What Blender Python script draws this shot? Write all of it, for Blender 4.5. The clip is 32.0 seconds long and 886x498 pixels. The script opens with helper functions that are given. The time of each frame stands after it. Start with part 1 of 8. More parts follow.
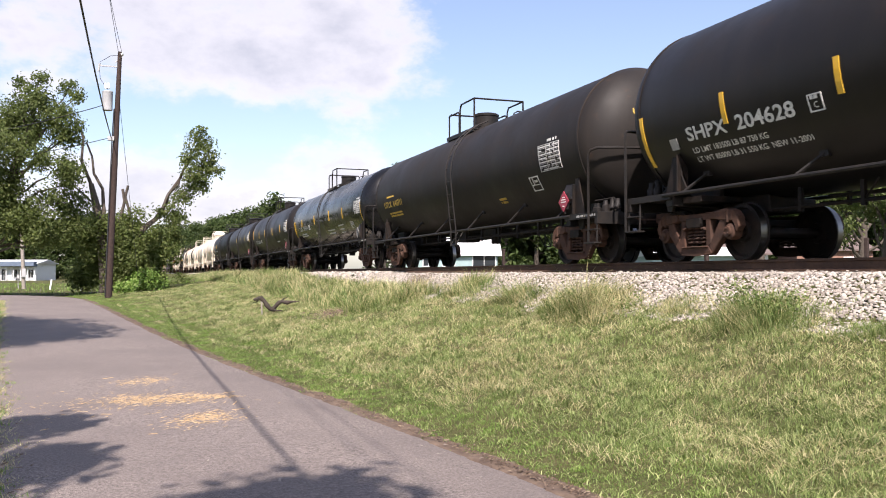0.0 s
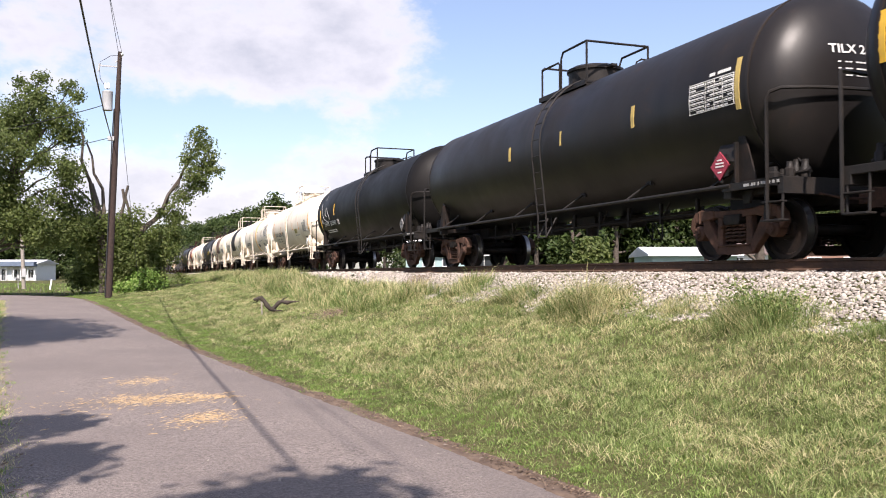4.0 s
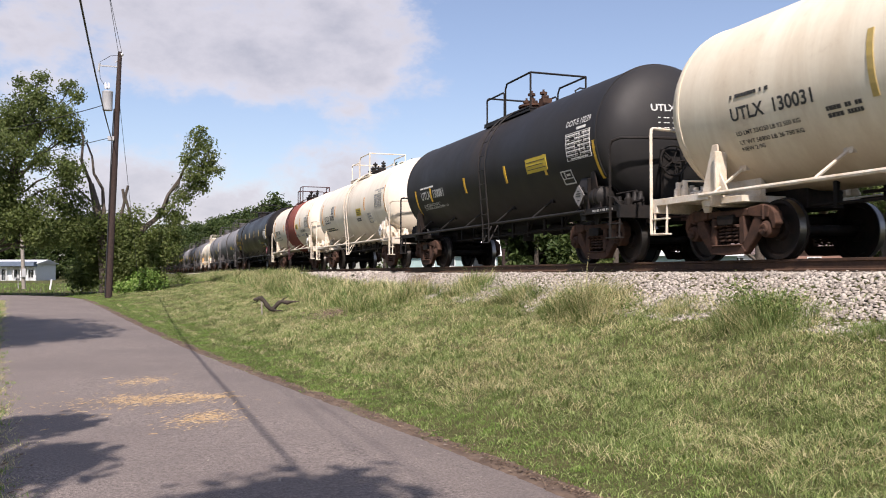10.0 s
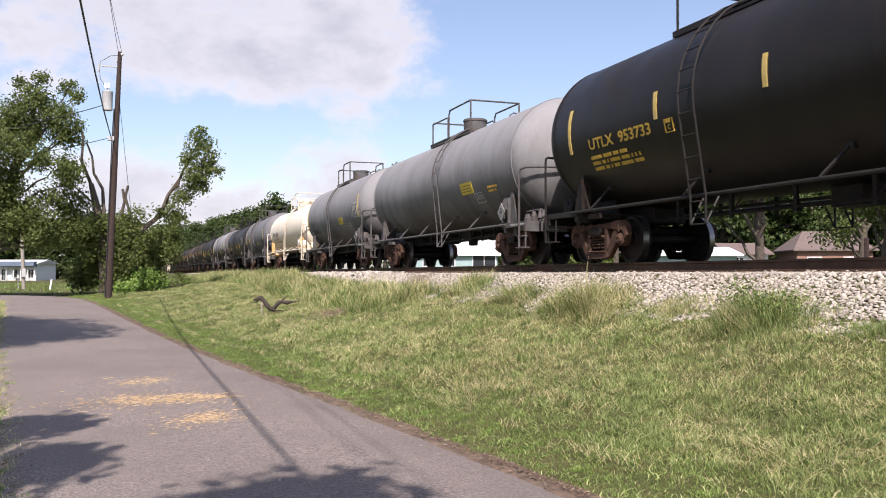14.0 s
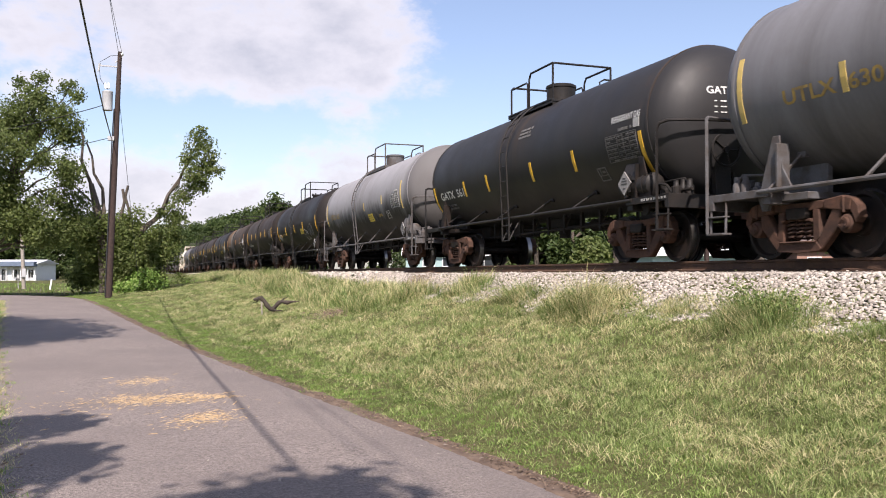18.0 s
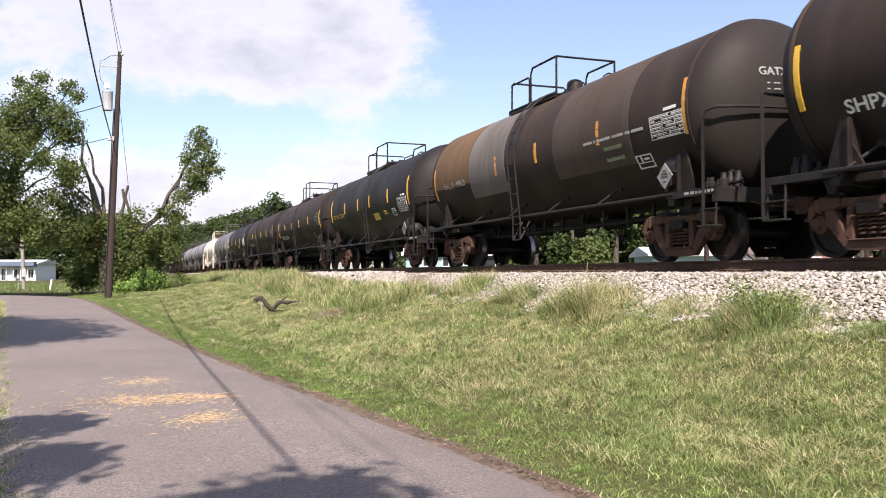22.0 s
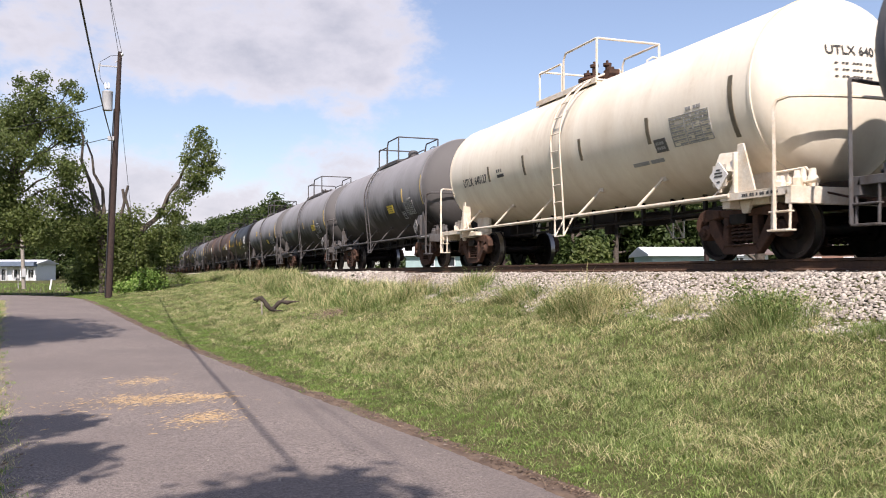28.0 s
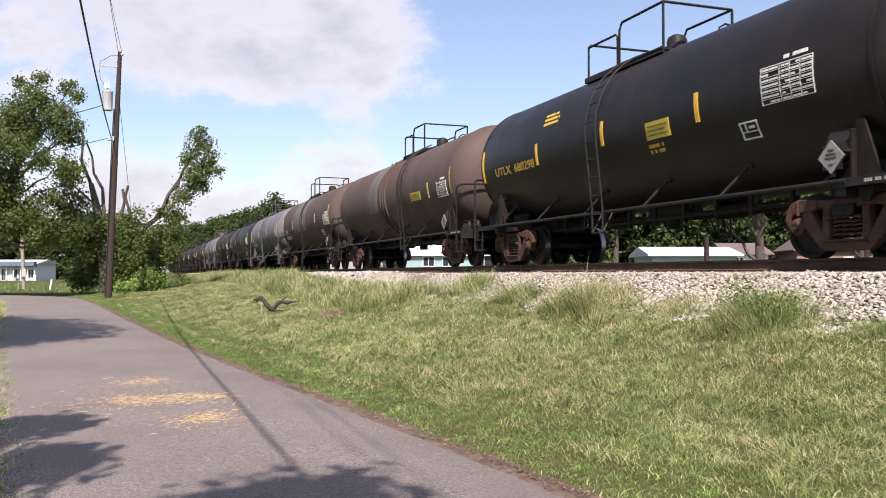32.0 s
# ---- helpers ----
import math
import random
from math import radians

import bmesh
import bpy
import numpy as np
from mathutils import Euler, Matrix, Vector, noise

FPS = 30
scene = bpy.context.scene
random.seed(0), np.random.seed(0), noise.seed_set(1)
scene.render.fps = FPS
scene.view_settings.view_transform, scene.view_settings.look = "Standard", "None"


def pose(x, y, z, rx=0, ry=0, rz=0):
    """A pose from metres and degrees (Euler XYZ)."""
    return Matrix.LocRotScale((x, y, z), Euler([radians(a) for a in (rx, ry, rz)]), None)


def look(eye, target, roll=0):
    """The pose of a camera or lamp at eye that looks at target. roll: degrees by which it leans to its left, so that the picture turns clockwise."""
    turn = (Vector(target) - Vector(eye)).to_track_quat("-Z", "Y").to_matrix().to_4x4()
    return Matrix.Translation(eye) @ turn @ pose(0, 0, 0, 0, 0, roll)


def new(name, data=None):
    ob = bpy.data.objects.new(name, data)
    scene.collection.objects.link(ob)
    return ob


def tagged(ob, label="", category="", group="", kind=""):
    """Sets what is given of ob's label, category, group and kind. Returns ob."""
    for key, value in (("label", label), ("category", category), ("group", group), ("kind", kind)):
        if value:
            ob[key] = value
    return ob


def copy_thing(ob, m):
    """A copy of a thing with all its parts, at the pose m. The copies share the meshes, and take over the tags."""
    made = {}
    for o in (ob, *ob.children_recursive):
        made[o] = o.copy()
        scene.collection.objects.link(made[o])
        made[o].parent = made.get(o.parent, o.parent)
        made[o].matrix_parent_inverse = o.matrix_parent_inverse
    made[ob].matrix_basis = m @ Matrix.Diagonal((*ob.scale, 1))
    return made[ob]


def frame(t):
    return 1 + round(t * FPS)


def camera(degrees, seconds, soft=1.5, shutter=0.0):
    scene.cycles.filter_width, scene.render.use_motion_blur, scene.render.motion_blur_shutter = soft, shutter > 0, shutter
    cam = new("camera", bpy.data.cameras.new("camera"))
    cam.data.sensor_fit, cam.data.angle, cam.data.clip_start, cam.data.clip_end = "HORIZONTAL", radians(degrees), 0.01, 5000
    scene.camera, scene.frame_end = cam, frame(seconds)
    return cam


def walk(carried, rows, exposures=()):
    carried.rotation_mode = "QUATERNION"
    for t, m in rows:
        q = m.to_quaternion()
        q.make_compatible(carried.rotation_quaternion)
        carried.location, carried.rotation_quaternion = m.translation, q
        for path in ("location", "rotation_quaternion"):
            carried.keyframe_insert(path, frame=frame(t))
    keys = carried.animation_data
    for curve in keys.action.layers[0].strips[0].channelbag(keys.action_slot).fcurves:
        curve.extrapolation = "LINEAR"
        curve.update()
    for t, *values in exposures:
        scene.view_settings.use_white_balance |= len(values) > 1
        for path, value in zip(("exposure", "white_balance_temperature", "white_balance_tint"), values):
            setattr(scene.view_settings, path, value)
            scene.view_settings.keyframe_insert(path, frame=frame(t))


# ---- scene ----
EYE_Z = 1.5
TRACK_X, RAIL_Z = 10.1, 1.72
CAR_TIMES = (0, 2, 4, 6, 8, 10, 12, 16, 20, 24, 26, 28, 30, 32)
TURN, TILT = 19.78, 1.63

cam = camera(54.27, 32.0, soft=1.0, shutter=0.05)
eye_pose = pose(0, 0, EYE_Z, 90 + TILT, 0, -TURN)
walk(cam, [(0, eye_pose), (32, eye_pose)],
     exposures=[(0, 0.86, 6650, 20), (3.5, 0.86, 6650, 20), (6, 0.54, 6650, 20), (9, 0.34, 6650, 20), (10, 0.42, 6650, 20), (11, 0.53, 6650, 20), (12, 0.42, 6650, 20), (13, 0.58, 6650, 20), (14.5, 0.68, 6650, 20), (16.5, 0.46, 6650, 20), (17, 0.47, 6650, 20), (18, 0.73, 6650, 20), (20, 0.76, 6650, 20), (22, 0.87, 6650, 20), (25, 0.87, 6650, 20), (28, 0.56, 6650, 20), (32, 0.72, 6650, 20)])


# ---- world, sun, exposure ----
SUN_EL, SUN_AZ = 48.0, 20.0   # height; turn from straight behind the train's course towards the road side


def build_light():
    el, az = radians(SUN_EL), radians(SUN_AZ)
    to_sun = Vector((-math.sin(az) * math.cos(el), -math.cos(az) * math.cos(el), math.sin(el)))
    sun = new("sun", bpy.data.lights.new("sun", "SUN"))
    sun.data.energy, sun.data.angle, sun.data.color = 4.9, radians(0.55), (1.0, 0.95, 0.86)
    sun.matrix_world = look(to_sun * 100, (0, 0, 0))
    w = bpy.data.worlds.new("sky")
    scene.world = w
    w.use_nodes = True
    nt = w.node_tree
    nt.nodes.clear()
    N, L = nt.nodes.new, nt.links.new

    def put(node, i, v):
        if hasattr(v, "is_linked") or isinstance(v, bpy.types.NodeSocket):
            L(v, node.inputs[i])
        else:
            node.inputs[i].default_value = v

    def m(op, a, b=0.0, clamp=False):
        n = N("ShaderNodeMath")
        n.operation, n.use_clamp = op, clamp
        put(n, 0, a)
        put(n, 1, b)
        return n.outputs[0]

    def dot(a, v):
        n = N("ShaderNodeVectorMath")
        n.operation = "DOT_PRODUCT"
        put(n, 0, a)
        n.inputs[1].default_value = v
        return n.outputs["Value"]

    sky = N("ShaderNodeTexSky")
    sky.sky_type, sky.sun_disc = "NISHITA", False
    sky.sun_elevation, sky.sun_rotation = el, math.atan2(to_sun.x, to_sun.y)
    sky.air_density, sky.dust_density, sky.ozone_density = 1.0, 1.2, 1.6
    coord = N("ShaderNodeTexCoord").outputs["Generated"]
    t = radians(TURN)
    fwd = m("MAXIMUM", dot(coord, (math.sin(t), math.cos(t), 0)), 0.15)
    u = m("DIVIDE", dot(coord, (math.cos(t), -math.sin(t), 0)), fwd)
    v = m("DIVIDE", dot(coord, (0, 0, 1)), fwd)

    def noise_at(scale, detail, rough=0.6, off=0.0):
        add = N("ShaderNodeVectorMath")
        add.operation = "MULTIPLY_ADD"
        L(coord, add.inputs[0])
        add.inputs[1].default_value = (1, 1, 1.7)
        add.inputs[2].default_value = (off, off * 0.7, off * 1.3)
        n = N("ShaderNodeTexNoise")
        n.inputs["Scale"].default_value, n.inputs["Detail"].default_value = scale, detail
        n.inputs["Roughness"].default_value = rough
        L(add.outputs[0], n.inputs["Vector"])
        return n.outputs["Fac"]

    big, fine = noise_at(5.0, 8, 0.62, 3.1), noise_at(16.0, 7, 0.6, 1.7)
    total = m("MULTIPLY", m("SUBTRACT", big, 0.5), 2.1)
    total = m("ADD", total, m("MULTIPLY", m("SUBTRACT", fine, 0.5), 1.9))
    # clouds: centre across, centre up, half width, half height, weight
    for u0, v0, a, b, wt in ((-0.34, 0.31, 0.20, 0.075, 0.75), (-0.10, 0.29, 0.085, 0.08, 0.85), (-0.24, 0.24, 0.16, 0.04, 0.55), (-0.08, 0.215, 0.055, 0.035, 0.5), (-0.13, 0.135, 0.075, 0.04, 0.45),
                             (-0.36, 0.115, 0.08, 0.032, 0.7), (-0.27, 0.075, 0.2, 0.03, 0.6), (-0.50, 0.22, 0.06, 0.08, 0.5), (-0.06, 0.10, 0.05, 0.05, 0.35),
                             (-0.45, 0.06, 0.2, 0.05, 0.5), (0.28, 0.26, 0.24, 0.24, -0.9), (-0.36, 0.185, 0.06, 0.03, -0.45), (-0.21, 0.172, 0.07, 0.026, -0.5), (-0.05, 0.155, 0.03, 0.025, -0.4)):
        du = m("DIVIDE", m("SUBTRACT", u, u0), a)
        dv = m("DIVIDE", m("SUBTRACT", v, v0), b)
        r2 = m("ADD", m("MULTIPLY", du, du), m("MULTIPLY", dv, dv))
        total = m("ADD", total, m("MULTIPLY", m("POWER", 2.718, m("MULTIPLY", r2, -1.0)), wt))
    cover = N("ShaderNodeMapRange")
    cover.interpolation_type = "SMOOTHSTEP"
    L(total, cover.inputs[0])
    for i, val in ((1, 0.02), (2, 0.80), (3, 0.06), (4, 0.97)):
        cover.inputs[i].default_value = val
    thick = N("ShaderNodeMapRange")
    L(m("ADD", total, m("MULTIPLY", noise_at(9.0, 5, 0.55, 7.7), 0.8)), thick.inputs[0])
    for i, val in ((1, 0.8), (2, 1.9), (3, 0.0), (4, 1.0)):
        thick.inputs[i].default_value = val
    shade = N("ShaderNodeMix")
    shade.data_type = "RGBA"
    L(thick.outputs[0], shade.inputs[0])
    shade.inputs[6].default_value = (5.75, 5.85, 6.15, 1)
    shade.inputs[7].default_value = (3.75, 3.98, 4.45, 1)
    mix = N("ShaderNodeMix")
    mix.data_type = "RGBA"
    L(m("MULTIPLY", cover.outputs[0], 0.93), mix.inputs[0])
    gain = N("ShaderNodeVectorMath")
    gain.operation = "SCALE"
    gain.inputs["Scale"].default_value = 1.15
    L(sky.outputs[0], gain.inputs[0])
    L(gain.outputs[0], mix.inputs[6])
    L(shade.outputs[2], mix.inputs[7])
    bg = N("ShaderNodeBackground")
    bg.inputs["Strength"].default_value = 0.10
    L(mix.outputs[2], bg.inputs["Color"])
    L(bg.outputs[0], N("ShaderNodeOutputWorld").inputs[0])


build_light()


# ---- materials ----
def material(name, base, rough=0.6, metal=0.0, spec=0.5):
    mat = bpy.data.materials.new(name)
    mat.use_nodes = True
    p = mat.node_tree.nodes["Principled BSDF"]
    p.inputs["Base Color"].default_value = (*base, 1)
    p.inputs["Roughness"].default_value, p.inputs["Metallic"].default_value = rough, metal
    p.inputs["Specular IOR Level"].default_value = spec
    return mat


class Nodes:
    """Short hand for one material's nodes."""

    def __init__(self, mat):
        self.t = mat.node_tree
        self.p = self.t.nodes["Principled BSDF"]
        self.pos = self.t.nodes.new("ShaderNodeTexCoord").outputs["Object"]

    def put(self, sock, v):
        if isinstance(v, bpy.types.NodeSocket):
            self.t.links.new(v, sock)
        else:
            sock.default_value = v

    def n(self, kind):
        return self.t.nodes.new(kind)

    def world(self):
        return self.n("ShaderNodeNewGeometry").outputs["Position"]

    def scaled(self, vec, s, off=0.0):
        a = self.n("ShaderNodeVectorMath")
        a.operation = "MULTIPLY_ADD"
        self.put(a.inputs[0], vec)
        a.inputs[1].default_value = s
        if isinstance(off, bpy.types.NodeSocket):
            self.t.links.new(off, a.inputs[2])
        else:
            a.inputs[2].default_value = (off, off, off)
        return a.outputs[0]

    def noise(self, scale, vec=None, detail=5, rough=0.6, dist=0.0):
        a = self.n("ShaderNodeTexNoise")
        self.put(a.inputs["Vector"], vec or self.pos)
        a.inputs["Scale"].default_value, a.inputs["Detail"].default_value = scale, detail
        a.inputs["Roughness"].default_value, a.inputs["Distortion"].default_value = rough, dist
        return a.outputs["Fac"]

    def ramp(self, x, lo, hi, a=0.0, b=1.0):
        r = self.n("ShaderNodeMapRange")
        self.put(r.inputs[0], x)
        for i, v in ((1, lo), (2, hi), (3, a), (4, b)):
            r.inputs[i].default_value = v
        return r.outputs[0]

    def math(self, op, a, b=0.0):
        r = self.n("ShaderNodeMath")
        r.operation = op
        self.put(r.inputs[0], a)
        self.put(r.inputs[1], b)
        return r.outputs[0]

    def mix(self, f, a, b, kind="MIX"):
        r = self.n("ShaderNodeMix")
        r.data_type, r.blend_type = "RGBA", kind
        self.put(r.inputs[0], f)
        for i, v in ((6, a), (7, b)):
            self.put(r.inputs[i], v if isinstance(v, bpy.types.NodeSocket) else (*v, 1))
        return r.outputs[2]

    def random(self):
        return self.n("ShaderNodeObjectInfo").outputs["Random"]

    def island(self):
        return self.n("ShaderNodeNewGeometry").outputs["Random Per Island"]

    def xyz(self, vec=None):
        s = self.n("ShaderNodeSeparateXYZ")
        self.put(s.inputs[0], vec or self.pos)
        return s.outputs

    def color(self, c):
        self.put(self.p.inputs["Base Color"], c)

    def rough(self, r):
        self.put(self.p.inputs["Roughness"], r)

    def bump(self, h, strength=0.3, dist=0.02):
        b = self.n("ShaderNodeBump")
        self.put(b.inputs["Height"], h)
        b.inputs["Strength"].default_value, b.inputs["Distance"].default_value = strength, dist
        self.t.links.new(b.outputs[0], self.p.inputs["Normal"])


def shade(c, k):
    return tuple(min(1.0, x * k) for x in c)


def tank_paint(name, base, grime, rough=0.42, rust=0.0, streak=0.5, spill=None, grime_shade=None, spec=0.10, ends=None, flank_ramp=(4.0, 2.5, 0.9)):
    """Painted steel with rain streaks, sooty patches, a little rust and darker flanks and ends."""
    mat = material(name, base, rough, 0, spec)
    k = Nodes(mat)
    seed = k.math("MULTIPLY", k.random(), 40.0)
    shift = k.n("ShaderNodeCombineXYZ")
    for i in range(3):
        k.t.links.new(seed, shift.inputs[i])
    pos = k.scaled(k.pos, (1, 1, 1), shift.outputs[0])
    run = k.noise(1.0, k.scaled(pos, (1.5, 0.3, 0.2)), 7, 0.7, 0.6)
    blot = k.noise(0.55, pos, 6, 0.62)
    fine = k.noise(14.0, pos, 4, 0.6)
    f = k.math("MULTIPLY", k.ramp(run, 0.42, 0.72), streak)
    c = k.mix(f, base, grime)
    c = k.mix(k.ramp(blot, 0.48, 0.75, 0.0, 0.55), c, grime)
    c = k.mix(k.ramp(fine, 0.3, 0.75, 0.0, 0.18), c, shade(base, 0.7))
    if rust:
        spots = k.math("MULTIPLY", k.ramp(k.noise(2.2, pos, 8, 0.7), 0.58, 0.72), k.ramp(run, 0.4, 0.7))
        c = k.mix(k.math("MULTIPLY", spots, rust), c, (0.23, 0.10, 0.045))
    if grime_shade:       # lower flanks darkened by height, with streaky tongues: sooty grime plus painted-in shade
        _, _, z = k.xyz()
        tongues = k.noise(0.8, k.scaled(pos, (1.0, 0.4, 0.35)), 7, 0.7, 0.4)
        c = k.mix(k.ramp(k.math("ADD", z, k.math("MULTIPLY", tongues, 2.4)), flank_ramp[0], flank_ramp[1], 0.0, flank_ramp[2]), c, grime_shade)
    if spill:      # product and dirt run down from the top housing
        x, _, z = k.xyz()
        near = k.ramp(k.math("ABSOLUTE", k.math("ADD", x, k.math("MULTIPLY", k.math("SUBTRACT", blot, 0.5), 1.6))), 0.25, 1.35, 1.0, 0.0)
        runs = k.ramp(k.noise(1.0, k.scaled(pos, (4.0, 0.35, 0.22)), 6, 0.65), 0.40, 0.66)
        c = k.mix(k.math("MULTIPLY", k.math("MULTIPLY", near, runs), k.ramp(z, 1.9, 3.9, 0.0, 0.75)), c, spill)
    if ends:       # darker colour over the dished ends, with a blotchy edge
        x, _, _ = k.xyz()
        end_reach = k.math("ADD", k.math("ABSOLUTE", x), k.math("MULTIPLY", blot, 0.5))
        c = k.mix(k.ramp(end_reach, 6.0, 6.6, 0.0, 0.8), c, ends)
    k.color(c)
    k.rough(k.ramp(blot, 0.3, 0.7, rough - 0.06, min(0.9, rough + 0.16)))
    k.bump(k.math("ADD", k.noise(0.9, pos, 3), k.math("MULTIPLY", fine, 0.05)), 0.12, 0.03)
    return mat


def rough_metal(name, base, rust, rough=0.75):
    mat = material(name, base, rough, 0, 0.16)
    k = Nodes(mat)
    a, b = k.noise(3.5, None, 7, 0.68), k.noise(30.0, None, 4)
    c = k.mix(k.ramp(a, 0.38, 0.66), base, rust)
    k.color(k.mix(k.ramp(b, 0.35, 0.8, 0.0, 0.45), c, shade(base, 0.5)))
    k.bump(b, 0.25, 0.01)
    return mat


def speckled(name, base, other, scale=8.0, rough=0.7, bump=0.2):
    mat = material(name, base, rough)
    k = Nodes(mat)
    c = k.mix(k.ramp(k.noise(scale), 0.35, 0.7), base, other)
    k.color(k.mix(k.ramp(k.noise(scale * 7), 0.4, 0.8, 0, 0.35), c, shade(base, 0.65)))
    k.bump(k.noise(scale * 4), bump, 0.01)
    return mat


def leafy(name, a, b, c, through_light=0.35, tone=2.6):
    mat = material(name, a, 0.55, 0, 0.3)
    k = Nodes(mat)
    r = k.island()
    col = k.mix(k.ramp(r, 0.0, 0.6), a, b)
    col = k.mix(k.ramp(r, 0.72, 1.0), col, c)
    big, small = k.noise(0.35, k.world(), 4), k.noise(tone, k.world(), 4)
    col = k.mix(k.ramp(big, 0.38, 0.66, 0.0, 0.45), col, shade(a, 0.6))
    col = k.mix(k.ramp(small, 0.45, 0.72, 0.0, 0.55), col, shade(a, 0.7))
    k.color(col)
    tr = k.n("ShaderNodeBsdfTranslucent")
    k.put(tr.inputs[0], col)
    mixer = k.n("ShaderNodeMixShader")
    mixer.inputs[0].default_value = through_light
    out = k.t.nodes["Material Output"]
    k.t.links.new(k.p.outputs[0], mixer.inputs[1])
    k.t.links.new(tr.outputs[0], mixer.inputs[2])
    k.t.links.new(mixer.outputs[0], out.inputs[0])
    return mat


def asphalt_material():
    mat = material("worn_asphalt", (0.16, 0.15, 0.15), 0.85)
    k = Nodes(mat)
    w = k.world()
    grit, patch, big = k.noise(42.0, w, 6, 0.9), k.noise(3.0, w, 6, 0.65), k.noise(0.45, w, 4)
    c = k.mix(k.ramp(grit, 0.42, 0.60), (0.056, 0.047, 0.042), (0.315, 0.264, 0.238))
    c = k.mix(k.ramp(patch, 0.35, 0.7, 0.0, 0.35), c, (0.160, 0.133, 0.120))
    c = k.mix(k.ramp(big, 0.4, 0.62, 0.0, 0.6), c, (0.124, 0.103, 0.095))
    v = k.n("ShaderNodeTexVoronoi")
    v.inputs["Scale"].default_value = 45.0
    k.put(v.inputs["Vector"], w)
    c = k.mix(k.ramp(v.outputs["Distance"], 0.0, 0.22, 0.55, 0.0), c, (0.42, 0.38, 0.36))
    k.color(c)
    k.bump(k.math("ADD", grit, k.math("MULTIPLY", v.outputs["Distance"], 0.6)), 0.5, 0.006)
    return mat


def ground_material():
    mat = material("mown_turf", (0.10, 0.12, 0.03), 0.95, 0, 0.1)
    k = Nodes(mat)
    w = k.world()
    a, b, c3 = k.noise(0.5, w, 6, 0.65), k.noise(4.0, w, 6, 0.7), k.noise(40.0, w, 3)
    c = k.mix(k.ramp(a, 0.35, 0.65), (0.045, 0.056, 0.018), (0.095, 0.09, 0.040))
    c = k.mix(k.ramp(b, 0.4, 0.7, 0, 0.6), c, (0.15, 0.125, 0.065))
    c = k.mix(k.ramp(c3, 0.4, 0.7, 0, 0.5), c, (0.065, 0.085, 0.026))
    k.color(c)
    k.bump(k.math("ADD", c3, b), 0.8, 0.05)
    return mat


def stone_material():
    mat = material("limestone_ballast", (0.42, 0.40, 0.38), 0.9, 0, 0.2)
    k = Nodes(mat)
    r = k.island()
    c = k.mix(k.ramp(r, 0.0, 1.0), (0.15, 0.132, 0.115), (0.56, 0.51, 0.45))
    c = k.mix(k.ramp(k.noise(1.1, k.world(), 4), 0.5, 0.75, 0, 0.45), c, (0.30, 0.25, 0.20))
    k.color(k.mix(k.ramp(k.noise(30.0, k.world(), 4), 0.35, 0.75, 0, 0.4), c, (0.22, 0.195, 0.17)))
    k.bump(k.noise(60.0, k.world(), 3), 0.4, 0.01)
    return mat


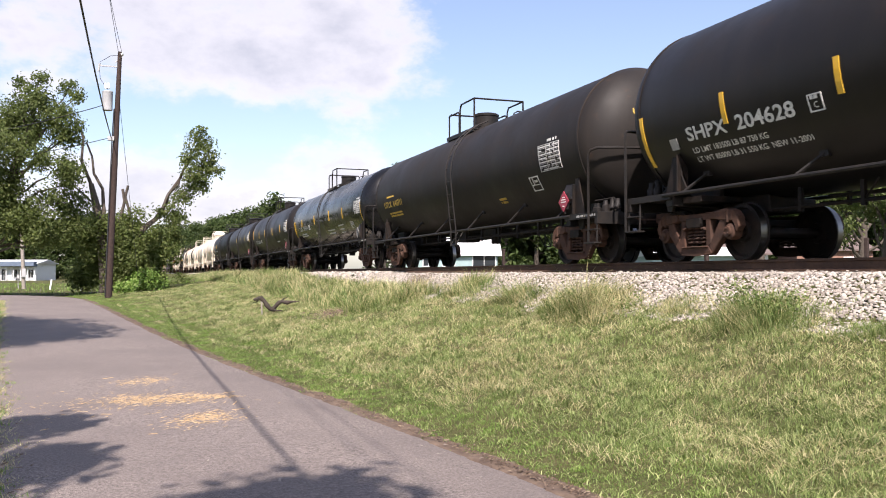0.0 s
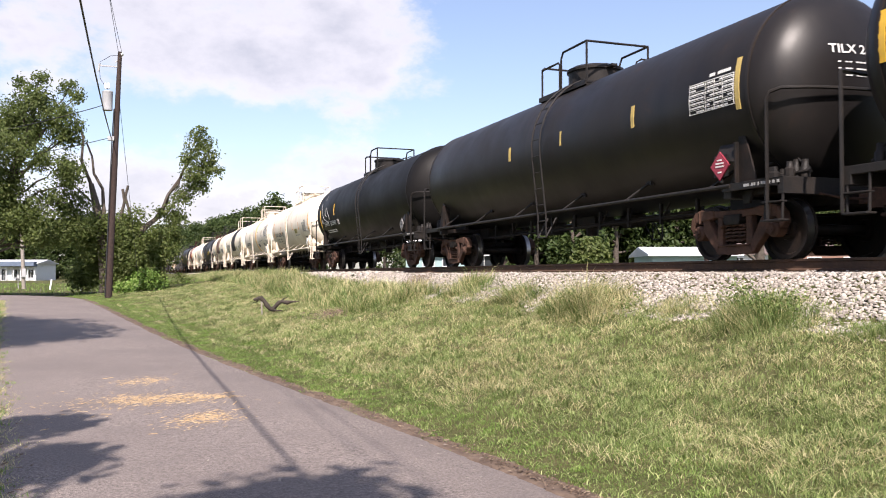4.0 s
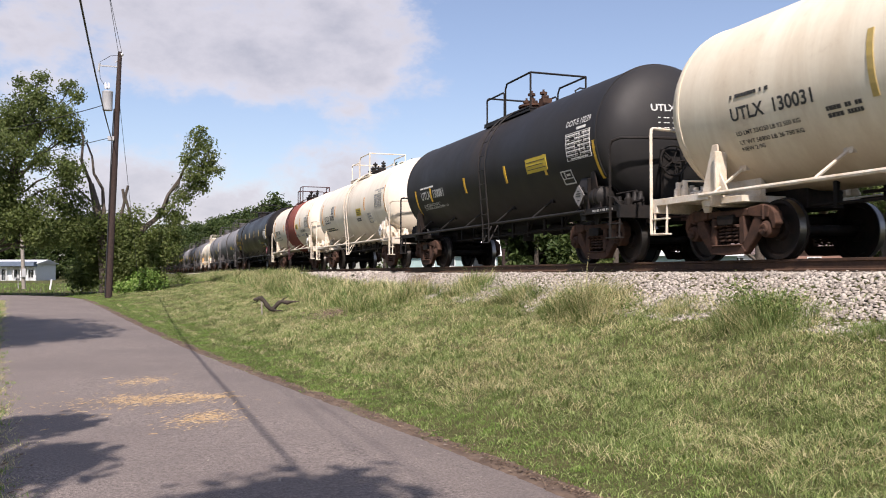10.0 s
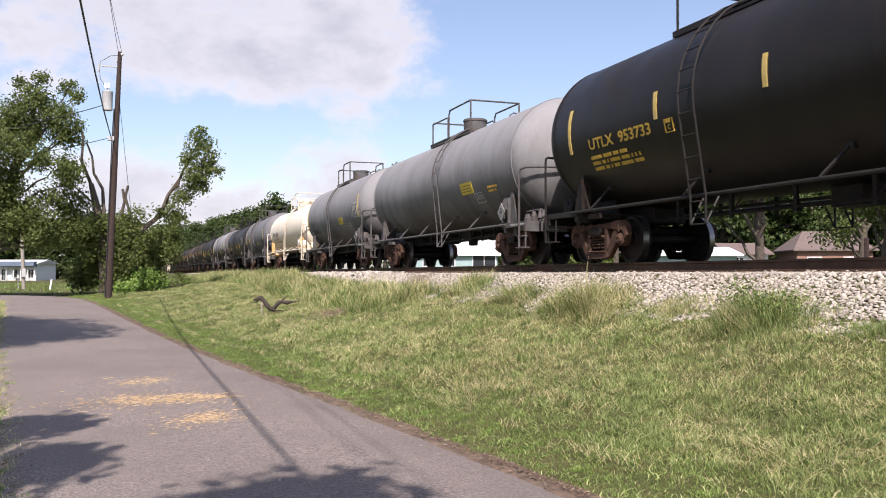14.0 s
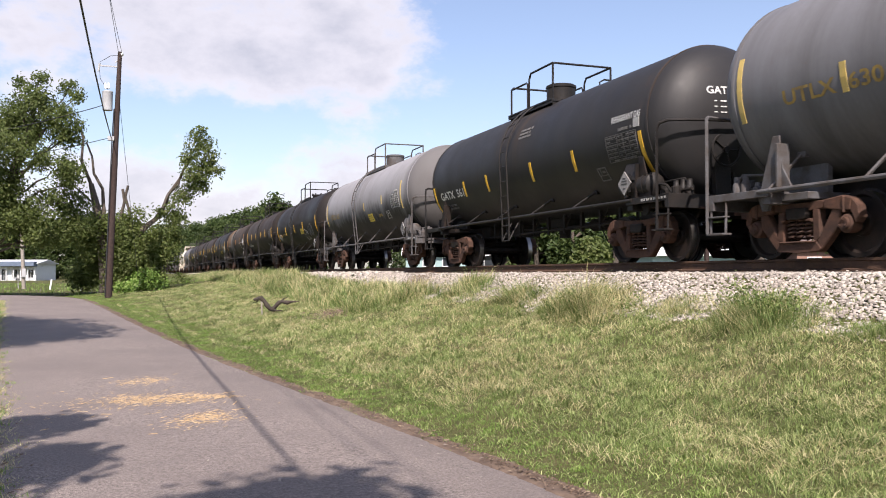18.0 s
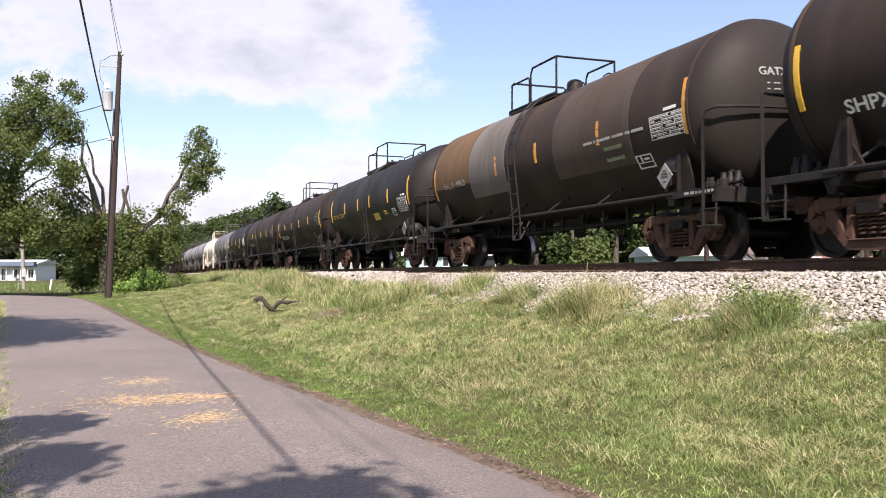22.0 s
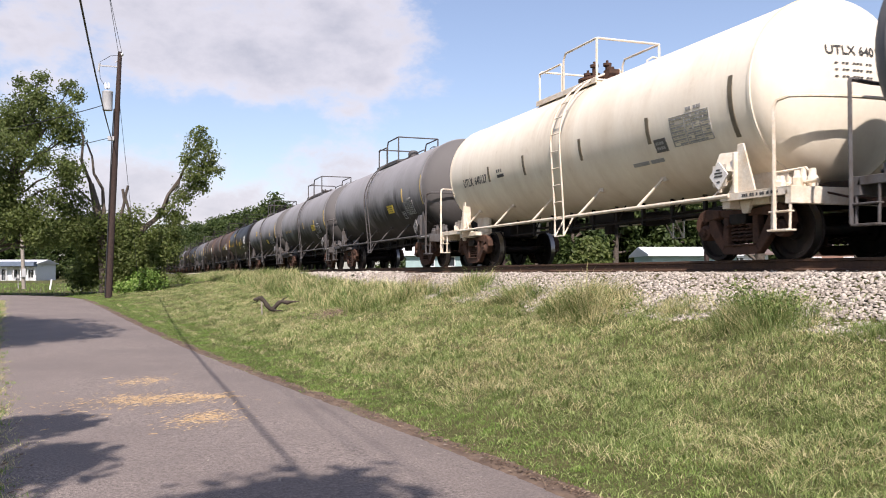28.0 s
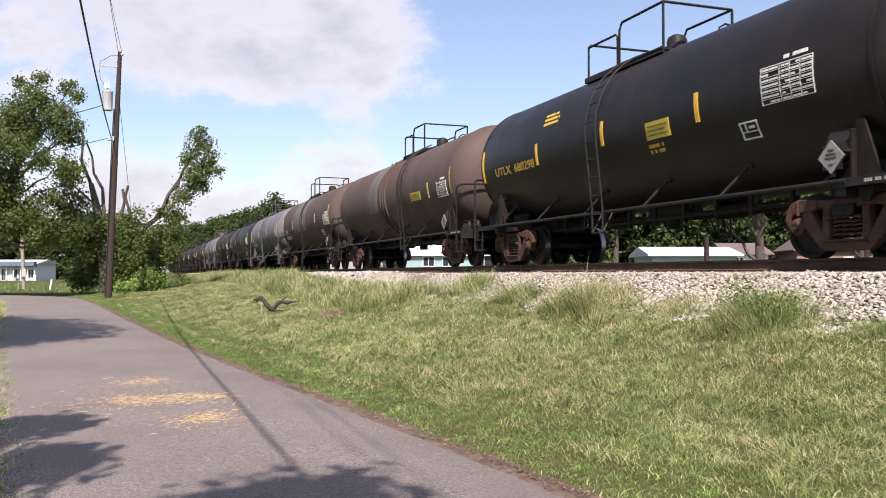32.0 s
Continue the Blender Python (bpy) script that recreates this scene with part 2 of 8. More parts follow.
M = {
    # black, brown and grey: flank shade painted in by height; white, cream: brown stains
    "black": tank_paint("black_tank_paint", (0.0115, 0.0100, 0.0098), (0.026, 0.021, 0.018), 0.40, 0.1, 0.5, (0.05, 0.034, 0.022), (0.0055, 0.005, 0.005), spec=0.24, flank_ramp=(3.7, 2.2, 0.75)),
    "jet": tank_paint("clean_black_tank_paint", (0.0085, 0.008, 0.008), (0.014, 0.0125, 0.012), 0.45, 0.0, 0.4, spec=0.12),
    "gloss": tank_paint("glossy_black_tank_paint", (0.0060, 0.0060, 0.0072), (0.010, 0.0095, 0.010), 0.19, 0.0, 0.3, spec=0.34),
    "grime_shade": tank_paint("sooty_black_tank_paint", (0.0165, 0.0145, 0.0138), (0.036, 0.0285, 0.0235), 0.52, 0.25, 0.5, (0.055, 0.038, 0.026), (0.008, 0.0072, 0.007), spec=0.18, flank_ramp=(3.7, 2.2, 0.75)),
    "brown": tank_paint("brown_weathered_tank_paint", (0.034, 0.0255, 0.0215), (0.062, 0.045, 0.035), 0.58, 0.35, 0.5, (0.10, 0.065, 0.04), (0.0105, 0.0092, 0.0088), spec=0.14, ends=(0.020, 0.0175, 0.016), flank_ramp=(3.9, 2.3, 0.85)),
    "russet": tank_paint("russet_weathered_tank_paint", (0.085, 0.058, 0.050), (0.12, 0.095, 0.085), 0.62, 0.5, 0.7, (0.12, 0.07, 0.04), (0.025, 0.021, 0.020), spec=0.12, flank_ramp=(3.6, 2.1, 0.8)),
    "charcoal": tank_paint("charcoal_tank_paint", (0.0195, 0.019, 0.020), (0.034, 0.0315, 0.030), 0.50, 0.1, 0.5, (0.075, 0.045, 0.024), spec=0.26),
    "grey": tank_paint("mid_grey_tank_paint", (0.165, 0.165, 0.175), (0.10, 0.097, 0.097), 0.55, 0.2, 0.6, (0.07, 0.06, 0.055), (0.030, 0.028, 0.027), flank_ramp=(3.5, 2.2, 0.85)),
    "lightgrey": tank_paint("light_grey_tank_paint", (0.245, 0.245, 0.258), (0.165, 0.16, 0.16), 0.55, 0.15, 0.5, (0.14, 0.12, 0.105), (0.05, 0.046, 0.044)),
    "sootshade_grey": tank_paint("soot_shaded_light_grey_tank_paint", (0.28, 0.275, 0.285), (0.19, 0.185, 0.185), 0.55, 0.15, 0.3, (0.10, 0.085, 0.075), (0.020, 0.018, 0.017), ends=(0.085, 0.080, 0.078), flank_ramp=(3.75, 3.0, 0.94)),
    "white": tank_paint("white_tank_paint", (0.80, 0.74, 0.625), (0.62, 0.53, 0.41), 0.4, 0.25, 0.6, (0.30, 0.21, 0.12), (0.36, 0.255, 0.165), flank_ramp=(3.25, 1.7, 0.62)),
    "cream": tank_paint("cream_tank_paint", (0.80, 0.735, 0.59), (0.58, 0.48, 0.35), 0.42, 0.35, 0.65, (0.26, 0.18, 0.11), (0.38, 0.26, 0.16), flank_ramp=(3.35, 1.7, 0.7)),
    "rustband": tank_paint("rusty_band", (0.24, 0.20, 0.17), (0.16, 0.055, 0.024), 0.75, 1.0, 1.0, (0.09, 0.035, 0.018)),
    "blackband": tank_paint("black_rubber_band", (0.025, 0.025, 0.028), (0.05, 0.045, 0.042), 0.6, 0.1),
    "redband": tank_paint("red_oxide_band", (0.28, 0.085, 0.065), (0.20, 0.065, 0.05), 0.6, 0.2),
    "orangeband": tank_paint("orange_stained_band", (0.70, 0.52, 0.28), (0.52, 0.27, 0.09), 0.6, 0.7, 0.9),
    "ochre": tank_paint("ochre_stained_patch", (0.155, 0.094, 0.05), (0.085, 0.064, 0.05), 0.7, 0.8, 0.9),
    "umber": tank_paint("umber_weathered_patch", (0.078, 0.063, 0.054), (0.055, 0.036, 0.026), 0.65, 0.6, 0.8),
    "taupe": tank_paint("taupe_patch", (0.165, 0.152, 0.14), (0.088, 0.074, 0.064), 0.7, 0.4, 0.8),
    "rust": rough_metal("rusty_cast_steel", (0.054, 0.034, 0.027), (0.115, 0.060, 0.041), 0.85),
    "darksteel": rough_metal("oily_dark_steel", (0.011, 0.010, 0.0095), (0.028, 0.019, 0.015), 0.6),
    "blacksteel": rough_metal("black_steel_fittings", (0.017, 0.0165, 0.0165), (0.030, 0.025, 0.022), 0.5),
    "greysteel": rough_metal("grey_steel_fittings", (0.11, 0.11, 0.115), (0.07, 0.055, 0.046), 0.6),
    "whitesteel": rough_metal("white_steel_fittings", (0.74, 0.69, 0.60), (0.62, 0.50, 0.36), 0.5),
    "maroonsteel": rough_metal("dark_maroon_steel_fittings", (0.085, 0.030, 0.030), (0.05, 0.025, 0.024), 0.6),
    "wheelrim": material("polished_wheel_rim", (0.30, 0.28, 0.26), 0.35, 1.0),
    "yellow": speckled("yellow_reflective_tape", (0.72, 0.42, 0.03), (0.62, 0.38, 0.05), 6, 0.4, 0.02),
    "dullyellow": speckled("faded_yellow_tape", (0.54, 0.39, 0.11), (0.42, 0.32, 0.12), 6, 0.6, 0.02),
    "orange": speckled("orange_reflective_tape", (0.60, 0.26, 0.03), (0.52, 0.25, 0.05), 6, 0.5, 0.02),
    "darktape": speckled("weathered_dark_tape", (0.16, 0.13, 0.085), (0.10, 0.085, 0.06), 6, 0.6, 0.02),
    "signyellow": speckled("yellow_panel_paint", (0.66, 0.48, 0.04), (0.52, 0.40, 0.06), 8, 0.55, 0.02),
    "oliveyellow": speckled("olive_yellow_panel_paint", (0.40, 0.33, 0.07), (0.30, 0.26, 0.08), 8, 0.6, 0.02),
    "palegreen": speckled("faded_pale_green_panel", (0.22, 0.26, 0.15), (0.15, 0.18, 0.11), 8, 0.6, 0.02),
    "darkdecal": speckled("dark_grey_decal_paint", (0.07, 0.07, 0.068), (0.11, 0.105, 0.10), 10, 0.6, 0.02),
    "ink_white": speckled("white_stencil_paint", (0.72, 0.72, 0.70), (0.5, 0.5, 0.48), 14, 0.6, 0.02),
    "ink_black": speckled("black_stencil_paint", (0.03, 0.03, 0.03), (0.06, 0.058, 0.055), 14, 0.6, 0.02),
    "ink_yellow": speckled("yellow_stencil_paint", (0.62, 0.40, 0.05), (0.42, 0.28, 0.05), 14, 0.6, 0.02),
    "ink_dim": speckled("dim_stencil_paint", (0.13, 0.125, 0.12), (0.07, 0.068, 0.066), 9, 0.7, 0.02),
    "ink_faded": speckled("faded_yellow_stencil_paint", (0.33, 0.22, 0.05), (0.16, 0.115, 0.05), 7, 0.7, 0.02),
    "ink_grey": speckled("faint_grey_stencil_paint", (0.34, 0.34, 0.33), (0.24, 0.24, 0.23), 14, 0.7, 0.02),
    "placard": speckled("placard_paint", (0.75, 0.74, 0.70), (0.6, 0.58, 0.55), 10, 0.5, 0.02),
    "placard_dull": speckled("grimy_placard_paint", (0.27, 0.26, 0.25), (0.14, 0.13, 0.125), 10, 0.6, 0.02),
    "placard_red": speckled("red_placard_paint", (0.34, 0.035, 0.06), (0.26, 0.03, 0.05), 10, 0.5, 0.02),
    "asphalt": asphalt_material(),
    "turf": ground_material(),
    "stone": stone_material(),
    "rail": rough_metal("rusty_rail_steel", (0.075, 0.046, 0.034), (0.12, 0.07, 0.045), 0.7),
    "railtop": material("worn_rail_head", (0.35, 0.33, 0.31), 0.3, 1.0),
    "tie": speckled("creosoted_timber", (0.045, 0.035, 0.028), (0.09, 0.07, 0.055), 9, 0.9, 0.5),
    "bark": speckled("grey_brown_bark", (0.060, 0.048, 0.038), (0.12, 0.10, 0.082), 7, 0.95, 0.8),
    "deadwood": speckled("dark_rotten_bark", (0.030, 0.024, 0.020), (0.075, 0.058, 0.045), 12, 0.95, 0.8),
    "polewood": speckled("red_brown_pole_timber", (0.026, 0.015, 0.0125), (0.050, 0.031, 0.025), 9, 0.9, 0.5),
    "greywood": speckled("grey_weathered_timber", (0.24, 0.21, 0.18), (0.33, 0.30, 0.26), 9, 0.9, 0.4),
    "leaf": leafy("oak_leaves", (0.095, 0.135, 0.038), (0.160, 0.203, 0.061), (0.225, 0.255, 0.095), 0.50),
    "leaf_light": leafy("pale_vine_leaves", (0.10, 0.14, 0.038), (0.175, 0.22, 0.064), (0.235, 0.255, 0.10), 0.50),
    "leaf_far": leafy("far_wood_leaves", (0.040, 0.070, 0.020), (0.070, 0.105, 0.028), (0.10, 0.13, 0.04)),
    "grass": leafy("green_grass", (0.145, 0.210, 0.058), (0.285, 0.355, 0.12), (0.54, 0.55, 0.27), 0.28, 4.0),
    "drygrass": leafy("dry_straw_grass", (0.45, 0.40, 0.19), (0.68, 0.61, 0.36), (0.23, 0.28, 0.09), 0.3, 4.0),
    "lawn": leafy("bright_lawn", (0.13, 0.24, 0.042), (0.21, 0.34, 0.07), (0.36, 0.42, 0.15), 0.3, 7.0),
    "weed": leafy("dark_green_weeds", (0.10, 0.165, 0.042), (0.20, 0.27, 0.08), (0.36, 0.37, 0.16), 0.3, 7.0),
    "debris": leafy("brown_leaf_crumbs", (0.06, 0.042, 0.03), (0.15, 0.10, 0.068), (0.30, 0.235, 0.16), 0.0, 4.0),
    "straw": speckled("golden_straw", (0.36, 0.235, 0.115), (0.54, 0.41, 0.25), 12, 0.8, 0.1),
    "soil": speckled("red_brown_soil", (0.075, 0.050, 0.036), (0.17, 0.12, 0.085), 5, 0.95, 0.6),
    "siding": speckled("white_siding_paint", (0.72, 0.74, 0.74), (0.64, 0.66, 0.67), 3, 0.6, 0.05),
    "teal": speckled("pale_teal_siding_paint", (0.30, 0.42, 0.42), (0.26, 0.37, 0.37), 3, 0.6, 0.05),
    "whiteroof": speckled("white_metal_roofing", (0.78, 0.79, 0.80), (0.70, 0.71, 0.72), 2, 0.4, 0.05),
    "brownroof": speckled("brown_shingles", (0.12, 0.088, 0.080), (0.17, 0.13, 0.12), 3, 0.9, 0.3),
    "blueroof": speckled("blue_grey_roofing", (0.10, 0.135, 0.19), (0.13, 0.17, 0.23), 3, 0.6, 0.1),
    "brick": speckled("red_brown_brickwork", (0.22, 0.12, 0.09), (0.28, 0.17, 0.13), 6, 0.9, 0.3),
    "glass": material("dark_window_glass", (0.03, 0.035, 0.04), 0.08, 0, 0.6),
    "galv": rough_metal("galvanised_steel", (0.45, 0.46, 0.47), (0.36, 0.37, 0.38), 0.45),
    "cable": material("black_cable_sheath", (0.02, 0.02, 0.022), 0.5),
    "ceramic": material("white_glazed_ceramic", (0.75, 0.75, 0.74), 0.2),
}


# ---- mesh tools ----
class Geo:
    """Collects vertices and faces of one mesh."""

    def __init__(self):
        self.v, self.f = [], []

    def add(self, verts, faces):
        o = len(self.v)
        self.v += [tuple(p) for p in verts]
        self.f += [tuple(i + o for i in f) for f in faces]
        return self

    def box(self, x0, x1, y0, y1, z0, z1):
        v = [(x, y, z) for x in (x0, x1) for y in (y0, y1) for z in (z0, z1)]
        return self.add(v, [(0, 1, 3, 2), (4, 6, 7, 5), (0, 4, 5, 1), (2, 3, 7, 6), (0, 2, 6, 4), (1, 5, 7, 3)])

    def tube(self, pts, r, seg=6, caps=True):
        """A round bar along points; r is one radius or one for each point."""
        pts = [Vector(p) for p in pts]
        rs = r if isinstance(r, (list, tuple)) else [r] * len(pts)
        o, n = len(self.v), len(pts)
        side = last = None
        for i, p in enumerate(pts):
            d = (pts[min(i + 1, n - 1)] - pts[max(i - 1, 0)]).normalized()
            if side is None:
                side = d.cross(Vector((0, 0, 1)) if abs(d.z) < 0.9 else Vector((1, 0, 0))).normalized()
            else:
                side = last.rotation_difference(d) @ side
                side = (side - d * side.dot(d)).normalized()
            last, up = d, d.cross(side)
            for k in range(seg):
                a = 2 * math.pi * k / seg
                self.v.append(tuple(p + (side * math.cos(a) + up * math.sin(a)) * rs[i]))
        for i in range(n - 1):
            for k in range(seg):
                a, b = o + i * seg + k, o + i * seg + (k + 1) % seg
                self.f.append((a, b, b + seg, a + seg))
        if caps:
            self.f.append(tuple(o + k for k in reversed(range(seg))))
            self.f.append(tuple(o + (n - 1) * seg + k for k in range(seg)))
        return self

    def bar(self, p, q, w, t):
        """A flat bar from p to q in the xz plane of a frame: w across in the plane, t thick in y."""
        p, q = Vector(p), Vector(q)
        d = (q - p).normalized()
        s = d.cross(Vector((0, 1, 0))).normalized() * (w / 2)
        y = Vector((0, t / 2, 0))
        v = [p - s - y, p + s - y, p + s + y, p - s + y, q - s - y, q + s - y, q + s + y, q - s + y]
        return self.add(v, [(0, 1, 2, 3), (7, 6, 5, 4), (0, 4, 5, 1), (1, 5, 6, 2), (2, 6, 7, 3), (3, 7, 4, 0)])

    def lathe(self, profile, seg=24, axis="x", centre=(0, 0, 0), closed=False):
        """Turns (along, radius) pairs about an axis."""
        o, n = len(self.v), len(profile)
        cx, cy, cz = centre
        for a, r in profile:
            for k in range(seg):
                t = 2 * math.pi * k / seg
                c, s = r * math.cos(t), r * math.sin(t)
                self.v.append({"x": (cx + a, cy + c, cz + s), "y": (cx + s, cy + a, cz + c), "z": (cx + c, cy + s, cz + a)}[axis])
        for i in range(n - 1 + closed):
            j = (i + 1) % n
            for k in range(seg):
                l = (k + 1) % seg
                self.f.append((o + i * seg + k, o + i * seg + l, o + j * seg + l, o + j * seg + k))
        if not closed:
            if profile[0][1] > 1e-4:
                self.f.append(tuple(o + k for k in reversed(range(seg))))
            if profile[-1][1] > 1e-4:
                self.f.append(tuple(o + (n - 1) * seg + k for k in range(seg)))
        return self

    def prism(self, outline, y0, y1):
        """An outline of (x, z) pushed from y0 to y1."""
        n = len(outline)
        v = [(x, y0, z) for x, z in outline] + [(x, y1, z) for x, z in outline]
        f = [tuple(range(n)), tuple(reversed(range(n, 2 * n)))]
        return self.add(v, f + [(i, i + n, (i + 1) % n + n, (i + 1) % n) for i in range(n)])

    def mesh(self, name, mat, smooth=None, bevel=0.0):
        me = bpy.data.meshes.new(name)
        me.from_pydata(self.v, [], self.f)
        me.materials.append(mat)
        bm = bmesh.new()
        bm.from_mesh(me)
        if bevel:
            bmesh.ops.remove_doubles(bm, verts=bm.verts, dist=1e-5)
            sharp = [e for e in bm.edges if len(e.link_faces) == 2 and e.calc_face_angle(0) > 0.7]
            bmesh.ops.bevel(bm, geom=sharp, offset=bevel, segments=1, affect="EDGES", clamp_overlap=True)
        bmesh.ops.recalc_face_normals(bm, faces=bm.faces)
        bm.to_mesh(me)
        bm.free()
        if smooth:
            me.polygons.foreach_set("use_smooth", [True] * len(me.polygons))
            me.set_sharp_from_angle(angle=radians(smooth))
        return me


def big_mesh(name, verts, faces, mat, smooth=False):
    """A large mesh from numpy arrays; all faces have the same number of corners."""
    me = bpy.data.meshes.new(name)
    nv, nf, k = len(verts), len(faces), faces.shape[1]
    me.vertices.add(nv)
    me.vertices.foreach_set("co", np.ascontiguousarray(verts, dtype=np.float32).ravel())
    me.loops.add(nf * k)
    me.loops.foreach_set("vertex_index", np.ascontiguousarray(faces, dtype=np.int32).ravel())
    me.polygons.add(nf)
    me.polygons.foreach_set("loop_start", np.arange(0, nf * k, k, dtype=np.int32))
    if smooth:
        me.polygons.foreach_set("use_smooth", np.ones(nf, dtype=bool))
    me.update(calc_edges=True)
    me.materials.append(mat)
    return me


def part(name, me, parent, label="", m=None):
    ob = new(name, me)
    ob.parent = parent
    if m is not None:
        ob.matrix_basis = m
    return tagged(ob, label) if label else ob


# ---- ground, road, track ----
EDGE = ((-80, 3.0), (-10, 3.0), (5, 2.95), (8.6, 2.5), (14.2, 1.7), (21, 0.8), (27, 0.1), (36, -0.95), (45, -2.1), (52, -3.4))


def road_edge(y):
    return np.interp(y, [p[0] for p in EDGE], [p[1] for p in EDGE])


def smooth01(t):
    t = np.clip(t, 0, 1)
    return t * t * (3 - 2 * t)


def ground_z(x, y):
    """Height of the turf and of the track bed."""
    x, y = np.asarray(x, float), np.asarray(y, float)
    base = 0.28 * smooth01((y - 14) / 34.0) * smooth01((300 - y) / 200)
    e = road_edge(y)
    toe = 7.05
    t = np.clip((x - e - 0.15) / (toe - e - 0.15), 0, 1)
    top = 1.02 + 0.3 * smooth01((y - 24) / 25.0)
    bank = base - 0.02 + (top - base) * (0.55 * t + 0.45 * t * t)
    lumps = 0.05 * np.sin(x * 1.7 + y * 0.9) * np.sin(y * 1.3 - x * 0.6) + 0.03 * np.sin(x * 3.9 - y * 2.3)
    bank = bank + lumps * smooth01(t * 4) * smooth01((1 - t) * 6)
    bed = np.interp(x, (7.05, 7.95, 8.2, 12.0, 12.25, 14.2), (0, 1, 1, 1, 1, -1.1))
    bed_z = top + (1.49 - top) * bed
    far = bed_z + (0.15 - bed_z) * smooth01((x - 13.6) / 9.0)
    z = np.where(x < e, base - 0.03, np.where(x < toe, bank, np.where(x < 13.6, bed_z, far)))
    left = e - 3.75
    z = np.where(x < left, base - 0.03 + 0.05 * smooth01((left - x) / 3.0), z)
    return z


def build_ground():
    xs = np.concatenate((np.array([-3000, -1200, -500, -250, -140, -90, -60, -40, -28, -20, -15, -12]), np.arange(-10, -4, 0.6),
                         np.arange(-4, 7, 0.25), np.arange(7.05, 14.6, 0.3), np.array([15, 16, 17.5, 19, 21, 24, 28, 35, 45, 60, 90, 140, 250, 500, 1200, 3000])))
    ys = np.concatenate((np.array([-3000, -1200, -700, -400, -250, -160, -100, -60, -35, -20, -12, -8]), np.arange(-5, 30, 0.3), np.arange(30, 60, 0.8),
                         np.arange(60, 130, 4), np.array([130, 150, 180, 220, 280, 350, 450, 600, 800, 1200, 2000, 3500])))
    X, Y = np.meshgrid(xs, ys)
    Z = ground_z(X, Y)
    nx, ny = len(xs), len(ys)
    i = np.arange(nx * ny).reshape(ny, nx)
    faces = np.stack((i[:-1, :-1], i[:-1, 1:], i[1:, 1:], i[1:, :-1]), -1).reshape(-1, 4)
    ob = new("ground", big_mesh("ground", np.stack((X, Y, Z), -1).reshape(-1, 3), faces, M["turf"], True))
    tagged(ob, "mown grass bank with dry yellow patches beside a railway", "ground", kind="structure")


def road_line():
    """The middle of the road, with its direction."""
    pts = [(y, float(road_edge(y)) - 1.85) for y in np.arange(-70, 46, 1.0)]
    line = [Vector((x, y, 0)) for y, x in pts]
    p, d = line[-1], (line[-1] - line[-4]).normalized()
    for k in range(60):
        a = radians(2.2 if k < 34 else 0.0)
        d = Vector((d.x * math.cos(a) - d.y * math.sin(a), d.x * math.sin(a) + d.y * math.cos(a), 0))
        p = p + d * 0.55
        line.append(p.copy())
    for k in range(40):
        p = p + d * 3.0
        line.append(p.copy())
    return line


def build_road():
    line = road_line()
    rng = np.random.default_rng(5)
    verts, n = [], 13
    for i, p in enumerate(line):
        d = (line[min(i + 1, len(line) - 1)] - line[max(i - 1, 0)]).normalized()
        s = Vector((d.y, -d.x, 0))
        jl, jr = rng.normal(0, 0.035, 2)
        for k in range(n):
            c = -1.85 + 3.7 * k / (n - 1) + (jl if k == 0 else jr if k == n - 1 else 0)
            q = p + s * c
            base = float(0.28 * smooth01((q.y - 14) / 34.0) * smooth01((300 - q.y) / 200))
            crown = 0.035 * (1 - (c / 1.85) ** 2)
            verts.append((q.x, q.y, base + 0.004 + crown - (0.05 if k in (0, n - 1) else 0)))
    i = np.arange(len(line) * n).reshape(-1, n)
    faces = np.stack((i[:-1, :-1], i[:-1, 1:], i[1:, 1:], i[1:, :-1]), -1).reshape(-1, 4)
    ob = new("road", big_mesh("road", np.array(verts), faces, M["asphalt"], True))
    tagged(ob, "narrow worn grey asphalt lane curving beside the track", "road", kind="structure")


def build_track():
    y0, y1 = -560.0, 760.0
    profile = ((-0.07, 0), (0.07, 0), (0.07, 0.02), (0.012, 0.04), (0.012, 0.135), (0.035, 0.145), (0.035, 0.178), (0.028, 0.182),
               (-0.028, 0.182), (-0.035, 0.178), (-0.035, 0.145), (-0.012, 0.135), (-0.012, 0.04), (-0.07, 0.02))
    track = tagged(new("railway_track"), "rusty steel rails on timber ties in pale ballast", "railway track", kind="structure")
    for side in (-0.7525, 0.7525):
        g = Geo()
        v = [(TRACK_X + side + x, y, RAIL_Z - 0.182 + z) for y in (y0, y1) for x, z in profile]
        k = len(profile)
        g.add(v, [(i, (i + 1) % k, (i + 1) % k + k, i + k) for i in range(k)] + [tuple(range(k)), tuple(range(2 * k - 1, k - 1, -1))])
        part("rail", g.mesh("rail", M["rail"]), track)
        part("rail_head", Geo().box(TRACK_X + side - 0.026, TRACK_X + side + 0.026, y0, y1, RAIL_Z - 0.004, RAIL_Z + 0.0005).mesh("rail_head", M["railtop"]), track, "polished running surface")
    tie = Geo().box(-1.3, 1.3, -0.11, 0.11, -0.18, 0.0).mesh("tie", M["tie"], bevel=0.012)
    rng = random.Random(3)
    for k in range(220):
        y = -6 + k * 0.52
        part("tie", tie, track, m=pose(TRACK_X + rng.uniform(-0.04, 0.04), y, RAIL_Z - 0.186, 0, 0, rng.uniform(-0.6, 0.6)))
    plate = Geo().box(-0.18, 0.18, -0.09, 0.09, 0, 0.012).mesh("tie_plate", M["rail"])
    for k in range(60):
        part("tie_plate", plate, track, m=pose(TRACK_X - 0.7525, -2 + k * 0.52, RAIL_Z - 0.186))


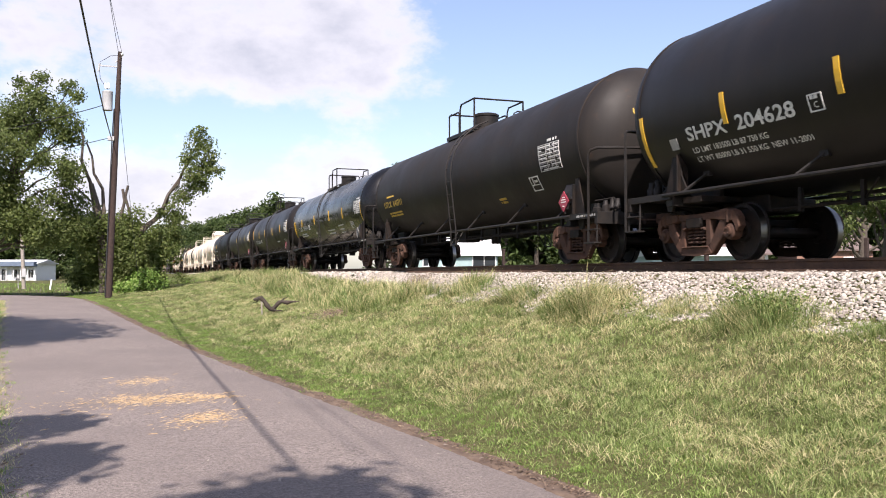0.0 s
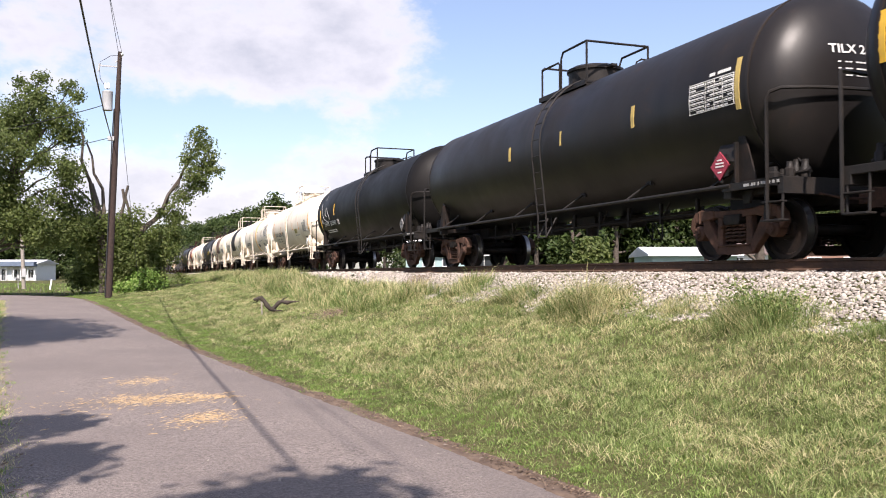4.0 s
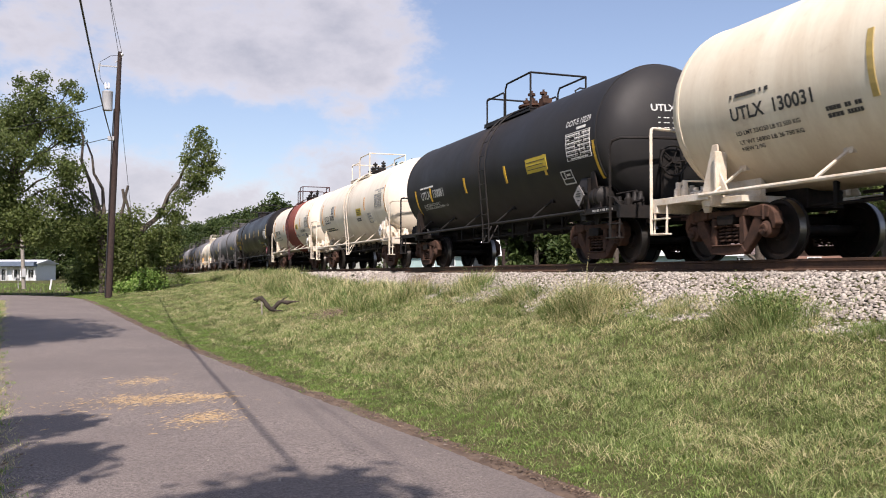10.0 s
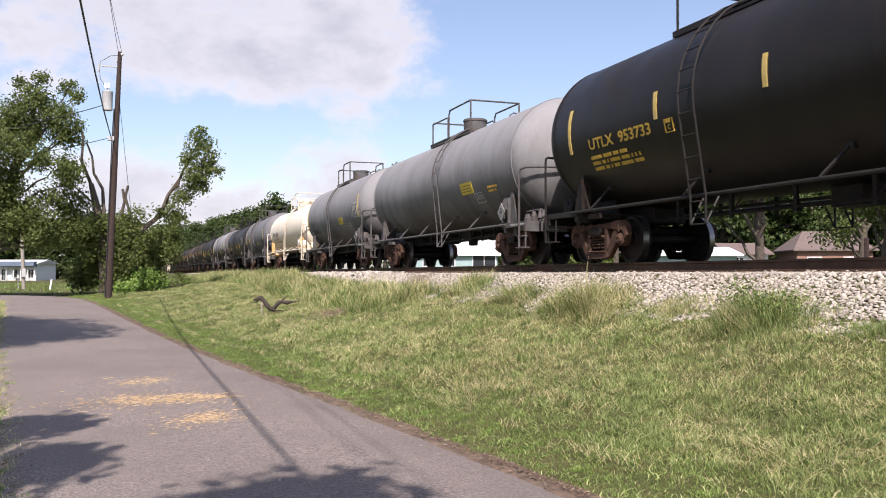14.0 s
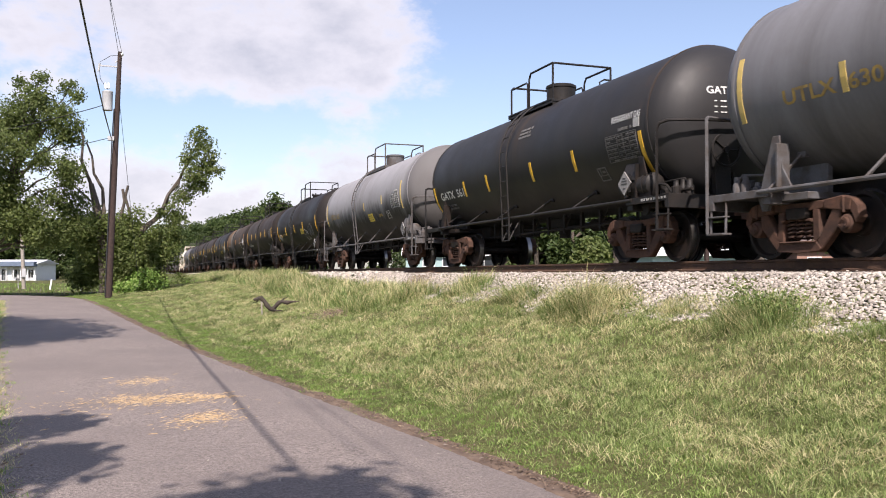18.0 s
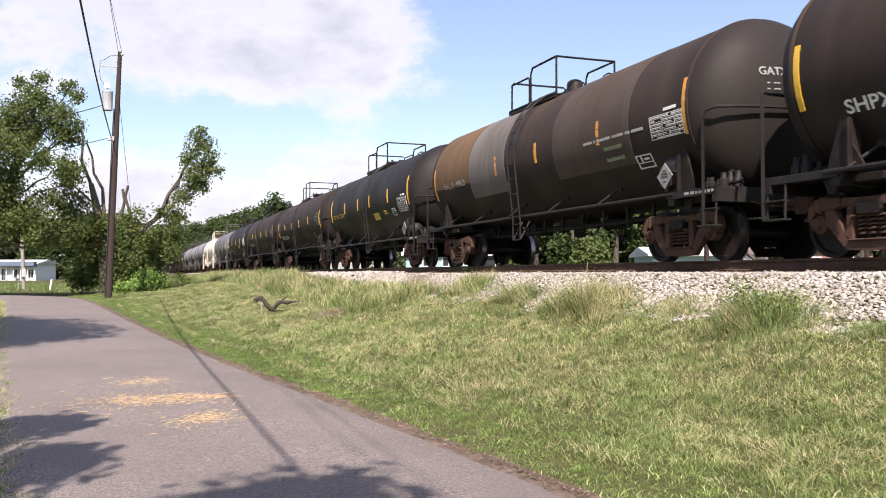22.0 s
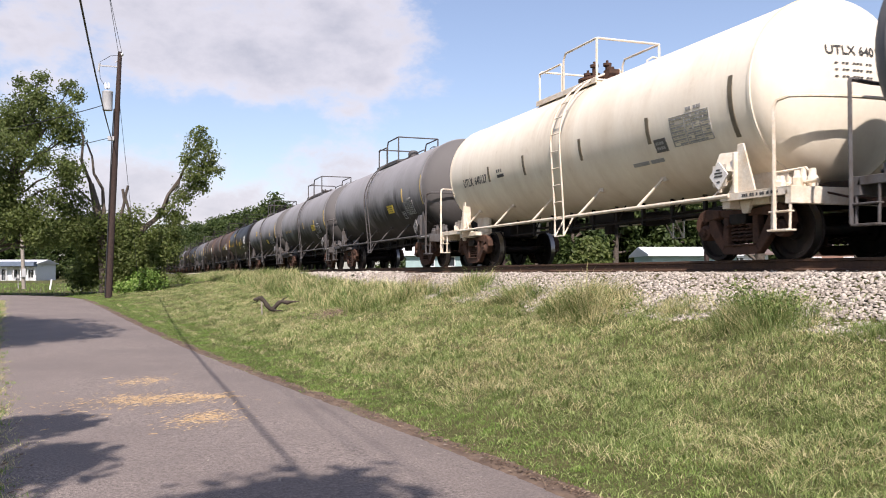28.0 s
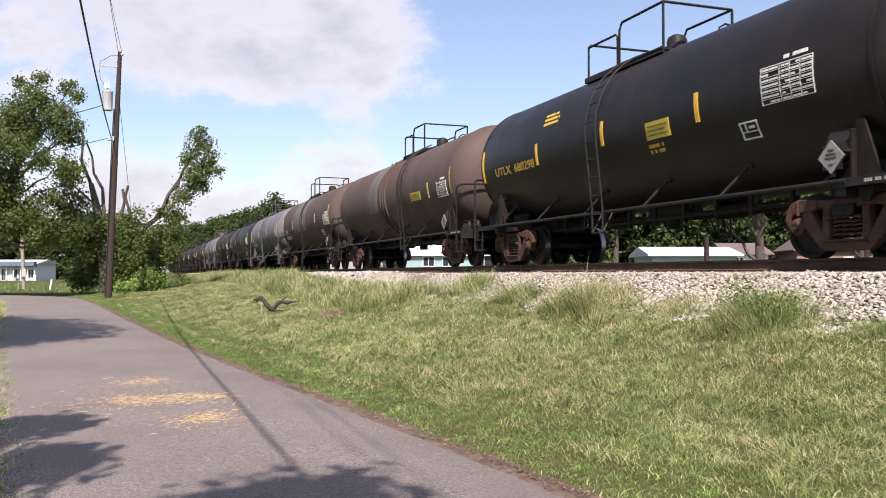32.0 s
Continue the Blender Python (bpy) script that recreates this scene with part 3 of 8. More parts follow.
def scatter_stones(name, count, x0, x1, y0, y1, size, seed, label, near=True):
    """Broken stones lying on the bed, as one mesh."""
    rng = np.random.default_rng(seed)
    ico = np.array([(0, 0, 1), (0.89, 0, 0.45), (0.28, 0.85, 0.45), (-0.72, 0.53, 0.45), (-0.72, -0.53, 0.45), (0.28, -0.85, 0.45),
                    (0.72, 0.53, -0.45), (-0.28, 0.85, -0.45), (-0.89, 0, -0.45), (-0.28, -0.85, -0.45), (0.72, -0.53, -0.45)])
    tri = np.array([(0, 1, 2), (0, 2, 3), (0, 3, 4), (0, 4, 5), (0, 5, 1), (1, 6, 2), (2, 7, 3), (3, 8, 4), (4, 9, 5), (5, 10, 1),
                    (6, 7, 2), (7, 8, 3), (8, 9, 4), (9, 10, 5), (10, 6, 1)])
    t = rng.random(count)
    y = y0 + (y1 - y0) * (t ** 1.7 if near else t)
    low = x0 + 0.20 * np.sin(y * 1.3) * np.sin(y * 0.47 + 1) + 0.1 * np.sin(y * 3.1) + rng.normal(0, 0.07, count)
    x = low + (x1 - low) * rng.random(count)
    z = ground_z(x, y)
    s = size * rng.uniform(0.55, 1.25, count)
    a = rng.uniform(0, 2 * np.pi, count)
    pts = ico[None] * (1 + rng.normal(0, 0.17, (count, 11, 1))) * np.stack((s * rng.uniform(0.8, 1.3, count), s, s * rng.uniform(0.5, 0.9, count)), -1)[:, None]
    ca, sa = np.cos(a)[:, None], np.sin(a)[:, None]
    tilt = rng.normal(0, 0.5, (count, 1))
    px, py, pz = pts[..., 0], pts[..., 1], pts[..., 2]
    py, pz = py * np.cos(tilt) - pz * np.sin(tilt), py * np.sin(tilt) + pz * np.cos(tilt)
    v = np.stack((px * ca - py * sa + x[:, None], px * sa + py * ca + y[:, None], pz + z[:, None] + s[:, None] * 0.25), -1).reshape(-1, 3)
    f = (tri[None] + 11 * np.arange(count)[:, None, None]).reshape(-1, 3)
    tagged(new(name, big_mesh(name, v, f, M["stone"])), label, "ballast", kind="stuff")


build_ground()
build_road()
build_track()


# ---- tank cars ----
CACHE = {}


def kept(key, make):
    if key not in CACHE:
        CACHE[key] = make()
    return CACHE[key]


def side_frame_mesh():
    """Cast frame: arched top chord with bulging jaws over the axles, V-shaped bottom chord, two three-cornered windows, open spring bay."""
    g = Geo()
    for s in (-1, 1):
        for outline, t in (([(0, 0.68), (0, 0.79), (0.5, 0.81), (0.5, 0.69)], 0.13), ([(0.5, 0.69), (0.5, 0.81), (0.84, 0.845), (1.0, 0.80), (0.97, 0.63), (0.64, 0.66)], 0.16),
                           ([(0.96, 0.62), (1.0, 0.80), (1.10, 0.70), (1.13, 0.54), (1.05, 0.45), (1.0, 0.58)], 0.15), ([(0.64, 0.67), (0.80, 0.65), (0.78, 0.46), (0.44, 0.11), (0.36, 0.24)], 0.13),
                           ([(0.28, 0.69), (0.40, 0.70), (0.43, 0.28), (0.29, 0.20)], 0.14), ([(0, 0.09), (0, 0.21), (0.34, 0.25), (0.45, 0.13), (0.40, 0.09)], 0.15)):
            g.prism([(s * x, z) for x, z in outline], -t / 2, t / 2)
        g.box(s * 0.86 - 0.02, s * 0.86 + 0.02, -0.1, 0.1, 0.60, 0.83)
        g.prism([(s * 0.30, 0.56), (s * 0.30, 0.50), (s * 0.20, 0.56)], -0.12, 0.12)
    g.box(-0.36, 0.36, -0.11, 0.11, 0.215, 0.245)
    return g.mesh("side_frame", M["rust"], bevel=0.022)


def wheelset_mesh():
    g = Geo()
    for s in (-1, 1):
        prof = [(-0.075, 0.10), (-0.075, 0.16), (-0.02, 0.18), (-0.02, 0.37), (-0.07, 0.40), (-0.07, 0.457), (0.055, 0.462), (0.065, 0.487), (0.09, 0.487),
                (0.09, 0.40), (0.03, 0.37), (0.03, 0.18), (0.09, 0.16), (0.09, 0.10)]
        g.lathe([(s * (0.7525 - a) if s < 0 else s * (0.7525 - a), r) for a, r in prof], 32, "y", closed=True)
    g.lathe([(-1.0, 0.075), (-0.68, 0.085), (-0.3, 0.08), (0.3, 0.08), (0.68, 0.085), (1.0, 0.075)], 14, "y")
    me = g.mesh("wheelset", M["darksteel"], 30)
    me.materials.append(M["wheelrim"])
    for f in me.polygons:
        rad = math.hypot(f.center.x, f.center.z)
        if 0.44 < rad < 0.475 and abs(f.normal.y) < 0.5:
            f.material_index = 1
    return me


def bearing_mesh():
    g = Geo()
    g.lathe([(-0.05, 0.13), (0.10, 0.13), (0.12, 0.115), (0.13, 0.09), (0.17, 0.085), (0.175, 0.05), (0.16, 0.0)], 16, "y")
    for k in range(3):
        a = 2 * math.pi * k / 3
        g.lathe([(0.12, 0.018), (0.19, 0.018)], 6, "y", (0.055 * math.sin(a), 0, 0.055 * math.cos(a)))
    return g.mesh("axle_cap", M["rust"], 35)


def rim_mesh():
    return Geo().lathe([(0, 0.425), (0.006, 0.428), (0.006, 0.452), (0, 0.455)], 32, "y").mesh("rim", M["wheelrim"], 40)


def spring_mesh():
    g = Geo()
    turns, n = 5, 36
    g.tube([(0.08 * math.cos(2 * math.pi * turns * i / n), 0.08 * math.sin(2 * math.pi * turns * i / n), 0.27 + 0.29 * i / n) for i in range(n + 1)], 0.019, 4)
    return g.mesh("coil_spring", M["rust"], 50)


def bolster_mesh():
    g = Geo()
    g.prism([(-0.17, 0.56), (0.17, 0.56), (0.2, 0.62), (0.2, 0.72), (-0.2, 0.72), (-0.2, 0.62)], -1.12, 1.12)
    g.lathe([(0.70, 0.30), (0.80, 0.30)], 20, "z")
    g.box(-0.16, 0.16, -0.42, -0.36, 0.30, 0.55)
    for s in (-1, 1):
        g.box(s * 0.45 - 0.05, s * 0.45 + 0.05, -0.85, 0.85, 0.36, 0.45)   # brake beams
        for y in (-0.72, 0.72):
            g.box(s * 0.40 - 0.06, s * 0.40 + 0.04, y - 0.06, y + 0.06, 0.30, 0.60)
    return g.mesh("truck", M["darksteel"], bevel=0.01)


WHEELS = {-1: [], 1: []}


def add_truck(car, x):
    truck = part("truck", kept("bolster", bolster_mesh), car, "rust-brown cast steel truck", pose(x, 0, 0))
    for s in (-1, 1):
        part("side_frame", kept("sideframe", side_frame_mesh), truck, m=pose(0, s * 1.0, 0))
        for x in (-0.17, 0.0, 0.17):
            part("coil_spring", kept("spring", spring_mesh), truck, m=pose(x, s * 0.98, 0))
        for e in (-1, 1):
            part("axle_cap", kept("cap", bearing_mesh), truck, m=pose(e * 0.89, s * 0.96, 0.457, 0, 0, 0 if s > 0 else 180))
    for e in (-1, 1):
        w = part("wheelset", kept("wheelset", wheelset_mesh), truck, "dark steel wheels on one axle", pose(e * 0.89, 0, 0.457))
        WHEELS[e].append(w)


def tank_profile(half, r, head):
    n = 9
    prof = [(-half - head * math.cos(math.pi / 2 * i / n), r * math.sin(math.pi / 2 * i / n)) for i in range(n)]
    k = 7
    prof += [(-half + 2 * half * i / k, r) for i in range(k + 1)]
    return prof + [(-a, b) for a, b in reversed(prof[:n])]


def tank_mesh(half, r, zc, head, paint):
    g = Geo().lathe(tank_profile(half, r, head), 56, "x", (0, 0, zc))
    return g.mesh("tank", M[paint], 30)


def ring_mesh(x0, x1, r, zc, thick, paint, a0=0, a1=360):
    """A band lying on the shell between two places; the angles run from the top, positive to the far side."""
    g = Geo()
    n = max(6, int((a1 - a0) / 6))
    closed = a1 - a0 >= 360
    for x in (x0, x1):
        for rr in (r - 0.01, r + thick):
            for i in range(n + (0 if closed else 1)):
                a = radians(a0 + (a1 - a0) * i / n)
                g.v.append((x, rr * math.sin(a), zc + rr * math.cos(a)))
    m = n if closed else n + 1
    for i in range(n):
        j = (i + 1) % m
        for p, q in ((0, 1), (1, 3), (3, 2), (2, 0)):
            g.f.append((p * m + i, p * m + j, q * m + j, q * m + i))
    if not closed:
        g.f += [(0, m, 3 * m, 2 * m), (n, m + n, 3 * m + n, 2 * m + n)]
    return g.mesh("band", M[paint], 30)


def wrap(points, r, zc, lift):
    """Lays (along, up) points on the near side of the shell; up is measured round it from the shell's mid height."""
    out = []
    for u, s in points:
        a = s / r
        out.append((u, -(r + lift) * math.cos(a), zc + (r + lift) * math.sin(a)))
    return out


def patch_mesh(name, quads, r, zc, mat, lift=0.0115):
    """Thin pieces on the near side: each (u0, u1, s0, s1), with a rim that sinks into the shell."""
    g = Geo()
    for u0, u1, s0, s1 in quads:
        n = max(1, int((s1 - s0) / 0.16))
        for i in range(n):
            a, b = s0 + (s1 - s0) * i / n, s0 + (s1 - s0) * (i + 1) / n
            top = wrap([(u0, a), (u1, a), (u1, b), (u0, b)], r, zc, lift)
            low = wrap([(u0, a), (u1, a), (u1, b), (u0, b)], r, zc, -0.004)
            g.add(low + top, [(4, 5, 6, 7), (0, 1, 5, 4), (1, 2, 6, 5), (2, 3, 7, 6), (3, 0, 4, 7)])
    return g.mesh(name, mat)


def glyphs(text, bold):
    """The outline of a text as vertices and faces, flat, one unit wide and one unit high."""
    def make():
        cu = bpy.data.curves.new("glyphs", "FONT")
        cu.body, cu.size, cu.resolution_u, cu.extrude = text, 1.0, 3, 0.0
        cu.offset = bold
        ob = bpy.data.objects.new("glyphs", cu)
        scene.collection.objects.link(ob)
        me = bpy.data.meshes.new_from_object(ob.evaluated_get(bpy.context.evaluated_depsgraph_get()))
        v, f = [tuple(p.co[:2]) for p in me.vertices], [tuple(p.vertices) for p in me.polygons]
        bpy.data.objects.remove(ob)
        bpy.data.meshes.remove(me)
        bpy.data.curves.remove(cu)
        x0, x1, z0, z1 = min(p[0] for p in v), max(p[0] for p in v), min(p[1] for p in v), max(p[1] for p in v)
        return [((x - x0) / (x1 - x0), (z - z0) / (z1 - z0)) for x, z in v], f
    return kept(("glyphs", text, bold), make)


def lettering(car, text, u0, u1, s, high, ink, r, zc):
    """A text from u0 to u1 along the shell, standing at s."""
    v, f = glyphs(text.replace(" ", "  ") if high > 0.15 else text, 0.022 if high > 0.15 else 0.012)
    g = Geo().add(wrap([(u0 + a * (u1 - u0), s + b * high) for a, b in v], r, zc, 0.007), f)
    tagged(part("lettering", g.mesh("lettering", M[ink]), car), kind="stuff")


def head_lettering(car, text, y, z, wide, high, ink, half, r, zc, head):
    """Text on the leading head."""
    v, f = glyphs(text, 0.016)
    pts = []
    for a, b in v:
        yy, zz = y + a * wide, z + b * high
        q = min(0.98, (yy * yy + zz * zz) / (r * r))
        pts.append((half + head * math.sqrt(1 - q) + 0.012, yy, zc + zz))
    tagged(part("lettering", Geo().add(pts, f).mesh("lettering", M[ink]), car), kind="stuff")


def bars(car, u0, u1, s0, s1, ink, r, zc, seed=0, name="stencil_block"):
    """Small stencilling too fine to read, as rows of bars that fill its field."""
    rng = random.Random(seed)
    s1 = max(s1, s0 + 0.09)
    rows = max(1, round((s1 - s0) / 0.11))
    pitch = (s1 - s0) / rows
    quads = []
    for i in range(rows):
        x, stop = u0, u1 - (u1 - u0) * rng.choice((0.0, 0.0, 0.12, 0.25)) * (i > 0)
        while x < stop - 0.02:
            w = rng.choice((0.035, 0.05, 0.06))
            quads.append((x, min(x + w, stop), s0 + pitch * i + pitch * 0.18, s0 + pitch * i + pitch * 0.78))
            x += w + (0.018 if rng.random() < 0.8 else 0.08)
    tagged(part(name, patch_mesh(name, quads, r, zc, M[ink], 0.011), car), kind="stuff")


def table_quads(u0, u1, s0, s1):
    """A ruled table with short entries."""
    quads = frame_quads(u0, s0, u1 - u0, s1 - s0, 0.011)
    n, w = 7, (u1 - u0)
    step = (s1 - s0) / n
    for j in range(n):
        y = s0 + step * j
        if j:
            quads.append((u0 + 0.011, u1 - 0.011, y - 0.003, y + 0.003))
        for k, (a, b) in enumerate(((0.02, 0.15), (0.17, 0.34), (0.42, 0.47), (0.49, 0.55), (0.60, 0.67), (0.69, 0.74), (0.79, 0.86), (0.88, 0.97))):
            if (j * 5 + k * 3) % 7:
                quads.append((u0 + w * a, u0 + w * b, y + step * 0.26, y + step * 0.62))
    for k in (0.38, 0.575, 0.765):
        quads.append((u0 + w * k - 0.003, u0 + w * k + 0.003, s0 + 0.011, s1 - 0.011))
    return quads


def frame_quads(u, s, w, h, t):
    return [(u, u + w, s, s + t), (u, u + w, s + h - t, s + h), (u, u + t, s + t, s + h - t), (u + w - t, u + w, s + t, s + h - t)]


def ladder_mesh(r, zc, mat, low=0.58, sill_z=1.04):
    """A ladder from below the side rail, up the shell to the walkway."""
    g = Geo()
    path = [(-1.50, low), (-1.50, sill_z), (-1.52, zc - 0.25)]
    for a in range(-8, 78, 10):
        t = radians(a)
        path.append((-(r + 0.13) * math.cos(t), zc + (r + 0.13) * math.sin(t)))
    path[2:3] = []
    for x in (-0.2, 0.2):
        g.tube([(x, y, z) for y, z in path], 0.022, 5)
    length = 0.0
    last = path[0]
    steps = [path[0]]
    for p, q in zip(path, path[1:]):
        d = math.dist(p, q)
        n = max(1, round(d / 0.03))
        for i in range(1, n + 1):
            cur = (p[0] + (q[0] - p[0]) * i / n, p[1] + (q[1] - p[1]) * i / n)
            length += math.dist(last, cur)
            last = cur
            if length >= 0.36:
                steps.append(cur)
                length = 0.0
    for y, z in steps:
        g.tube([(-0.2, y, z), (0.2, y, z)], 0.014, 5)
    for x in (-0.2, 0.2):
        g.tube([(x, -1.50, low), (x, -1.25, sill_z - 0.02)], 0.018, 5)
    return g.mesh("ladder", M[mat], 40)


def rear_rail_mesh(w0, w1, y, z, mat):
    """Low hoop across the rear of the top walkway."""
    g, low = Geo(), 0.74
    c = w0 + max(0.7, (w1 - w0) * 0.45)
    g.tube([(w0, -y, z - 0.22), (w0, -y, z + low - 0.05), (w0, -y + 0.05, z + low), (w0, y - 0.05, z + low), (w0, y, z + low - 0.05), (w0, y, z - 0.22)], 0.026, 6)
    for s in (-1, 1):
        g.tube([(w0, s * y, z + low - 0.06), (c - 0.14, s * y, z + low - 0.06), (c - 0.08, s * y, z + low - 0.12), (c - 0.08, s * y, z - 0.1)], 0.024, 6)
    return g.mesh("rear_rail", M[mat], 40)


def front_rail_mesh(w0, w1, y, z, mat):
    """Tall hoops along the front half of the top walkway and across its front."""
    g, tall = Geo(), 0.87
    c = w0 + max(0.7, (w1 - w0) * 0.45)
    for s in (-1, 1):
        g.tube([(c, s * y, z - 0.2), (c, s * y, z + tall - 0.14), (c + 0.1, s * y, z + tall), (w1, s * y, z + tall)], 0.026, 6)
        g.tube([(w1, s * y, z - 0.2), (w1, s * y, z + tall)], 0.028, 6)
    g.tube([(w1, -y, z + tall), (w1, y, z + tall)], 0.026, 6)
    g.tube([(w1, y - 0.3, z + 0.1), (w1, y - 0.3, z + 0.5), (w1 + 0.05, y - 0.2, z + 0.56), (w1, y, z + 0.56)], 0.022, 6)
    return g.mesh("front_rail", M[mat], 40)


def walkway_mesh(w0, w1, y, z, mat):
    g = Geo()
    for s in (-1, 1):
        a, b = sorted((s * (y + 0.06), s * (y - 0.42)))
        g.box(w0 - 0.08, w1 + 0.05, a, b, z - 0.05, z - 0.01)
        e = s * (y + 0.06)
        g.box(w0 - 0.08, w1 + 0.05, min(e, e - s * 0.03), max(e, e - s * 0.03), z - 0.10, z + 0.02)
        for k in range(4):
            x = w0 + (w1 - w0) * k / 3
            g.box(x - 0.03, x + 0.03, min(s * (y - 0.3), s * (y + 0.02)), max(s * (y - 0.3), s * (y + 0.02)), z - 0.34, z - 0.05)
    return g.mesh("walkway", M[mat], bevel=0.006)


def end_platform_mesh(half, end, mat):
    """Floor, side beams, end sill and steps at one end; turned round for the other."""
    g = Geo()
    for s in (-1, 1):
        a, b = sorted((s * 1.40, s * 0.55))
        g.box(half - 0.70, end, a, b, 1.09, 1.13)
        a, b = sorted((s * 1.44, s * 1.37))
        g.box(half - 0.72, end, a, b, 1.05, 1.165)
        for x in (end - 0.04, end - 0.40):
            g.tube([(x, s * 1.41, 1.10), (x, s * 1.43, 0.55)], 0.022, 6)
        g.box(end - 0.42, end - 0.02, s * 1.42 - 0.09, s * 1.42 + 0.09, 0.53, 0.56)
        g.box(end - 0.42, end - 0.02, s * 1.42 - 0.06, s * 1.42 + 0.06, 0.80, 0.825)
        g.prism([(half - 0.55, 1.06), (half - 0.25, 1.06), (half - 0.34, 0.86), (half - 0.46, 0.86)], s * 1.2 - 0.03, s * 1.2 + 0.03)
    g.box(end - 0.12, end, -1.44, 1.44, 0.92, 1.165)
    g.box(half - 0.72, half - 0.55, -1.40, 1.40, 0.94, 1.09)
    return g.mesh("end_platform", M[mat], bevel=0.006)


def sill_mesh(x0, x1, mat):
    return Geo().box(x0, x1, -0.36, 0.36, 0.78, 1.14).mesh("centre_sill", M[mat], bevel=0.02)


def coupler_mesh():
    g = Geo()
    g.box(0.0, 0.55, -0.09, 0.09, 0.80, 0.98)
    g.prism([(0.50, 0.72), (0.74, 0.72), (0.78, 0.78), (0.78, 1.0), (0.74, 1.05), (0.50, 1.05)], -0.17, 0.05)
    g.lathe([(0.74, 0.09), (1.03, 0.09)], 10, "z", (0.70, 0.13, 0))
    g.tube([(0.1, -0.95, 0.98), (0.35, -0.5, 0.86), (0.45, -0.12, 0.86)], 0.018, 5)
    g.tube([(0.2, 0.25, 0.95), (0.45, 0.3, 0.7), (0.7, 0.2, 0.6), (0.85, 0.1, 0.62)], 0.03, 6)
    return g.mesh("coupler", M["rust"], 35)


def end_rail_mesh(mat, h, bow):
    """A hoop across the car's end, bowed clear of the dished head, its posts running down past the platform to a rung."""
    g, top = Geo(), 1.15 + h
    pts = [(0, -1.47, 0.56), (0, -1.47, top - 0.14), (0.10 * bow, -1.45, top - 0.04), (0.40 * bow, -1.37, top)]
    pts += [(bow * math.cos(0.5 * math.pi * y / 1.37) ** 0.35, y, top) for y in (-1.2, -1.0, -0.7, -0.35, 0, 0.35, 0.7, 1.0, 1.2)]
    pts += [(x, -y, z) for x, y, z in reversed(pts[:4])]
    g.tube(pts, 0.028, 6)
    return g.mesh("end_handrail", M[mat], 40)


def beam_stencil_mesh(x0, x1, mat):
    """Tiny stencilling along the platform's side beam."""
    g, rng, x = Geo(), random.Random(2), x0
    while x < x1:
        w = rng.choice((0.03, 0.045))
        g.box(x, x + w, -1.446, -1.438, 1.085, 1.13)
        x += w + rng.choice((0.015, 0.015, 0.05))
    return g.mesh("beam_stencil", M[mat])


def bracket_mesh(r, zc, mat, deck):
    """A leaning strut between the shell and the long side rail."""
    a = radians(-47)
    g = Geo()
    p, q = Vector((0.0, -1.44, deck)), Vector((0.22, -(r + 0.01) * math.cos(a), zc + (r + 0.01) * math.sin(a)))
    g.tube([p, q], 0.026, 5)
    g.box(q.x - 0.08, q.x + 0.08, q.y - 0.02, q.y + 0.05, q.z - 0.05, q.z + 0.06)
    return g.mesh("rail_bracket", M[mat])


def saddle_mesh(r, zc, mat):
    """The upright gusset that ties the shell to the end platform, one on each side, and the cradle between."""
    g = Geo()
    for s in (-1, 1):
        g.prism([(-0.30, 1.165), (0.34, 1.165), (0.30, 1.30), (0.08, 1.92), (-0.06, 1.92), (-0.12, 1.45)], s * 1.34 - 0.015, s * 1.34 + 0.015)
        a, b = sorted((s * 1.42, s * 1.20))
        g.box(-0.10, -0.05, a, b, 1.165, 1.80)
        g.box(-0.4, 0.4, s * 0.75 - 0.05, s * 0.75 + 0.05, 1.05, zc - r * 0.72)
    g.box(-0.45, 0.45, -1.2, 1.2, 0.98, 1.085)
    return g.mesh("saddle", M[mat], bevel=0.008)


def brake_wheel_mesh(mat):
    g = Geo()
    n = 24
    ring = [(0, 0.29 * math.cos(2 * math.pi * i / n), 0.29 * math.sin(2 * math.pi * i / n)) for i in range(n + 1)]
    g.tube(ring, 0.02, 6)
    for k in range(5):
        a = 2 * math.pi * k / 5
        g.tube([(0, 0, 0), (0, 0.27 * math.cos(a), 0.27 * math.sin(a))], 0.014, 5)
    g.lathe([(-0.12, 0.06), (0.03, 0.06)], 10, "x")
    return g.mesh("brake_wheel", M[mat], 40)


def brake_stand_mesh(mat):
    g = Geo()
    g.box(-0.06, 0.06, -0.16, 0.16, 1.18, 2.15)
    g.box(-0.10, 0.08, -0.2, 0.2, 1.85, 2.2)
    g.tube([(0, 0.25, 1.18), (0, 0.25, 2.1), (0, 0.0, 2.15)], 0.025, 6)
    return g.mesh("brake_stand", M[mat], bevel=0.012)


def reservoir_mesh(mat):
    g = Geo()
    g.lathe([(-0.56, 0.0), (-0.55, 0.12), (-0.47, 0.22), (0.47, 0.22), (0.55, 0.12), (0.56, 0.0)], 18, "x")
    for x in (-0.3, 0.3):
        g.lathe([(x - 0.03, 0.235), (x + 0.03, 0.235)], 18, "x")
        g.box(x - 0.03, x + 0.03, -0.05, 0.05, -0.3, -0.2)
    g.tube([(0.55, 0, 0), (0.8, 0, -0.05), (0.9, 0.1, -0.25)], 0.025, 6)
    return g.mesh("air_reservoir", M[mat], 35)


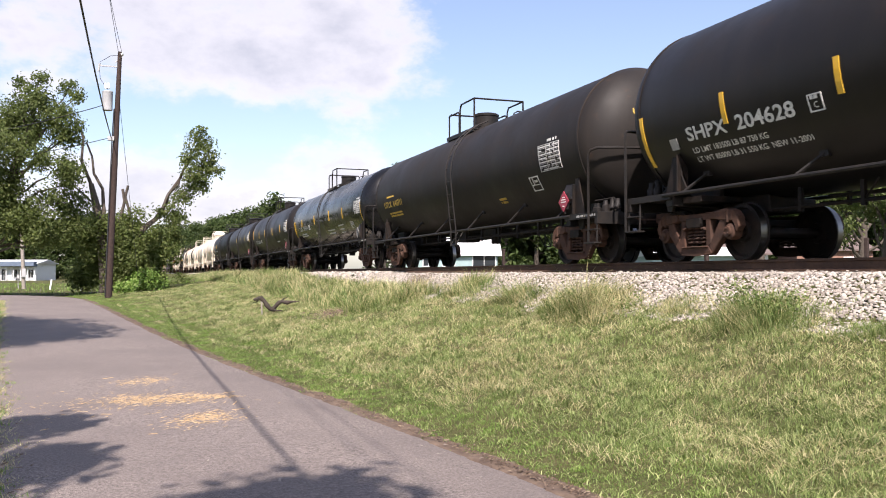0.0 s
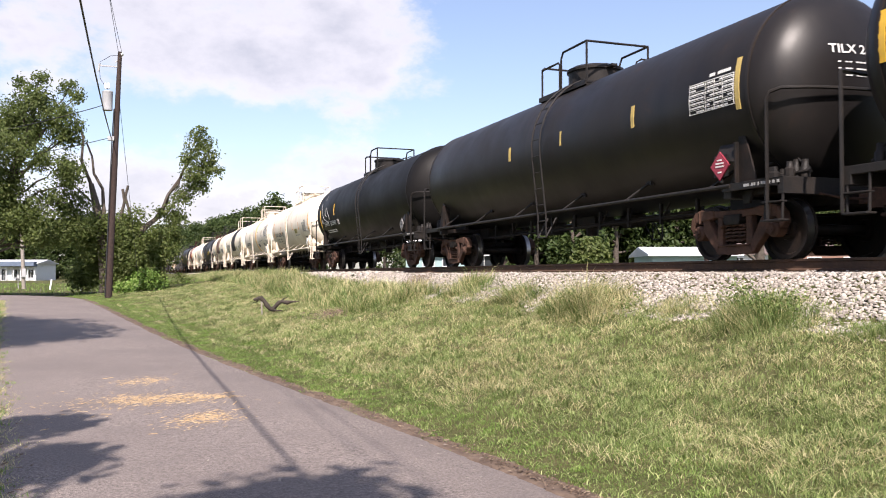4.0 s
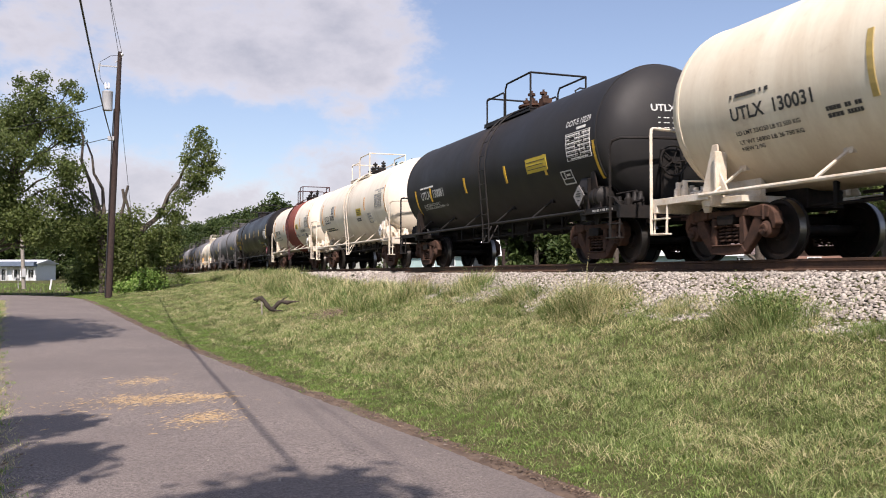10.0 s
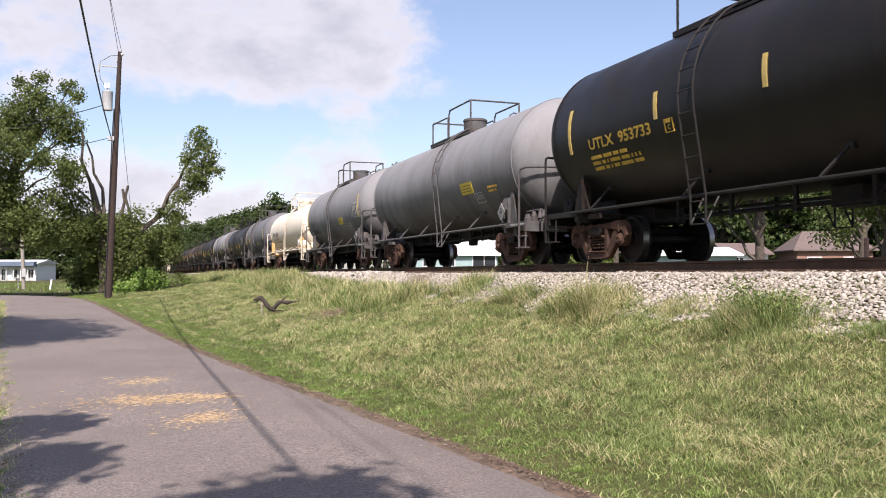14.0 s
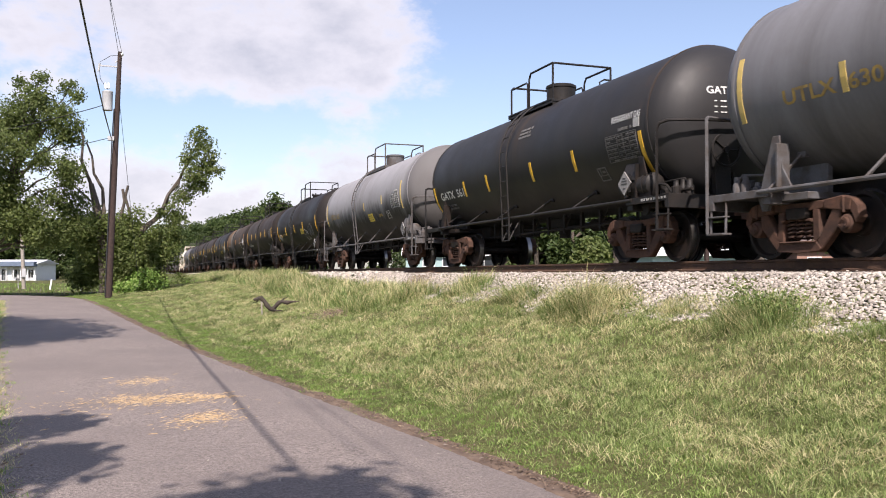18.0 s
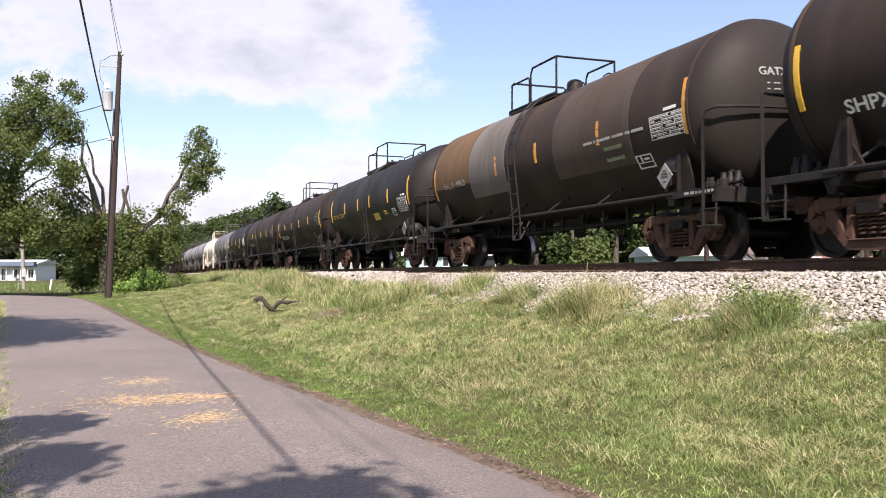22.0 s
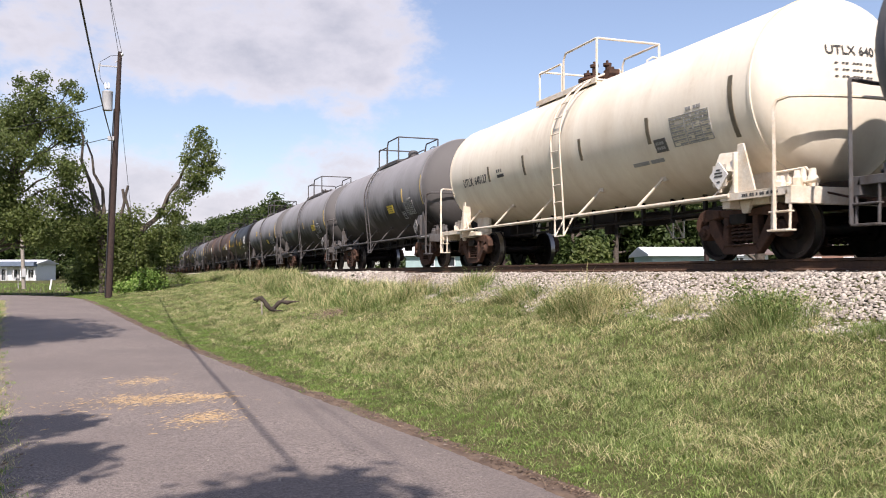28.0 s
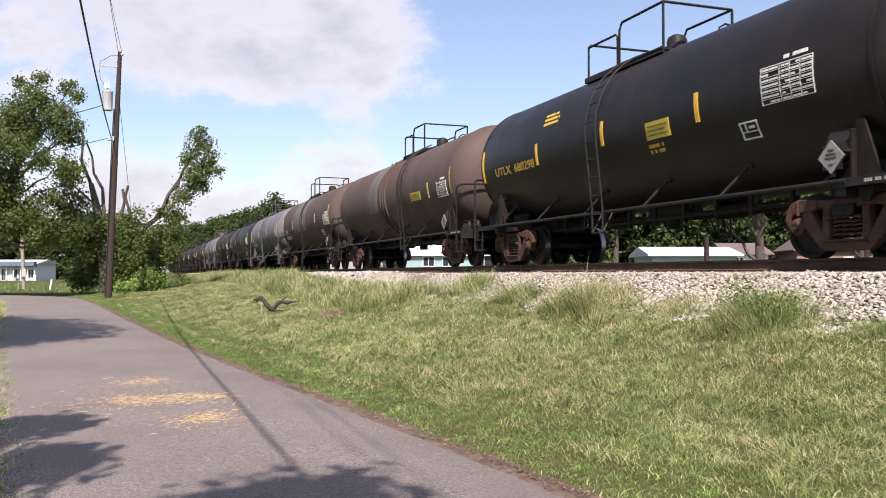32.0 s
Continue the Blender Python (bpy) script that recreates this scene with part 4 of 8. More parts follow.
def valve_mesh(mat):
    """Brake gear on the end platform: a lump of pipes, a bracket and a bell-shaped casting."""
    g = Geo()
    rng = random.Random(4)
    g.box(-0.28, 0.28, -0.2, 0.2, 0.0, 0.05)
    for k in range(9):
        x, y = rng.uniform(-0.25, 0.25), rng.uniform(-0.18, 0.18)
        h = rng.uniform(0.15, 0.36)
        g.lathe([(0.03, 0.07), (h * 0.6, 0.075), (h * 0.7, 0.05), (h, 0.045)], 8, "z", (x, y, 0))
    g.tube([(-0.45, 0, 0.1), (0.45, 0, 0.12)], 0.03, 6)
    g.tube([(-0.3, -0.1, 0.3), (0.1, 0.1, 0.34), (0.35, 0.1, 0.1)], 0.02, 6)
    return g.mesh("brake_valve", M[mat], 40)


def dome_mesh(style, mat):
    g = Geo()
    if style == "drum":      # tall cylindrical housing
        g.lathe([(-0.25, 0.36), (0.40, 0.36), (0.42, 0.38), (0.47, 0.38), (0.50, 0.34), (0.50, 0.0)], 24, "z")
        g.lathe([(-0.25, 0.5), (0.06, 0.5)], 24, "z")
    elif style == "wide":    # wide low housing with a lid
        g.lathe([(-0.25, 0.62), (0.30, 0.62), (0.31, 0.66), (0.37, 0.66), (0.43, 0.55), (0.45, 0.0)], 28, "z")
        g.box(0.55, 0.85, -0.07, 0.07, 0.31, 0.36)
    elif style == "valves":  # open manway with valves
        g.lathe([(-0.25, 0.42), (0.14, 0.42), (0.15, 0.47), (0.20, 0.47), (0.22, 0.0)], 20, "z")
        for x, y, h in ((0.12, -0.18, 0.42), (-0.2, 0.05, 0.3), (0.25, 0.15, 0.36), (-0.05, -0.25, 0.25), (0.05, 0.2, 0.5)):
            g.lathe([(0.15, 0.05), (h, 0.05), (h + 0.02, 0.10), (h + 0.08, 0.10), (h + 0.10, 0.03), (h + 0.15, 0.03)], 10, "z", (x, y, 0))
        g.tube([(-0.6, -0.1, 0.1), (0.6, -0.1, 0.14)], 0.045, 6)
        g.box(0.5, 0.75, -0.16, 0.1, -0.05, 0.28)
    elif style == "low":     # flat manway
        g.lathe([(-0.25, 0.40), (0.10, 0.40), (0.11, 0.44), (0.16, 0.44), (0.19, 0.3), (0.21, 0.0)], 22, "z")
        for k in range(8):
            a = 2 * math.pi * k / 8
            g.box(0.4 * math.cos(a) - 0.03, 0.4 * math.cos(a) + 0.03, 0.4 * math.sin(a) - 0.03, 0.4 * math.sin(a) + 0.03, 0.1, 0.24)
        g.box(0.5, 0.95, -0.12, 0.12, -0.1, 0.16)
    else:                    # small bell housing beside the manway
        g.lathe([(-0.25, 0.40), (0.08, 0.40), (0.10, 0.0)], 20, "z")
        g.lathe([(-0.1, 0.20), (0.26, 0.20), (0.33, 0.17), (0.37, 0.10), (0.38, 0.0)], 16, "z", (0.62, 0, 0))
        g.box(-0.5, 0.3, -0.1, 0.1, 0.05, 0.16)
    return g.mesh("manway", M[mat], 35)


def placard_mesh(mat):
    g = Geo()
    h = 0.225
    g.add([(0, -0.01, -h), (h, -0.01, 0), (0, -0.01, h), (-h, -0.01, 0), (0, 0.01, -h), (h, 0.01, 0), (0, 0.01, h), (-h, 0.01, 0)],
          [(0, 1, 2, 3), (7, 6, 5, 4), (0, 4, 5, 1), (1, 5, 6, 2), (2, 6, 7, 3), (3, 7, 4, 0)])
    return g.mesh("placard", M[mat])


def placard_holder_mesh(mat):
    """Post, back plate and a tilted flap that carry the placard."""
    g = Geo()
    g.box(-0.03, 0.03, 0.015, 0.04, -0.26, 0.1)
    g.box(-0.17, 0.17, 0.012, 0.022, -0.17, 0.17)
    g.add([(-0.16, 0.03, 0.10), (0.30, 0.03, 0.04), (0.26, 0.16, 0.36), (-0.18, 0.16, 0.38), (-0.16, 0.04, 0.10), (0.30, 0.04, 0.04), (0.26, 0.17, 0.36), (-0.18, 0.17, 0.38)],
          [(0, 1, 2, 3), (7, 6, 5, 4), (0, 4, 5, 1), (1, 5, 6, 2), (2, 6, 7, 3), (3, 7, 4, 0)])
    return g.mesh("placard_holder", M[mat])


def placard_mark_mesh(mat):
    g = Geo()
    for z, w in ((-0.10, 0.04), (-0.01, 0.10), (0.04, 0.09), (0.09, 0.05)):
        g.box(-w, w, -0.016, -0.010, z - 0.012, z + 0.012)
    return g.mesh("placard_symbol", M[mat])


def belly_mesh(length, mat):
    """Brake pipe, rodding and outlet under the shell."""
    g = Geo()
    g.tube([(-length / 2, 0.5, 0.92), (length / 2, 0.5, 0.92)], 0.035, 6)
    g.tube([(-length / 2, -0.45, 0.80), (length / 2, -0.45, 0.86)], 0.028, 6)
    g.tube([(-length * 0.42, -0.15, 0.96), (length * 0.1, -0.2, 0.90), (length * 0.42, -0.15, 0.96)], 0.03, 6)
    for k in range(9):
        x = -length / 2 + length * (k + 0.5) / 9
        g.box(x - 0.035, x + 0.035, -0.48, -0.42, 0.74, 1.25)
        g.box(x - 0.03, x + 0.03, 0.47, 0.53, 0.86, 1.25)
        if k % 2:
            g.tube([(x, -0.45, 0.80), (x + 0.35, -0.45, 1.2)], 0.018, 5)
    g.lathe([(0.66, 0.14), (0.95, 0.16), (1.25, 0.34)], 14, "z")
    g.box(-0.55, 0.55, -0.25, 0.25, 0.92, 1.2)
    g.lathe([(-0.35, 0.0), (-0.33, 0.15), (0.33, 0.15), (0.35, 0.0)], 12, "x", (1.6, 0.1, 0.92))
    g.box(-2.6, -2.0, -0.2, 0.3, 0.78, 1.1)
    return g.mesh("brake_rigging", M[mat])


def smooth_path(points, n=5):
    """A rounded line through a few (along, up) points."""
    out = []
    for i in range(len(points) - 1):
        a, b, c, d = points[max(0, i - 1)], points[i], points[i + 1], points[min(len(points) - 1, i + 2)]
        for k in range(n):
            t = k / n
            out.append(tuple(0.5 * (2 * b[j] + (c[j] - a[j]) * t + (2 * a[j] - 5 * b[j] + 4 * c[j] - d[j]) * t * t + (3 * b[j] - a[j] - 3 * c[j] + d[j]) * t ** 3) for j in (0, 1)))
    return out + [tuple(points[-1])]


# stencils, tape, tables and panels on the road side of each car: along the shell from the car's middle, and round it from mid height
MARKS = {}
MARKS[0] = dict(text=[('SHPX 204628', -6.27, -3.8, -0.69, 0.24), ('LD LMT 183500 LB 87 750 KG', -6.25, -4.47, -0.91, 0.1), ('LT WT 85000 LB 31 550 KG  NEW 11-2001', -6.25, -3.68, -1.08, 0.1)],
                stripe=[(-7.48, -1.02, -0.09), (-5.25, -0.55, -0.06), (-2.94, -0.54, -0.05)],
                c_box=[(-3.53, -3.27, -0.69, -0.44)],
                plate=[(-6.76, -6.56, -0.78, -0.59)])
MARKS[1] = dict(bars=[(-6.34, -5.48, -0.14, -0.07), (3.1, 3.56, -1.13, -0.93), (-6.35, -4.96, -0.84, -0.64)],
                text=[('UTLX 640711', -6.75, -4.66, -0.47, 0.22)],
                panel=[(5.94, 6.94, -0.54, 0.05)],
                box=[(5.22, 5.67, -0.95, -0.59)])
MARKS[2] = dict(text=[('TILX 250434', -6.04, -3.75, -0.54, 0.23)],
                stripe=[(-7.28, -0.82, 0.06), (-5.15, -0.3, 0.08), (-1.86, -0.36, 0.1), (1.54, -0.37, 0.11), (4.23, -0.41, 0.06), (7.6, -0.77, 0.06)],
                c_box=[(-3.5, -3.26, -0.55, -0.3)],
                panel=[(6.42, 7.44, -0.36, 0.17)],
                box=[(5.28, 5.74, -0.91, -0.61)],
                bars=[(-2.16, -1.58, -0.88, -0.73), (0.68, 2.03, -0.86, -0.77), (0.66, 1.85, -1.02, -0.95), (3.02, 4.0, -0.72, -0.65), (3.02, 3.82, -0.91, -0.85), (3.02, 3.84, -1.08, -1.0), (-5.93, -4.29, -0.89, -0.68)])
MARKS[3] = dict(text=[('CITX 225204', -6.27, -4.06, -0.66, 0.22)],
                stripe=[(-7.52, -0.24, 0.42), (-4.35, -0.29, 0.18), (-1.55, -0.29, 0.18), (1.76, -0.3, 0.17), (4.9, -0.29, 0.19), (7.78, -0.25, 0.39)],
                c_box=[(-3.78, -3.56, -0.66, -0.42)],
                panel=[(6.42, 7.5, -0.3, 0.27)],
                box=[(5.7, 6.24, -1.08, -0.73)],
                bars=[(2.9, 3.89, -0.87, -0.74)])
MARKS[4] = dict(stripe=[(-1.29, -0.1, 0.23), (1.36, -0.08, 0.22), (4.17, -0.15, 0.25), (7.07, -0.33, 0.47)],
                panel=[(5.88, 6.99, -0.23, 0.26)])
MARKS[5] = dict(text=[('SHPX 205947', -5.91, -3.57, -0.6, 0.22)],
                stripe=[(-6.66, -0.72, 0.23), (-3.71, -0.16, 0.35)],
                c_box=[(-3.28, -3.02, -0.6, -0.37)],
                bars=[(-5.8, -4.01, -0.96, -0.77)],
                plate=[(-6.37, -6.21, -0.43, -0.26)])
MARKS[6] = dict(text=[('GATX 63208', -4.88, -2.79, -0.53, 0.23), ('LD LMT 205000  LBS 93000 KGS', -4.8, -2.79, -0.74, 0.09), ('LT WT  56000  LBS 26300 KGS', -4.8, -2.78, -0.9, 0.09), ('NEW 08-98', -3.41, -2.75, -1.06, 0.08)],
                stripe=[(-5.4, -0.58, 0.37), (-2.68, -0.41, 0.06), (-0.86, -0.26, 0.02), (1.27, -0.34, 0.08), (3.13, -0.39, 0.01), (5.87, -0.59, 0.37)],
                c_box=[(-2.44, -2.19, -0.56, -0.3)],
                panel=[(4.23, 5.27, -0.55, -0.05)],
                dark=[(4.28, 4.83, -1.04, -0.82)],
                sign=[(1.83, 2.53, -0.55, -0.3)],
                bars=[(1.78, 3.08, -0.72, -0.64)])
MARKS[7] = dict(text=[('GATX 207473', -4.92, -2.79, -0.6, 0.22), ('LD LMT 209800 LB 92 850 KG', -4.91, -3.17, -0.82, 0.09), ('LT WT 38700 LB 25 300 KG', -4.88, -3.16, -0.98, 0.08)],
                stripe=[(-5.56, -0.4, 0.55), (-2.94, -0.19, 0.29), (-1.18, -0.04, 0.29), (1.36, -0.17, 0.28), (3.3, -0.16, 0.33), (5.9, -0.43, 0.53)],
                panel=[(4.46, 5.69, -0.16, 0.54)],
                dark=[(3.75, 4.35, -0.92, -0.62), (1.25, 1.83, -0.85, -0.63)],
                bars=[(2.12, 3.52, -0.49, -0.39), (4.73, 5.52, -0.49, -0.42)])
MARKS[8] = dict(bars=[(-4.94, -3.98, -0.48, -0.41), (2.42, 2.97, -0.81, -0.36), (-2.89, -2.08, -0.64, -0.52)],
                text=[('HYDROCHLORIC ACID', 4.75, 5.84, 0.14, 0.1), ('UTLX 130300', -4.91, -2.89, -0.29, 0.23), ('LD LMT 202300 LB 91 750 KG', -4.94, -3.54, -0.69, 0.07), ('LT WT 60700 LB 27 500 KG', -4.95, -3.55, -0.87, 0.08), ('NEW 10-1990', -4.96, -4.34, -0.99, 0.07)],
                stripe=[(-5.6, -0.47, 0.48), (5.92, -0.52, 0.44)],
                panel=[(4.76, 5.88, -0.39, 0.02)],
                dark=[(3.94, 4.41, -0.6, -0.37)],
                sign=[(1.66, 2.3, -0.6, -0.37)])
MARKS[9] = dict(bars=[(-4.84, -3.91, -0.12, -0.04), (-3.0, -2.41, -0.73, -0.53)],
                text=[('HYDROCHLORIC ACID', 4.41, 5.56, 0.01, 0.1), ('UTLX 130031', -4.87, -3.18, -0.45, 0.21), ('LD LMT 204250 LB 92 550 KG', -4.85, -3.51, -0.68, 0.07), ('LT WT 58800 LB 26 750 KG', -4.85, -3.51, -0.83, 0.07), ('NEW 2-90', -4.87, -4.37, -0.94, 0.07)],
                stripe=[(-2.16, -0.57, 0.29)],
                darkpanel=[(4.39, 5.48, -0.76, -0.26)],
                dark=[(3.82, 4.22, -0.54, -0.29), (1.68, 2.21, -0.6, -0.42)],
                sign=[(1.7, 2.43, -0.33, -0.05)])
MARKS[10] = dict(bars=[(-4.81, -3.65, -0.15, -0.06)],
                text=[('DOT-E 10239', 4.94, 5.97, 0.31, 0.14), ('UTLX 130081', -4.81, -2.8, -0.47, 0.25), ('LD LMT 204500 LB 92000 KG', -4.81, -3.33, -0.7, 0.09), ('LT WT 58500 LB 26500 KG NEW 11-89', -4.8, -2.71, -0.8, 0.08)],
                stripe=[(-5.34, -0.93, -0.12), (-3.92, -0.57, -0.13), (-1.03, -0.55, -0.13), (1.73, -0.55, -0.12), (3.88, -0.58, -0.11), (6.2, -0.92, -0.11)],
                panel=[(4.97, 5.99, -0.41, 0.16)],
                box=[(4.51, 4.99, -0.9, -0.58)],
                sign=[(2.96, 4.01, -0.46, -0.12)])
MARKS[11] = dict(bars=[(-4.56, -3.55, -0.46, -0.38), (4.31, 5.54, 0.33, 0.42), (-4.62, -2.67, -0.85, -0.66)],
                text=[('UTLX 30000', -4.59, -2.69, -0.35, 0.24)],
                stripe=[(-5.18, -0.47, 0.52), (-2.41, -0.23, 0.26), (2.81, -0.27, 0.24), (5.78, -0.54, 0.46)],
                panel=[(4.36, 5.34, -0.27, 0.22)],
                box=[(3.11, 3.63, -0.81, -0.42)],
                dark=[(1.38, 1.94, -0.65, -0.51), (-3.19, -2.72, -0.06, 0.22)],
                sign=[(1.44, 2.21, -0.43, -0.13)],
                plate=[(-3.04, -2.61, -0.01, 0.28)])
MARKS[12] = dict(text=[('HYDROCHLORIC ACID', 3.35, 4.59, -0.54, 0.13), ('RCRX 2441', -4.88, -3.21, -0.37, 0.23), ('LD LMT 206900 LB  93400 KG', -4.82, -3.18, -0.6, 0.08), ('LT WT   57100 LB  25900 KG', -4.82, -3.15, -0.77, 0.08)],
                stripe=[(-5.33, -0.5, 0.49), (-1.9, -0.26, 0.18), (1.78, -0.25, 0.23), (3.45, -0.23, 0.25), (5.79, -0.43, 0.54)],
                panel=[(4.65, 5.75, -0.34, 0.2)],
                dark=[(4.44, 4.81, -0.9, -0.65)],
                sign=[(2.06, 2.73, -0.32, -0.05)],
                bars=[(3.26, 4.08, -0.76, -0.66), (1.82, 2.66, -0.8, -0.59)])
MARKS[13] = dict(text=[('BUTADIENE', 5.46, 6.48, -0.86, 0.16), ('UTLX 953733', -7.48, -5.32, -0.46, 0.22)],
                stripe=[(-8.23, -0.45, 0.47), (-5.12, -0.23, 0.25), (-2.36, -0.23, 0.26), (0.14, -0.18, 0.23), (2.72, -0.24, 0.25), (5.22, -0.24, 0.23), (8.61, -0.5, 0.48)],
                c_box=[(-4.9, -4.65, -0.51, -0.27)],
                panel=[(7.34, 8.39, -0.54, 0.02)],
                box=[(6.72, 7.19, -1.12, -0.85)],
                sign=[(4.65, 5.39, -0.79, -0.49)],
                bars=[(5.53, 6.63, -1.06, -0.99), (-7.52, -5.79, -0.91, -0.56)])
MARKS[14] = dict(box=[(3.52, 4.08, -0.97, -0.66)],
                sign=[(2.71, 3.56, -0.64, -0.32)],
                bars=[(4.53, 5.14, -0.73, -0.53)])
MARKS[16] = dict(text=[('DUPX 12535', -4.61, -2.74, -0.29, 0.23), ('LD LMT 185000 LBS  83900 KG', -4.68, -2.83, -0.54, 0.09), ('LT WT   78800 LBS  35400 KG', -4.72, -2.85, -0.7, 0.09), ('TTC TX 2-08', -2.63, -1.95, -0.71, 0.08)],
                stripe=[(-5.72, -0.72, -0.29), (-2.72, -0.78, -0.33), (-0.68, -0.59, -0.28)])
MARKS[17] = dict(text=[('UTLX 630', -4.08, -2.33, -0.44, 0.22)],
                stripe=[(-4.97, -0.55, 0.44), (-2.96, -0.46, -0.06), (4.28, -0.37, 0.42)],
                box=[(2.13, 2.48, -0.79, -0.51)],
                sign=[(0.92, 1.49, -0.71, -0.45)])
MARKS[18] = dict(text=[('REFRIGERANT GAS', 4.64, 5.63, 0.1, 0.12), ('GATX 561', -5.3, -3.45, -0.61, 0.24)],
                stripe=[(-6.0, -1.18, -0.18), (-3.32, -0.64, -0.21), (-1.7, -0.64, -0.2), (0.96, -0.65, -0.19), (3.01, -0.64, -0.19), (5.59, -1.08, -0.17)],
                panel=[(4.39, 5.47, -0.64, -0.12)],
                box=[(3.8, 4.13, -0.98, -0.68)],
                bars=[(0.24, 0.9, 0.43, 0.72), (-5.06, -4.26, -0.96, -0.76)],
                plate=[(5.41, 5.6, -0.08, 0.09)])
MARKS[19] = dict(text=[('UTLX 643', -5.29, -3.75, -0.39, 0.23)],
                stripe=[(-6.17, -0.63, 0.34), (0.58, -0.35, -0.03), (3.15, -0.27, 0.05), (5.56, -0.59, 0.37)],
                panel=[(4.31, 5.29, -0.51, 0.01)],
                box=[(3.47, 3.88, -0.85, -0.55)],
                sign=[(0.94, 1.61, -0.83, -0.51)],
                bars=[(2.46, 2.86, -0.73, -0.57)])
MARKS[20] = dict(text=[('UTLX 68206', -5.54, -3.09, -0.59, 0.19)],
                stripe=[(-5.97, -0.85, 0.08), (-4.65, -0.62, -0.43), (-3.01, -0.53, -0.06), (-0.18, -0.5, -0.06), (2.37, -0.51, -0.05), (5.86, -0.82, 0.13)],
                panel=[(3.71, 4.67, -0.86, -0.33)],
                sign=[(1.51, 2.28, -0.67, -0.38)])
MARKS[21] = dict(text=[('SHPX 210054', -5.47, -3.55, -0.77, 0.2)],
                stripe=[(-6.19, -0.59, 0.33), (-3.66, -0.25, 0.17), (-1.29, -0.32, 0.15), (1.35, -0.28, 0.13), (3.36, -0.28, 0.19), (6.16, -0.65, 0.3)],
                panel=[(4.79, 5.83, -0.45, 0.05)],
                box=[(3.8, 4.32, -1.1, -0.76)])
MARKS[22] = dict(text=[('GATX 49625', -5.4, -3.75, -0.38, 0.22)],
                stripe=[(-6.18, -0.65, 0.29), (-1.6, -0.34, 0.13), (0.68, -0.3, 0.15), (3.48, -0.29, 0.18), (6.34, -0.5, 0.45)],
                panel=[(5.3, 6.26, -0.47, -0.06)],
                box=[(4.62, 5.12, -0.94, -0.67)],
                sign=[(3.66, 4.3, -0.66, -0.37)],
                bars=[(2.91, 5.07, -0.25, -0.23)])
MARKS[23] = dict(text=[('UTLX 77210', -5.3, -3.31, -0.4, 0.19)],
                stripe=[(-5.74, -0.51, 0.49), (-3.12, -0.26, 0.19), (-0.89, -0.26, 0.19), (0.9, -0.25, 0.2), (3.45, -0.27, 0.21), (5.84, -0.51, 0.45)],
                panel=[(4.59, 5.61, -0.7, -0.2)],
                box=[(3.74, 4.14, -0.78, -0.51)],
                sign=[(1.26, 1.97, -0.81, -0.54)],
                bars=[(2.74, 3.15, -0.68, -0.49)])
MARKS[24] = dict(text=[('SHPX 210086', -5.41, -3.2, -0.79, 0.23)],
                stripe=[(-6.08, -0.61, 0.3), (-3.79, -0.19, 0.12), (-1.6, -0.26, 0.1), (0.78, -0.27, 0.13), (3.34, -0.27, 0.14), (6.24, -0.58, 0.3)],
                panel=[(5.01, 6.06, -0.43, 0.07)],
                box=[(3.96, 4.5, -1.05, -0.74)],
                bars=[(2.13, 2.62, -0.84, -0.71)])
MARKS[25] = dict(text=[('SHPX 210159', -5.37, -3.34, -0.78, 0.21)],
                stripe=[(-3.49, -0.2, 0.1), (-1.7, -0.33, 0.07), (0.89, -0.27, 0.14), (3.55, -0.29, 0.16), (6.39, -0.66, 0.32)],
                panel=[(5.15, 6.15, -0.43, 0.06)],
                box=[(4.14, 4.66, -1.04, -0.71)],
                bars=[(2.12, 2.6, -0.85, -0.71)])
MARKS[28] = dict(text=[('UTLX 640127', -5.43, -3.81, -0.44, 0.23)],
                stripe=[(-3.64, -0.44, -0.05), (-1.53, -0.5, -0.03), (1.2, -0.49, -0.04), (3.68, -0.5, -0.03), (5.98, -0.73, 0.24)],
                panel=[(4.36, 5.43, -0.66, -0.15)],
                dark=[(3.8, 4.15, -0.69, -0.45)],
                bars=[(-3.12, -2.7, -0.42, -0.16), (2.92, 3.96, -0.89, -0.77)])
MARKS[29] = dict(stripe=[(4.01, -0.4, 0.06), (6.22, -0.6, 0.33)],
                panel=[(4.11, 5.0, -0.87, -0.39)],
                box=[(3.58, 3.91, -0.99, -0.71)],
                sign=[(2.05, 2.76, -0.68, -0.39)])
MARKS[30] = dict(text=[('UTLX', -4.78, -2.87, -0.44, 0.14)],
                stripe=[(0.76, -0.42, -0.11), (3.6, -0.64, -0.1), (6.04, -0.7, 0.22)],
                panel=[(3.8, 4.77, -0.83, -0.42)],
                box=[(3.24, 3.65, -1.15, -0.85)],
                sign=[(2.81, 3.48, -0.64, -0.34)])
MARKS[31] = dict(stripe=[(-0.12, -0.28, 0.06), (3.78, -0.36, 0.09), (6.01, -0.52, 0.42)],
                panel=[(3.82, 4.94, -0.82, -0.45)],
                box=[(3.31, 3.68, -1.0, -0.69)],
                sign=[(1.89, 2.61, -0.81, -0.52)],
                yellowlines=[(-2.59, -2.05, -0.08, 0.27)])
MARKS[32] = dict(text=[('UTLX 680298', -5.46, -3.25, -0.39, 0.21)],
                stripe=[(-6.5, -0.47, 0.34), (-3.1, -0.36, 0.12), (-0.21, -0.33, 0.15), (2.79, -0.36, 0.12)],
                panel=[(4.32, 5.35, -0.38, 0.16)],
                box=[(3.72, 4.11, -0.82, -0.54)],
                sign=[(1.3, 2.01, -0.45, -0.14)],
                bars=[(1.3, 1.75, -0.72, -0.51)],
                yellowlines=[(-2.86, -2.18, 0.46, 0.78)])
